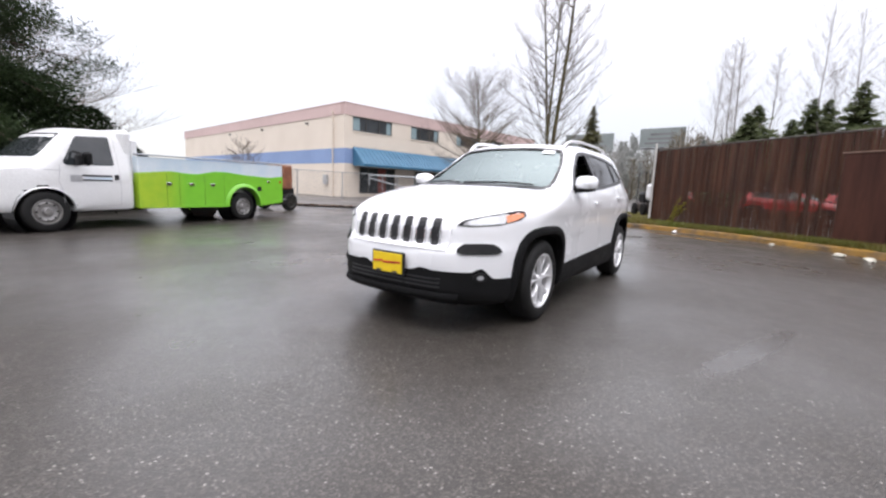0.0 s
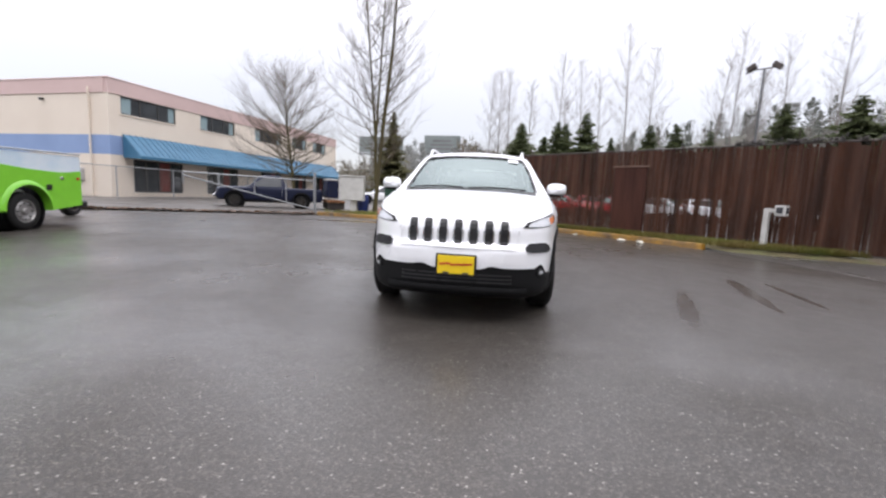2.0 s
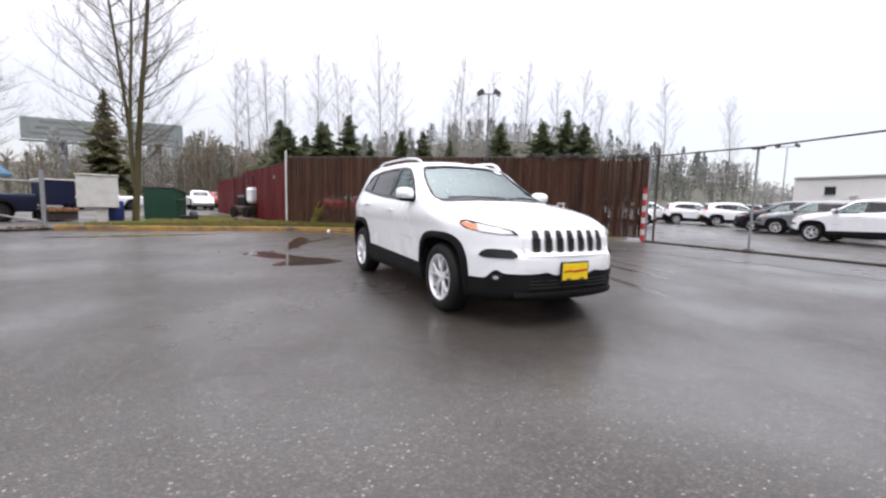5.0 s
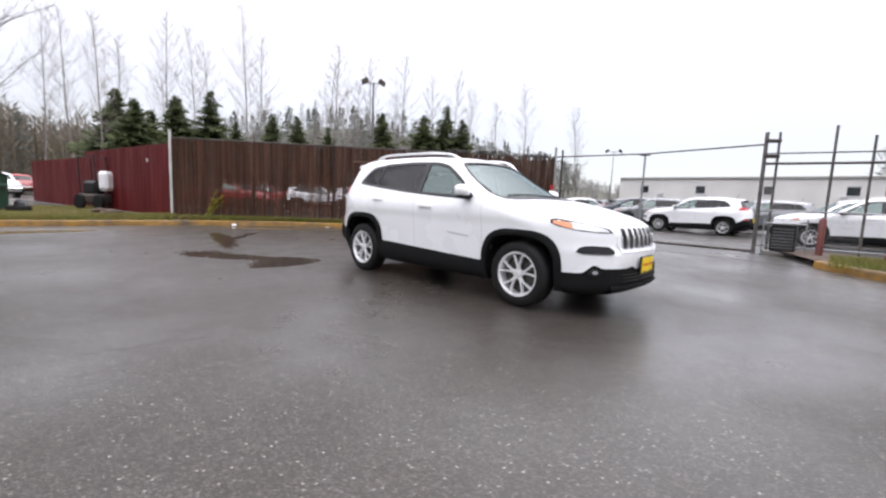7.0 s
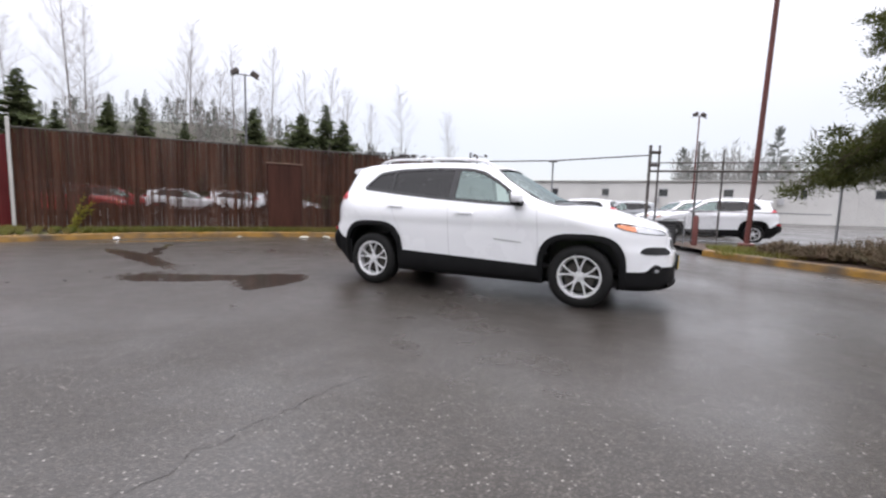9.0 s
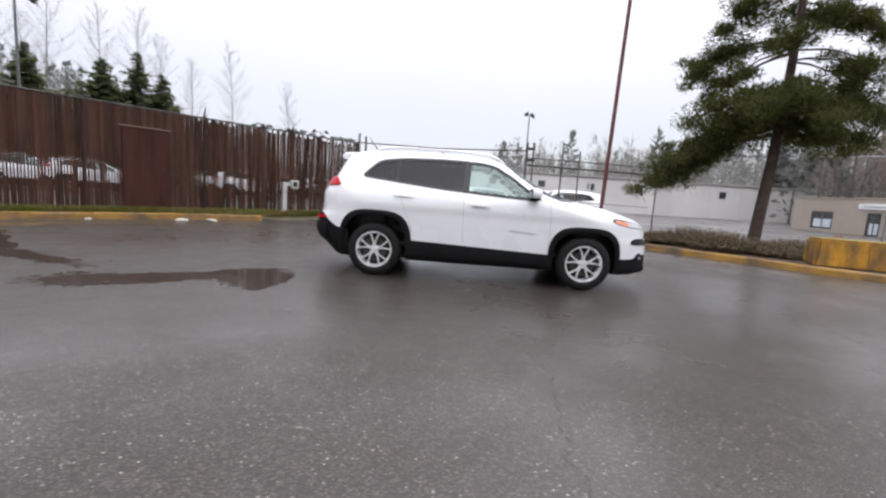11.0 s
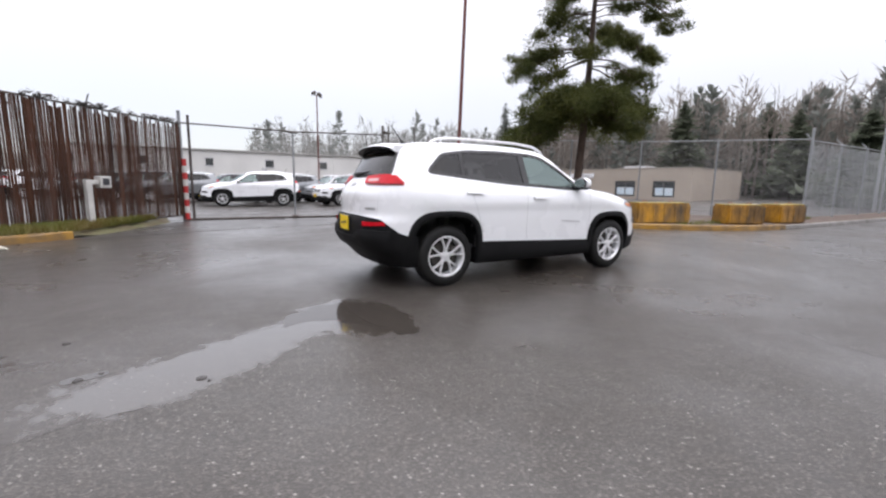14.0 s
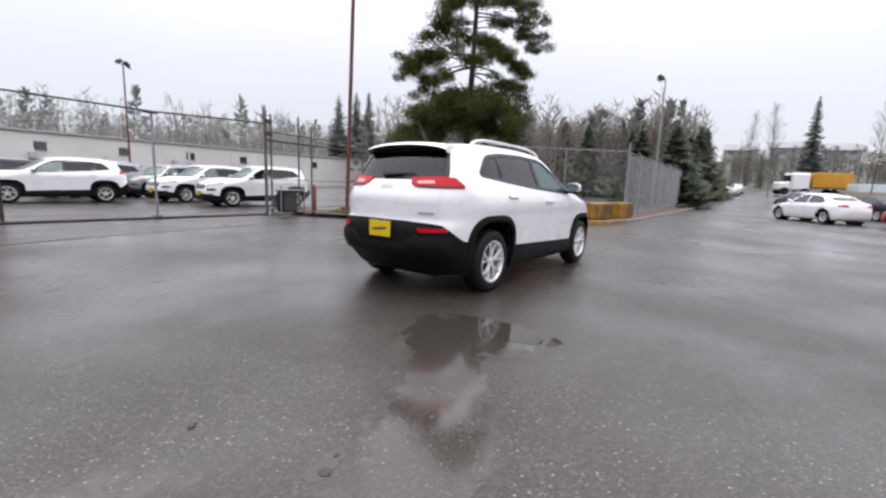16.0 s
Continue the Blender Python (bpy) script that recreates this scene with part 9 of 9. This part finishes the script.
Geo().box((0.1, 0, 0.28), (0.32, 0.3, 0.56), 0.02).ob("leg", WHITE_POST, ub)
sc = thing("storage_crate", "dark blue storage crate stacked on timber", "crate", pose(-17.0, -8.75, 0.1, 0, 0, 30))
Geo().box((0, 0, 1.05), (1.7, 0.9, 0.95), 0.05).ob("crate_body", surface("navy_plastic", (0.010, 0.014, 0.045), (0.012, 0.016, 0.036), 2, 30, (0.4, 0.6), spec=0.2), sc)
Geo().box((0, 0, 1.55), (1.75, 0.95, 0.06), 0.02).ob("lid", WHITE_POST, sc)
for k in range(4):
    Geo().box((0, -0.36 + k * 0.24, 0.40), (2.2, 0.2, 0.12), 0.015).ob("timber", TIMBER, sc)
    Geo().box((-0.9 + k * 0.6, 0, 0.17), (0.14, 0.9, 0.34), 0.015).ob("bearer", POST_DARK, sc)
bl = thing("barrel", "small blue plastic drum by the cabinet", "barrel", pose(-15.3, -6.5, 0.1))
Geo().lathe([(0.0, 0.0), (0.25, 0.0), (0.28, 0.05), (0.29, 0.4), (0.28, 0.75), (0.25, 0.8), (0.0, 0.8)], 20, Matrix.Rotation(radians(90), 4, "X")).ob("drum", BLUE, bl, smooth=True)
ld = thing("garden_machine", "small dark garden machine with a white tank on the lawn", "machine", pose(-18.5, -1.75, 0.12, 0, 0, 40) @ Matrix.Diagonal((0.95, 1.1, 1.42, 1)))
Geo().box((0, 0, 0.30), (1.2, 0.65, 0.3), 0.06).ob("deck", POST_DARK, ld)
Geo().box((-0.1, 0, 0.62), (0.6, 0.5, 0.4), 0.08).ob("engine", GRILLE_BLACK, ld)
Geo().box((0.55, -0.1, 0.82), (0.42, 0.38, 0.55), 0.08).ob("tank", PAINT_WHITE, ld, "white plastic tank")
for sx in (-0.4, 0.45):
    for sg in (-1, 1):
        Geo().lathe([(0.0, 0.0), (0.2, 0.0), (0.22, 0.03), (0.22, 0.12), (0.2, 0.15), (0.0, 0.15)], 16, pose(sx, sg * 0.36 - 0.07, 0.22)).ob("wheel", RUBBER, ld)
for sg in (-1, 1):
    Geo().tube([(-0.45, sg * 0.26, 0.45), (-0.5, sg * 0.26, 1.45), (0.2, sg * 0.26, 1.5), (0.3, sg * 0.26, 0.45)], 0.025, 6).ob("roll_bar", GRILLE_BLACK, ld)
tw = thing("tyre_on_lawn", "old black tyre lying on the lawn", "tyre", pose(-16.2, -4.1, 0.12))
Geo().lathe([(0.18, 0.0), (0.31, 0.0), (0.33, 0.05), (0.33, 0.16), (0.31, 0.2), (0.18, 0.2)], 24, Matrix.Rotation(radians(90), 4, "X"), closed=True).ob("tyre", RUBBER, tw, smooth=True)

rubble(-17.6, -4.0, 0.12, (0.5, 0.42, 0.48), "full black rubbish bag on the lawn", GRILLE_BLACK, "rubbish_bag", 91, "rubbish bag")

# semi truck and yellow container up the road
sm = thing("semi_truck", "white semi truck with a yellow trailer up the road", "truck", pose(69.5, -7.0, rise(69.5, -7.0) + 0.03, 0, 0, 112))
Geo().box((1.2, 0, 1.75), (2.2, 2.2, 2.3), 0.2).ob("cab", PAINT_WHITE, sm)
Geo().box((2.9, 0, 1.15), (1.5, 1.8, 1.1), 0.2).ob("bonnet", PAINT_WHITE, sm)
Geo().box((2.25, 0, 2.2), (0.3, 1.8, 0.8), 0.05).ob("windscreen", GLASS_DARK, sm)
Geo().box((-2.3, 0, 2.0), (4.2, 2.3, 1.9), 0.05).ob("trailer", surface("yellow_trailer", (0.65, 0.32, 0.015), None, 1, 20, (0.4, 0.6)), sm, "yellow trailer box")
for x in (2.9, 0.6, -2.7, -3.8):
    for sg in (-1, 1):
        make_wheel(sm, x, sg * 1.1, r=0.48, rim=0.28, width=0.28, out=sg, rim_mat=STEEL_DARK)
cn = thing("shipping_container", "faded blue container beside the road", "container", pose(68, -12.6, rise(68, -12.6) + 0.3, 0, 0, 115))
Geo().box((0, 0, 0.8), (3.0, 2.2, 1.5), 0.03).ob("box", SKYWRAP, cn)
for k in range(12):
    Geo().box((-1.4 + k * 0.25, -1.11, 0.8), (0.1, 0.03, 1.35), 0.01).ob("rib", SKYWRAP, cn)
BANK = surface("brown_bank", (0.10, 0.072, 0.042), (0.075, 0.066, 0.034), 0.3, 4, (0.8, 1.0), bump=0.5)
pts, fs = cut_patch([(34, -24), (62, -30), (76, -10), (58, -9.5), (46, -12.5), (36, -14)], 2.5)
sh = Geo().add([(x, y, 0.15 + rise(x, y) + max(0, min(0.8, (x - 34) * 0.03)) + 0.2 * noise.noise((x * 0.3, y * 0.3, 0))) for x, y in pts], fs).ob("grass_bank", BANK, smooth=True)
tagged(sh, "brown and yellow winter grass bank beside the road", "bank", kind="structure")

# ---- fence slats and boards, one by one ----
me_cache = {}


def piece(name, size, mat, waist=0.0):
    key = (name, size, mat.name, waist)
    if key not in me_cache:
        g = Geo()
        if waist:
            # worn thin at the height of the parked cars
            w, t, h = size
            z1, z2 = 0.86 - 0.16 - h / 2, 1.30 - 0.16 - h / 2
            g.box((0, 0, (z1 - h / 2) / 2), (w, t, z1 + h / 2), 0.0015).box((0, 0, (z1 + z2) / 2), (waist, t, z2 - z1)).box((0, 0, (z2 + h / 2) / 2), (w, t, h / 2 - z2), 0.0015)
        else:
            g.box((0, 0, 0), size, 0.0015)
        me = bpy.data.meshes.new(name)
        me.from_pydata(g.v, [], g.f)
        me.materials.append(mat)
        me_cache[key] = me
    return new(name, me_cache[key])


rnd = random.Random(4)
n_slat = 240
for k in range(n_slat):
    s = (k + 0.5) * LEN / n_slat
    # towards the gate the slats have twisted in the mesh and stand like louvres
    worn = min(1.0, max(0.0, (s / LEN - 0.52) / 0.16))
    short = rnd.random() < 0.25 * worn
    o = piece("slat", (0.058 if worn else 0.0515, 0.008, 2.46 if short else 2.56), SLAT, rnd.choice((0.0, 0.028, 0.034, 0.040)) if 1.6 < s < 9.0 and not 5.9 < s < 7.0 else 0.0)
    o.parent = fence
    o.matrix_basis = pose(s, 0, 1.44 + rnd.uniform(-0.02, 0.02) - 0.04 * short, rnd.uniform(-0.4, 0.4), rnd.uniform(-0.35, 0.35) * (1 + worn), rnd.uniform(-9, 9) + worn * rnd.choice((5, 11, 17, 22)) + 6 * worn * noise.noise((s * 1.1, 0, 0)))
n_board = int(RL / 0.145)
for k in range(n_board):
    o = piece("board", (0.139, 0.022, 2.42), SLAT_RED)
    o.parent = red
    o.matrix_basis = pose((k + 0.5) * 0.145, 0, 1.36 + rnd.uniform(-0.008, 0.008), 0, rnd.uniform(-0.2, 0.2), 0)
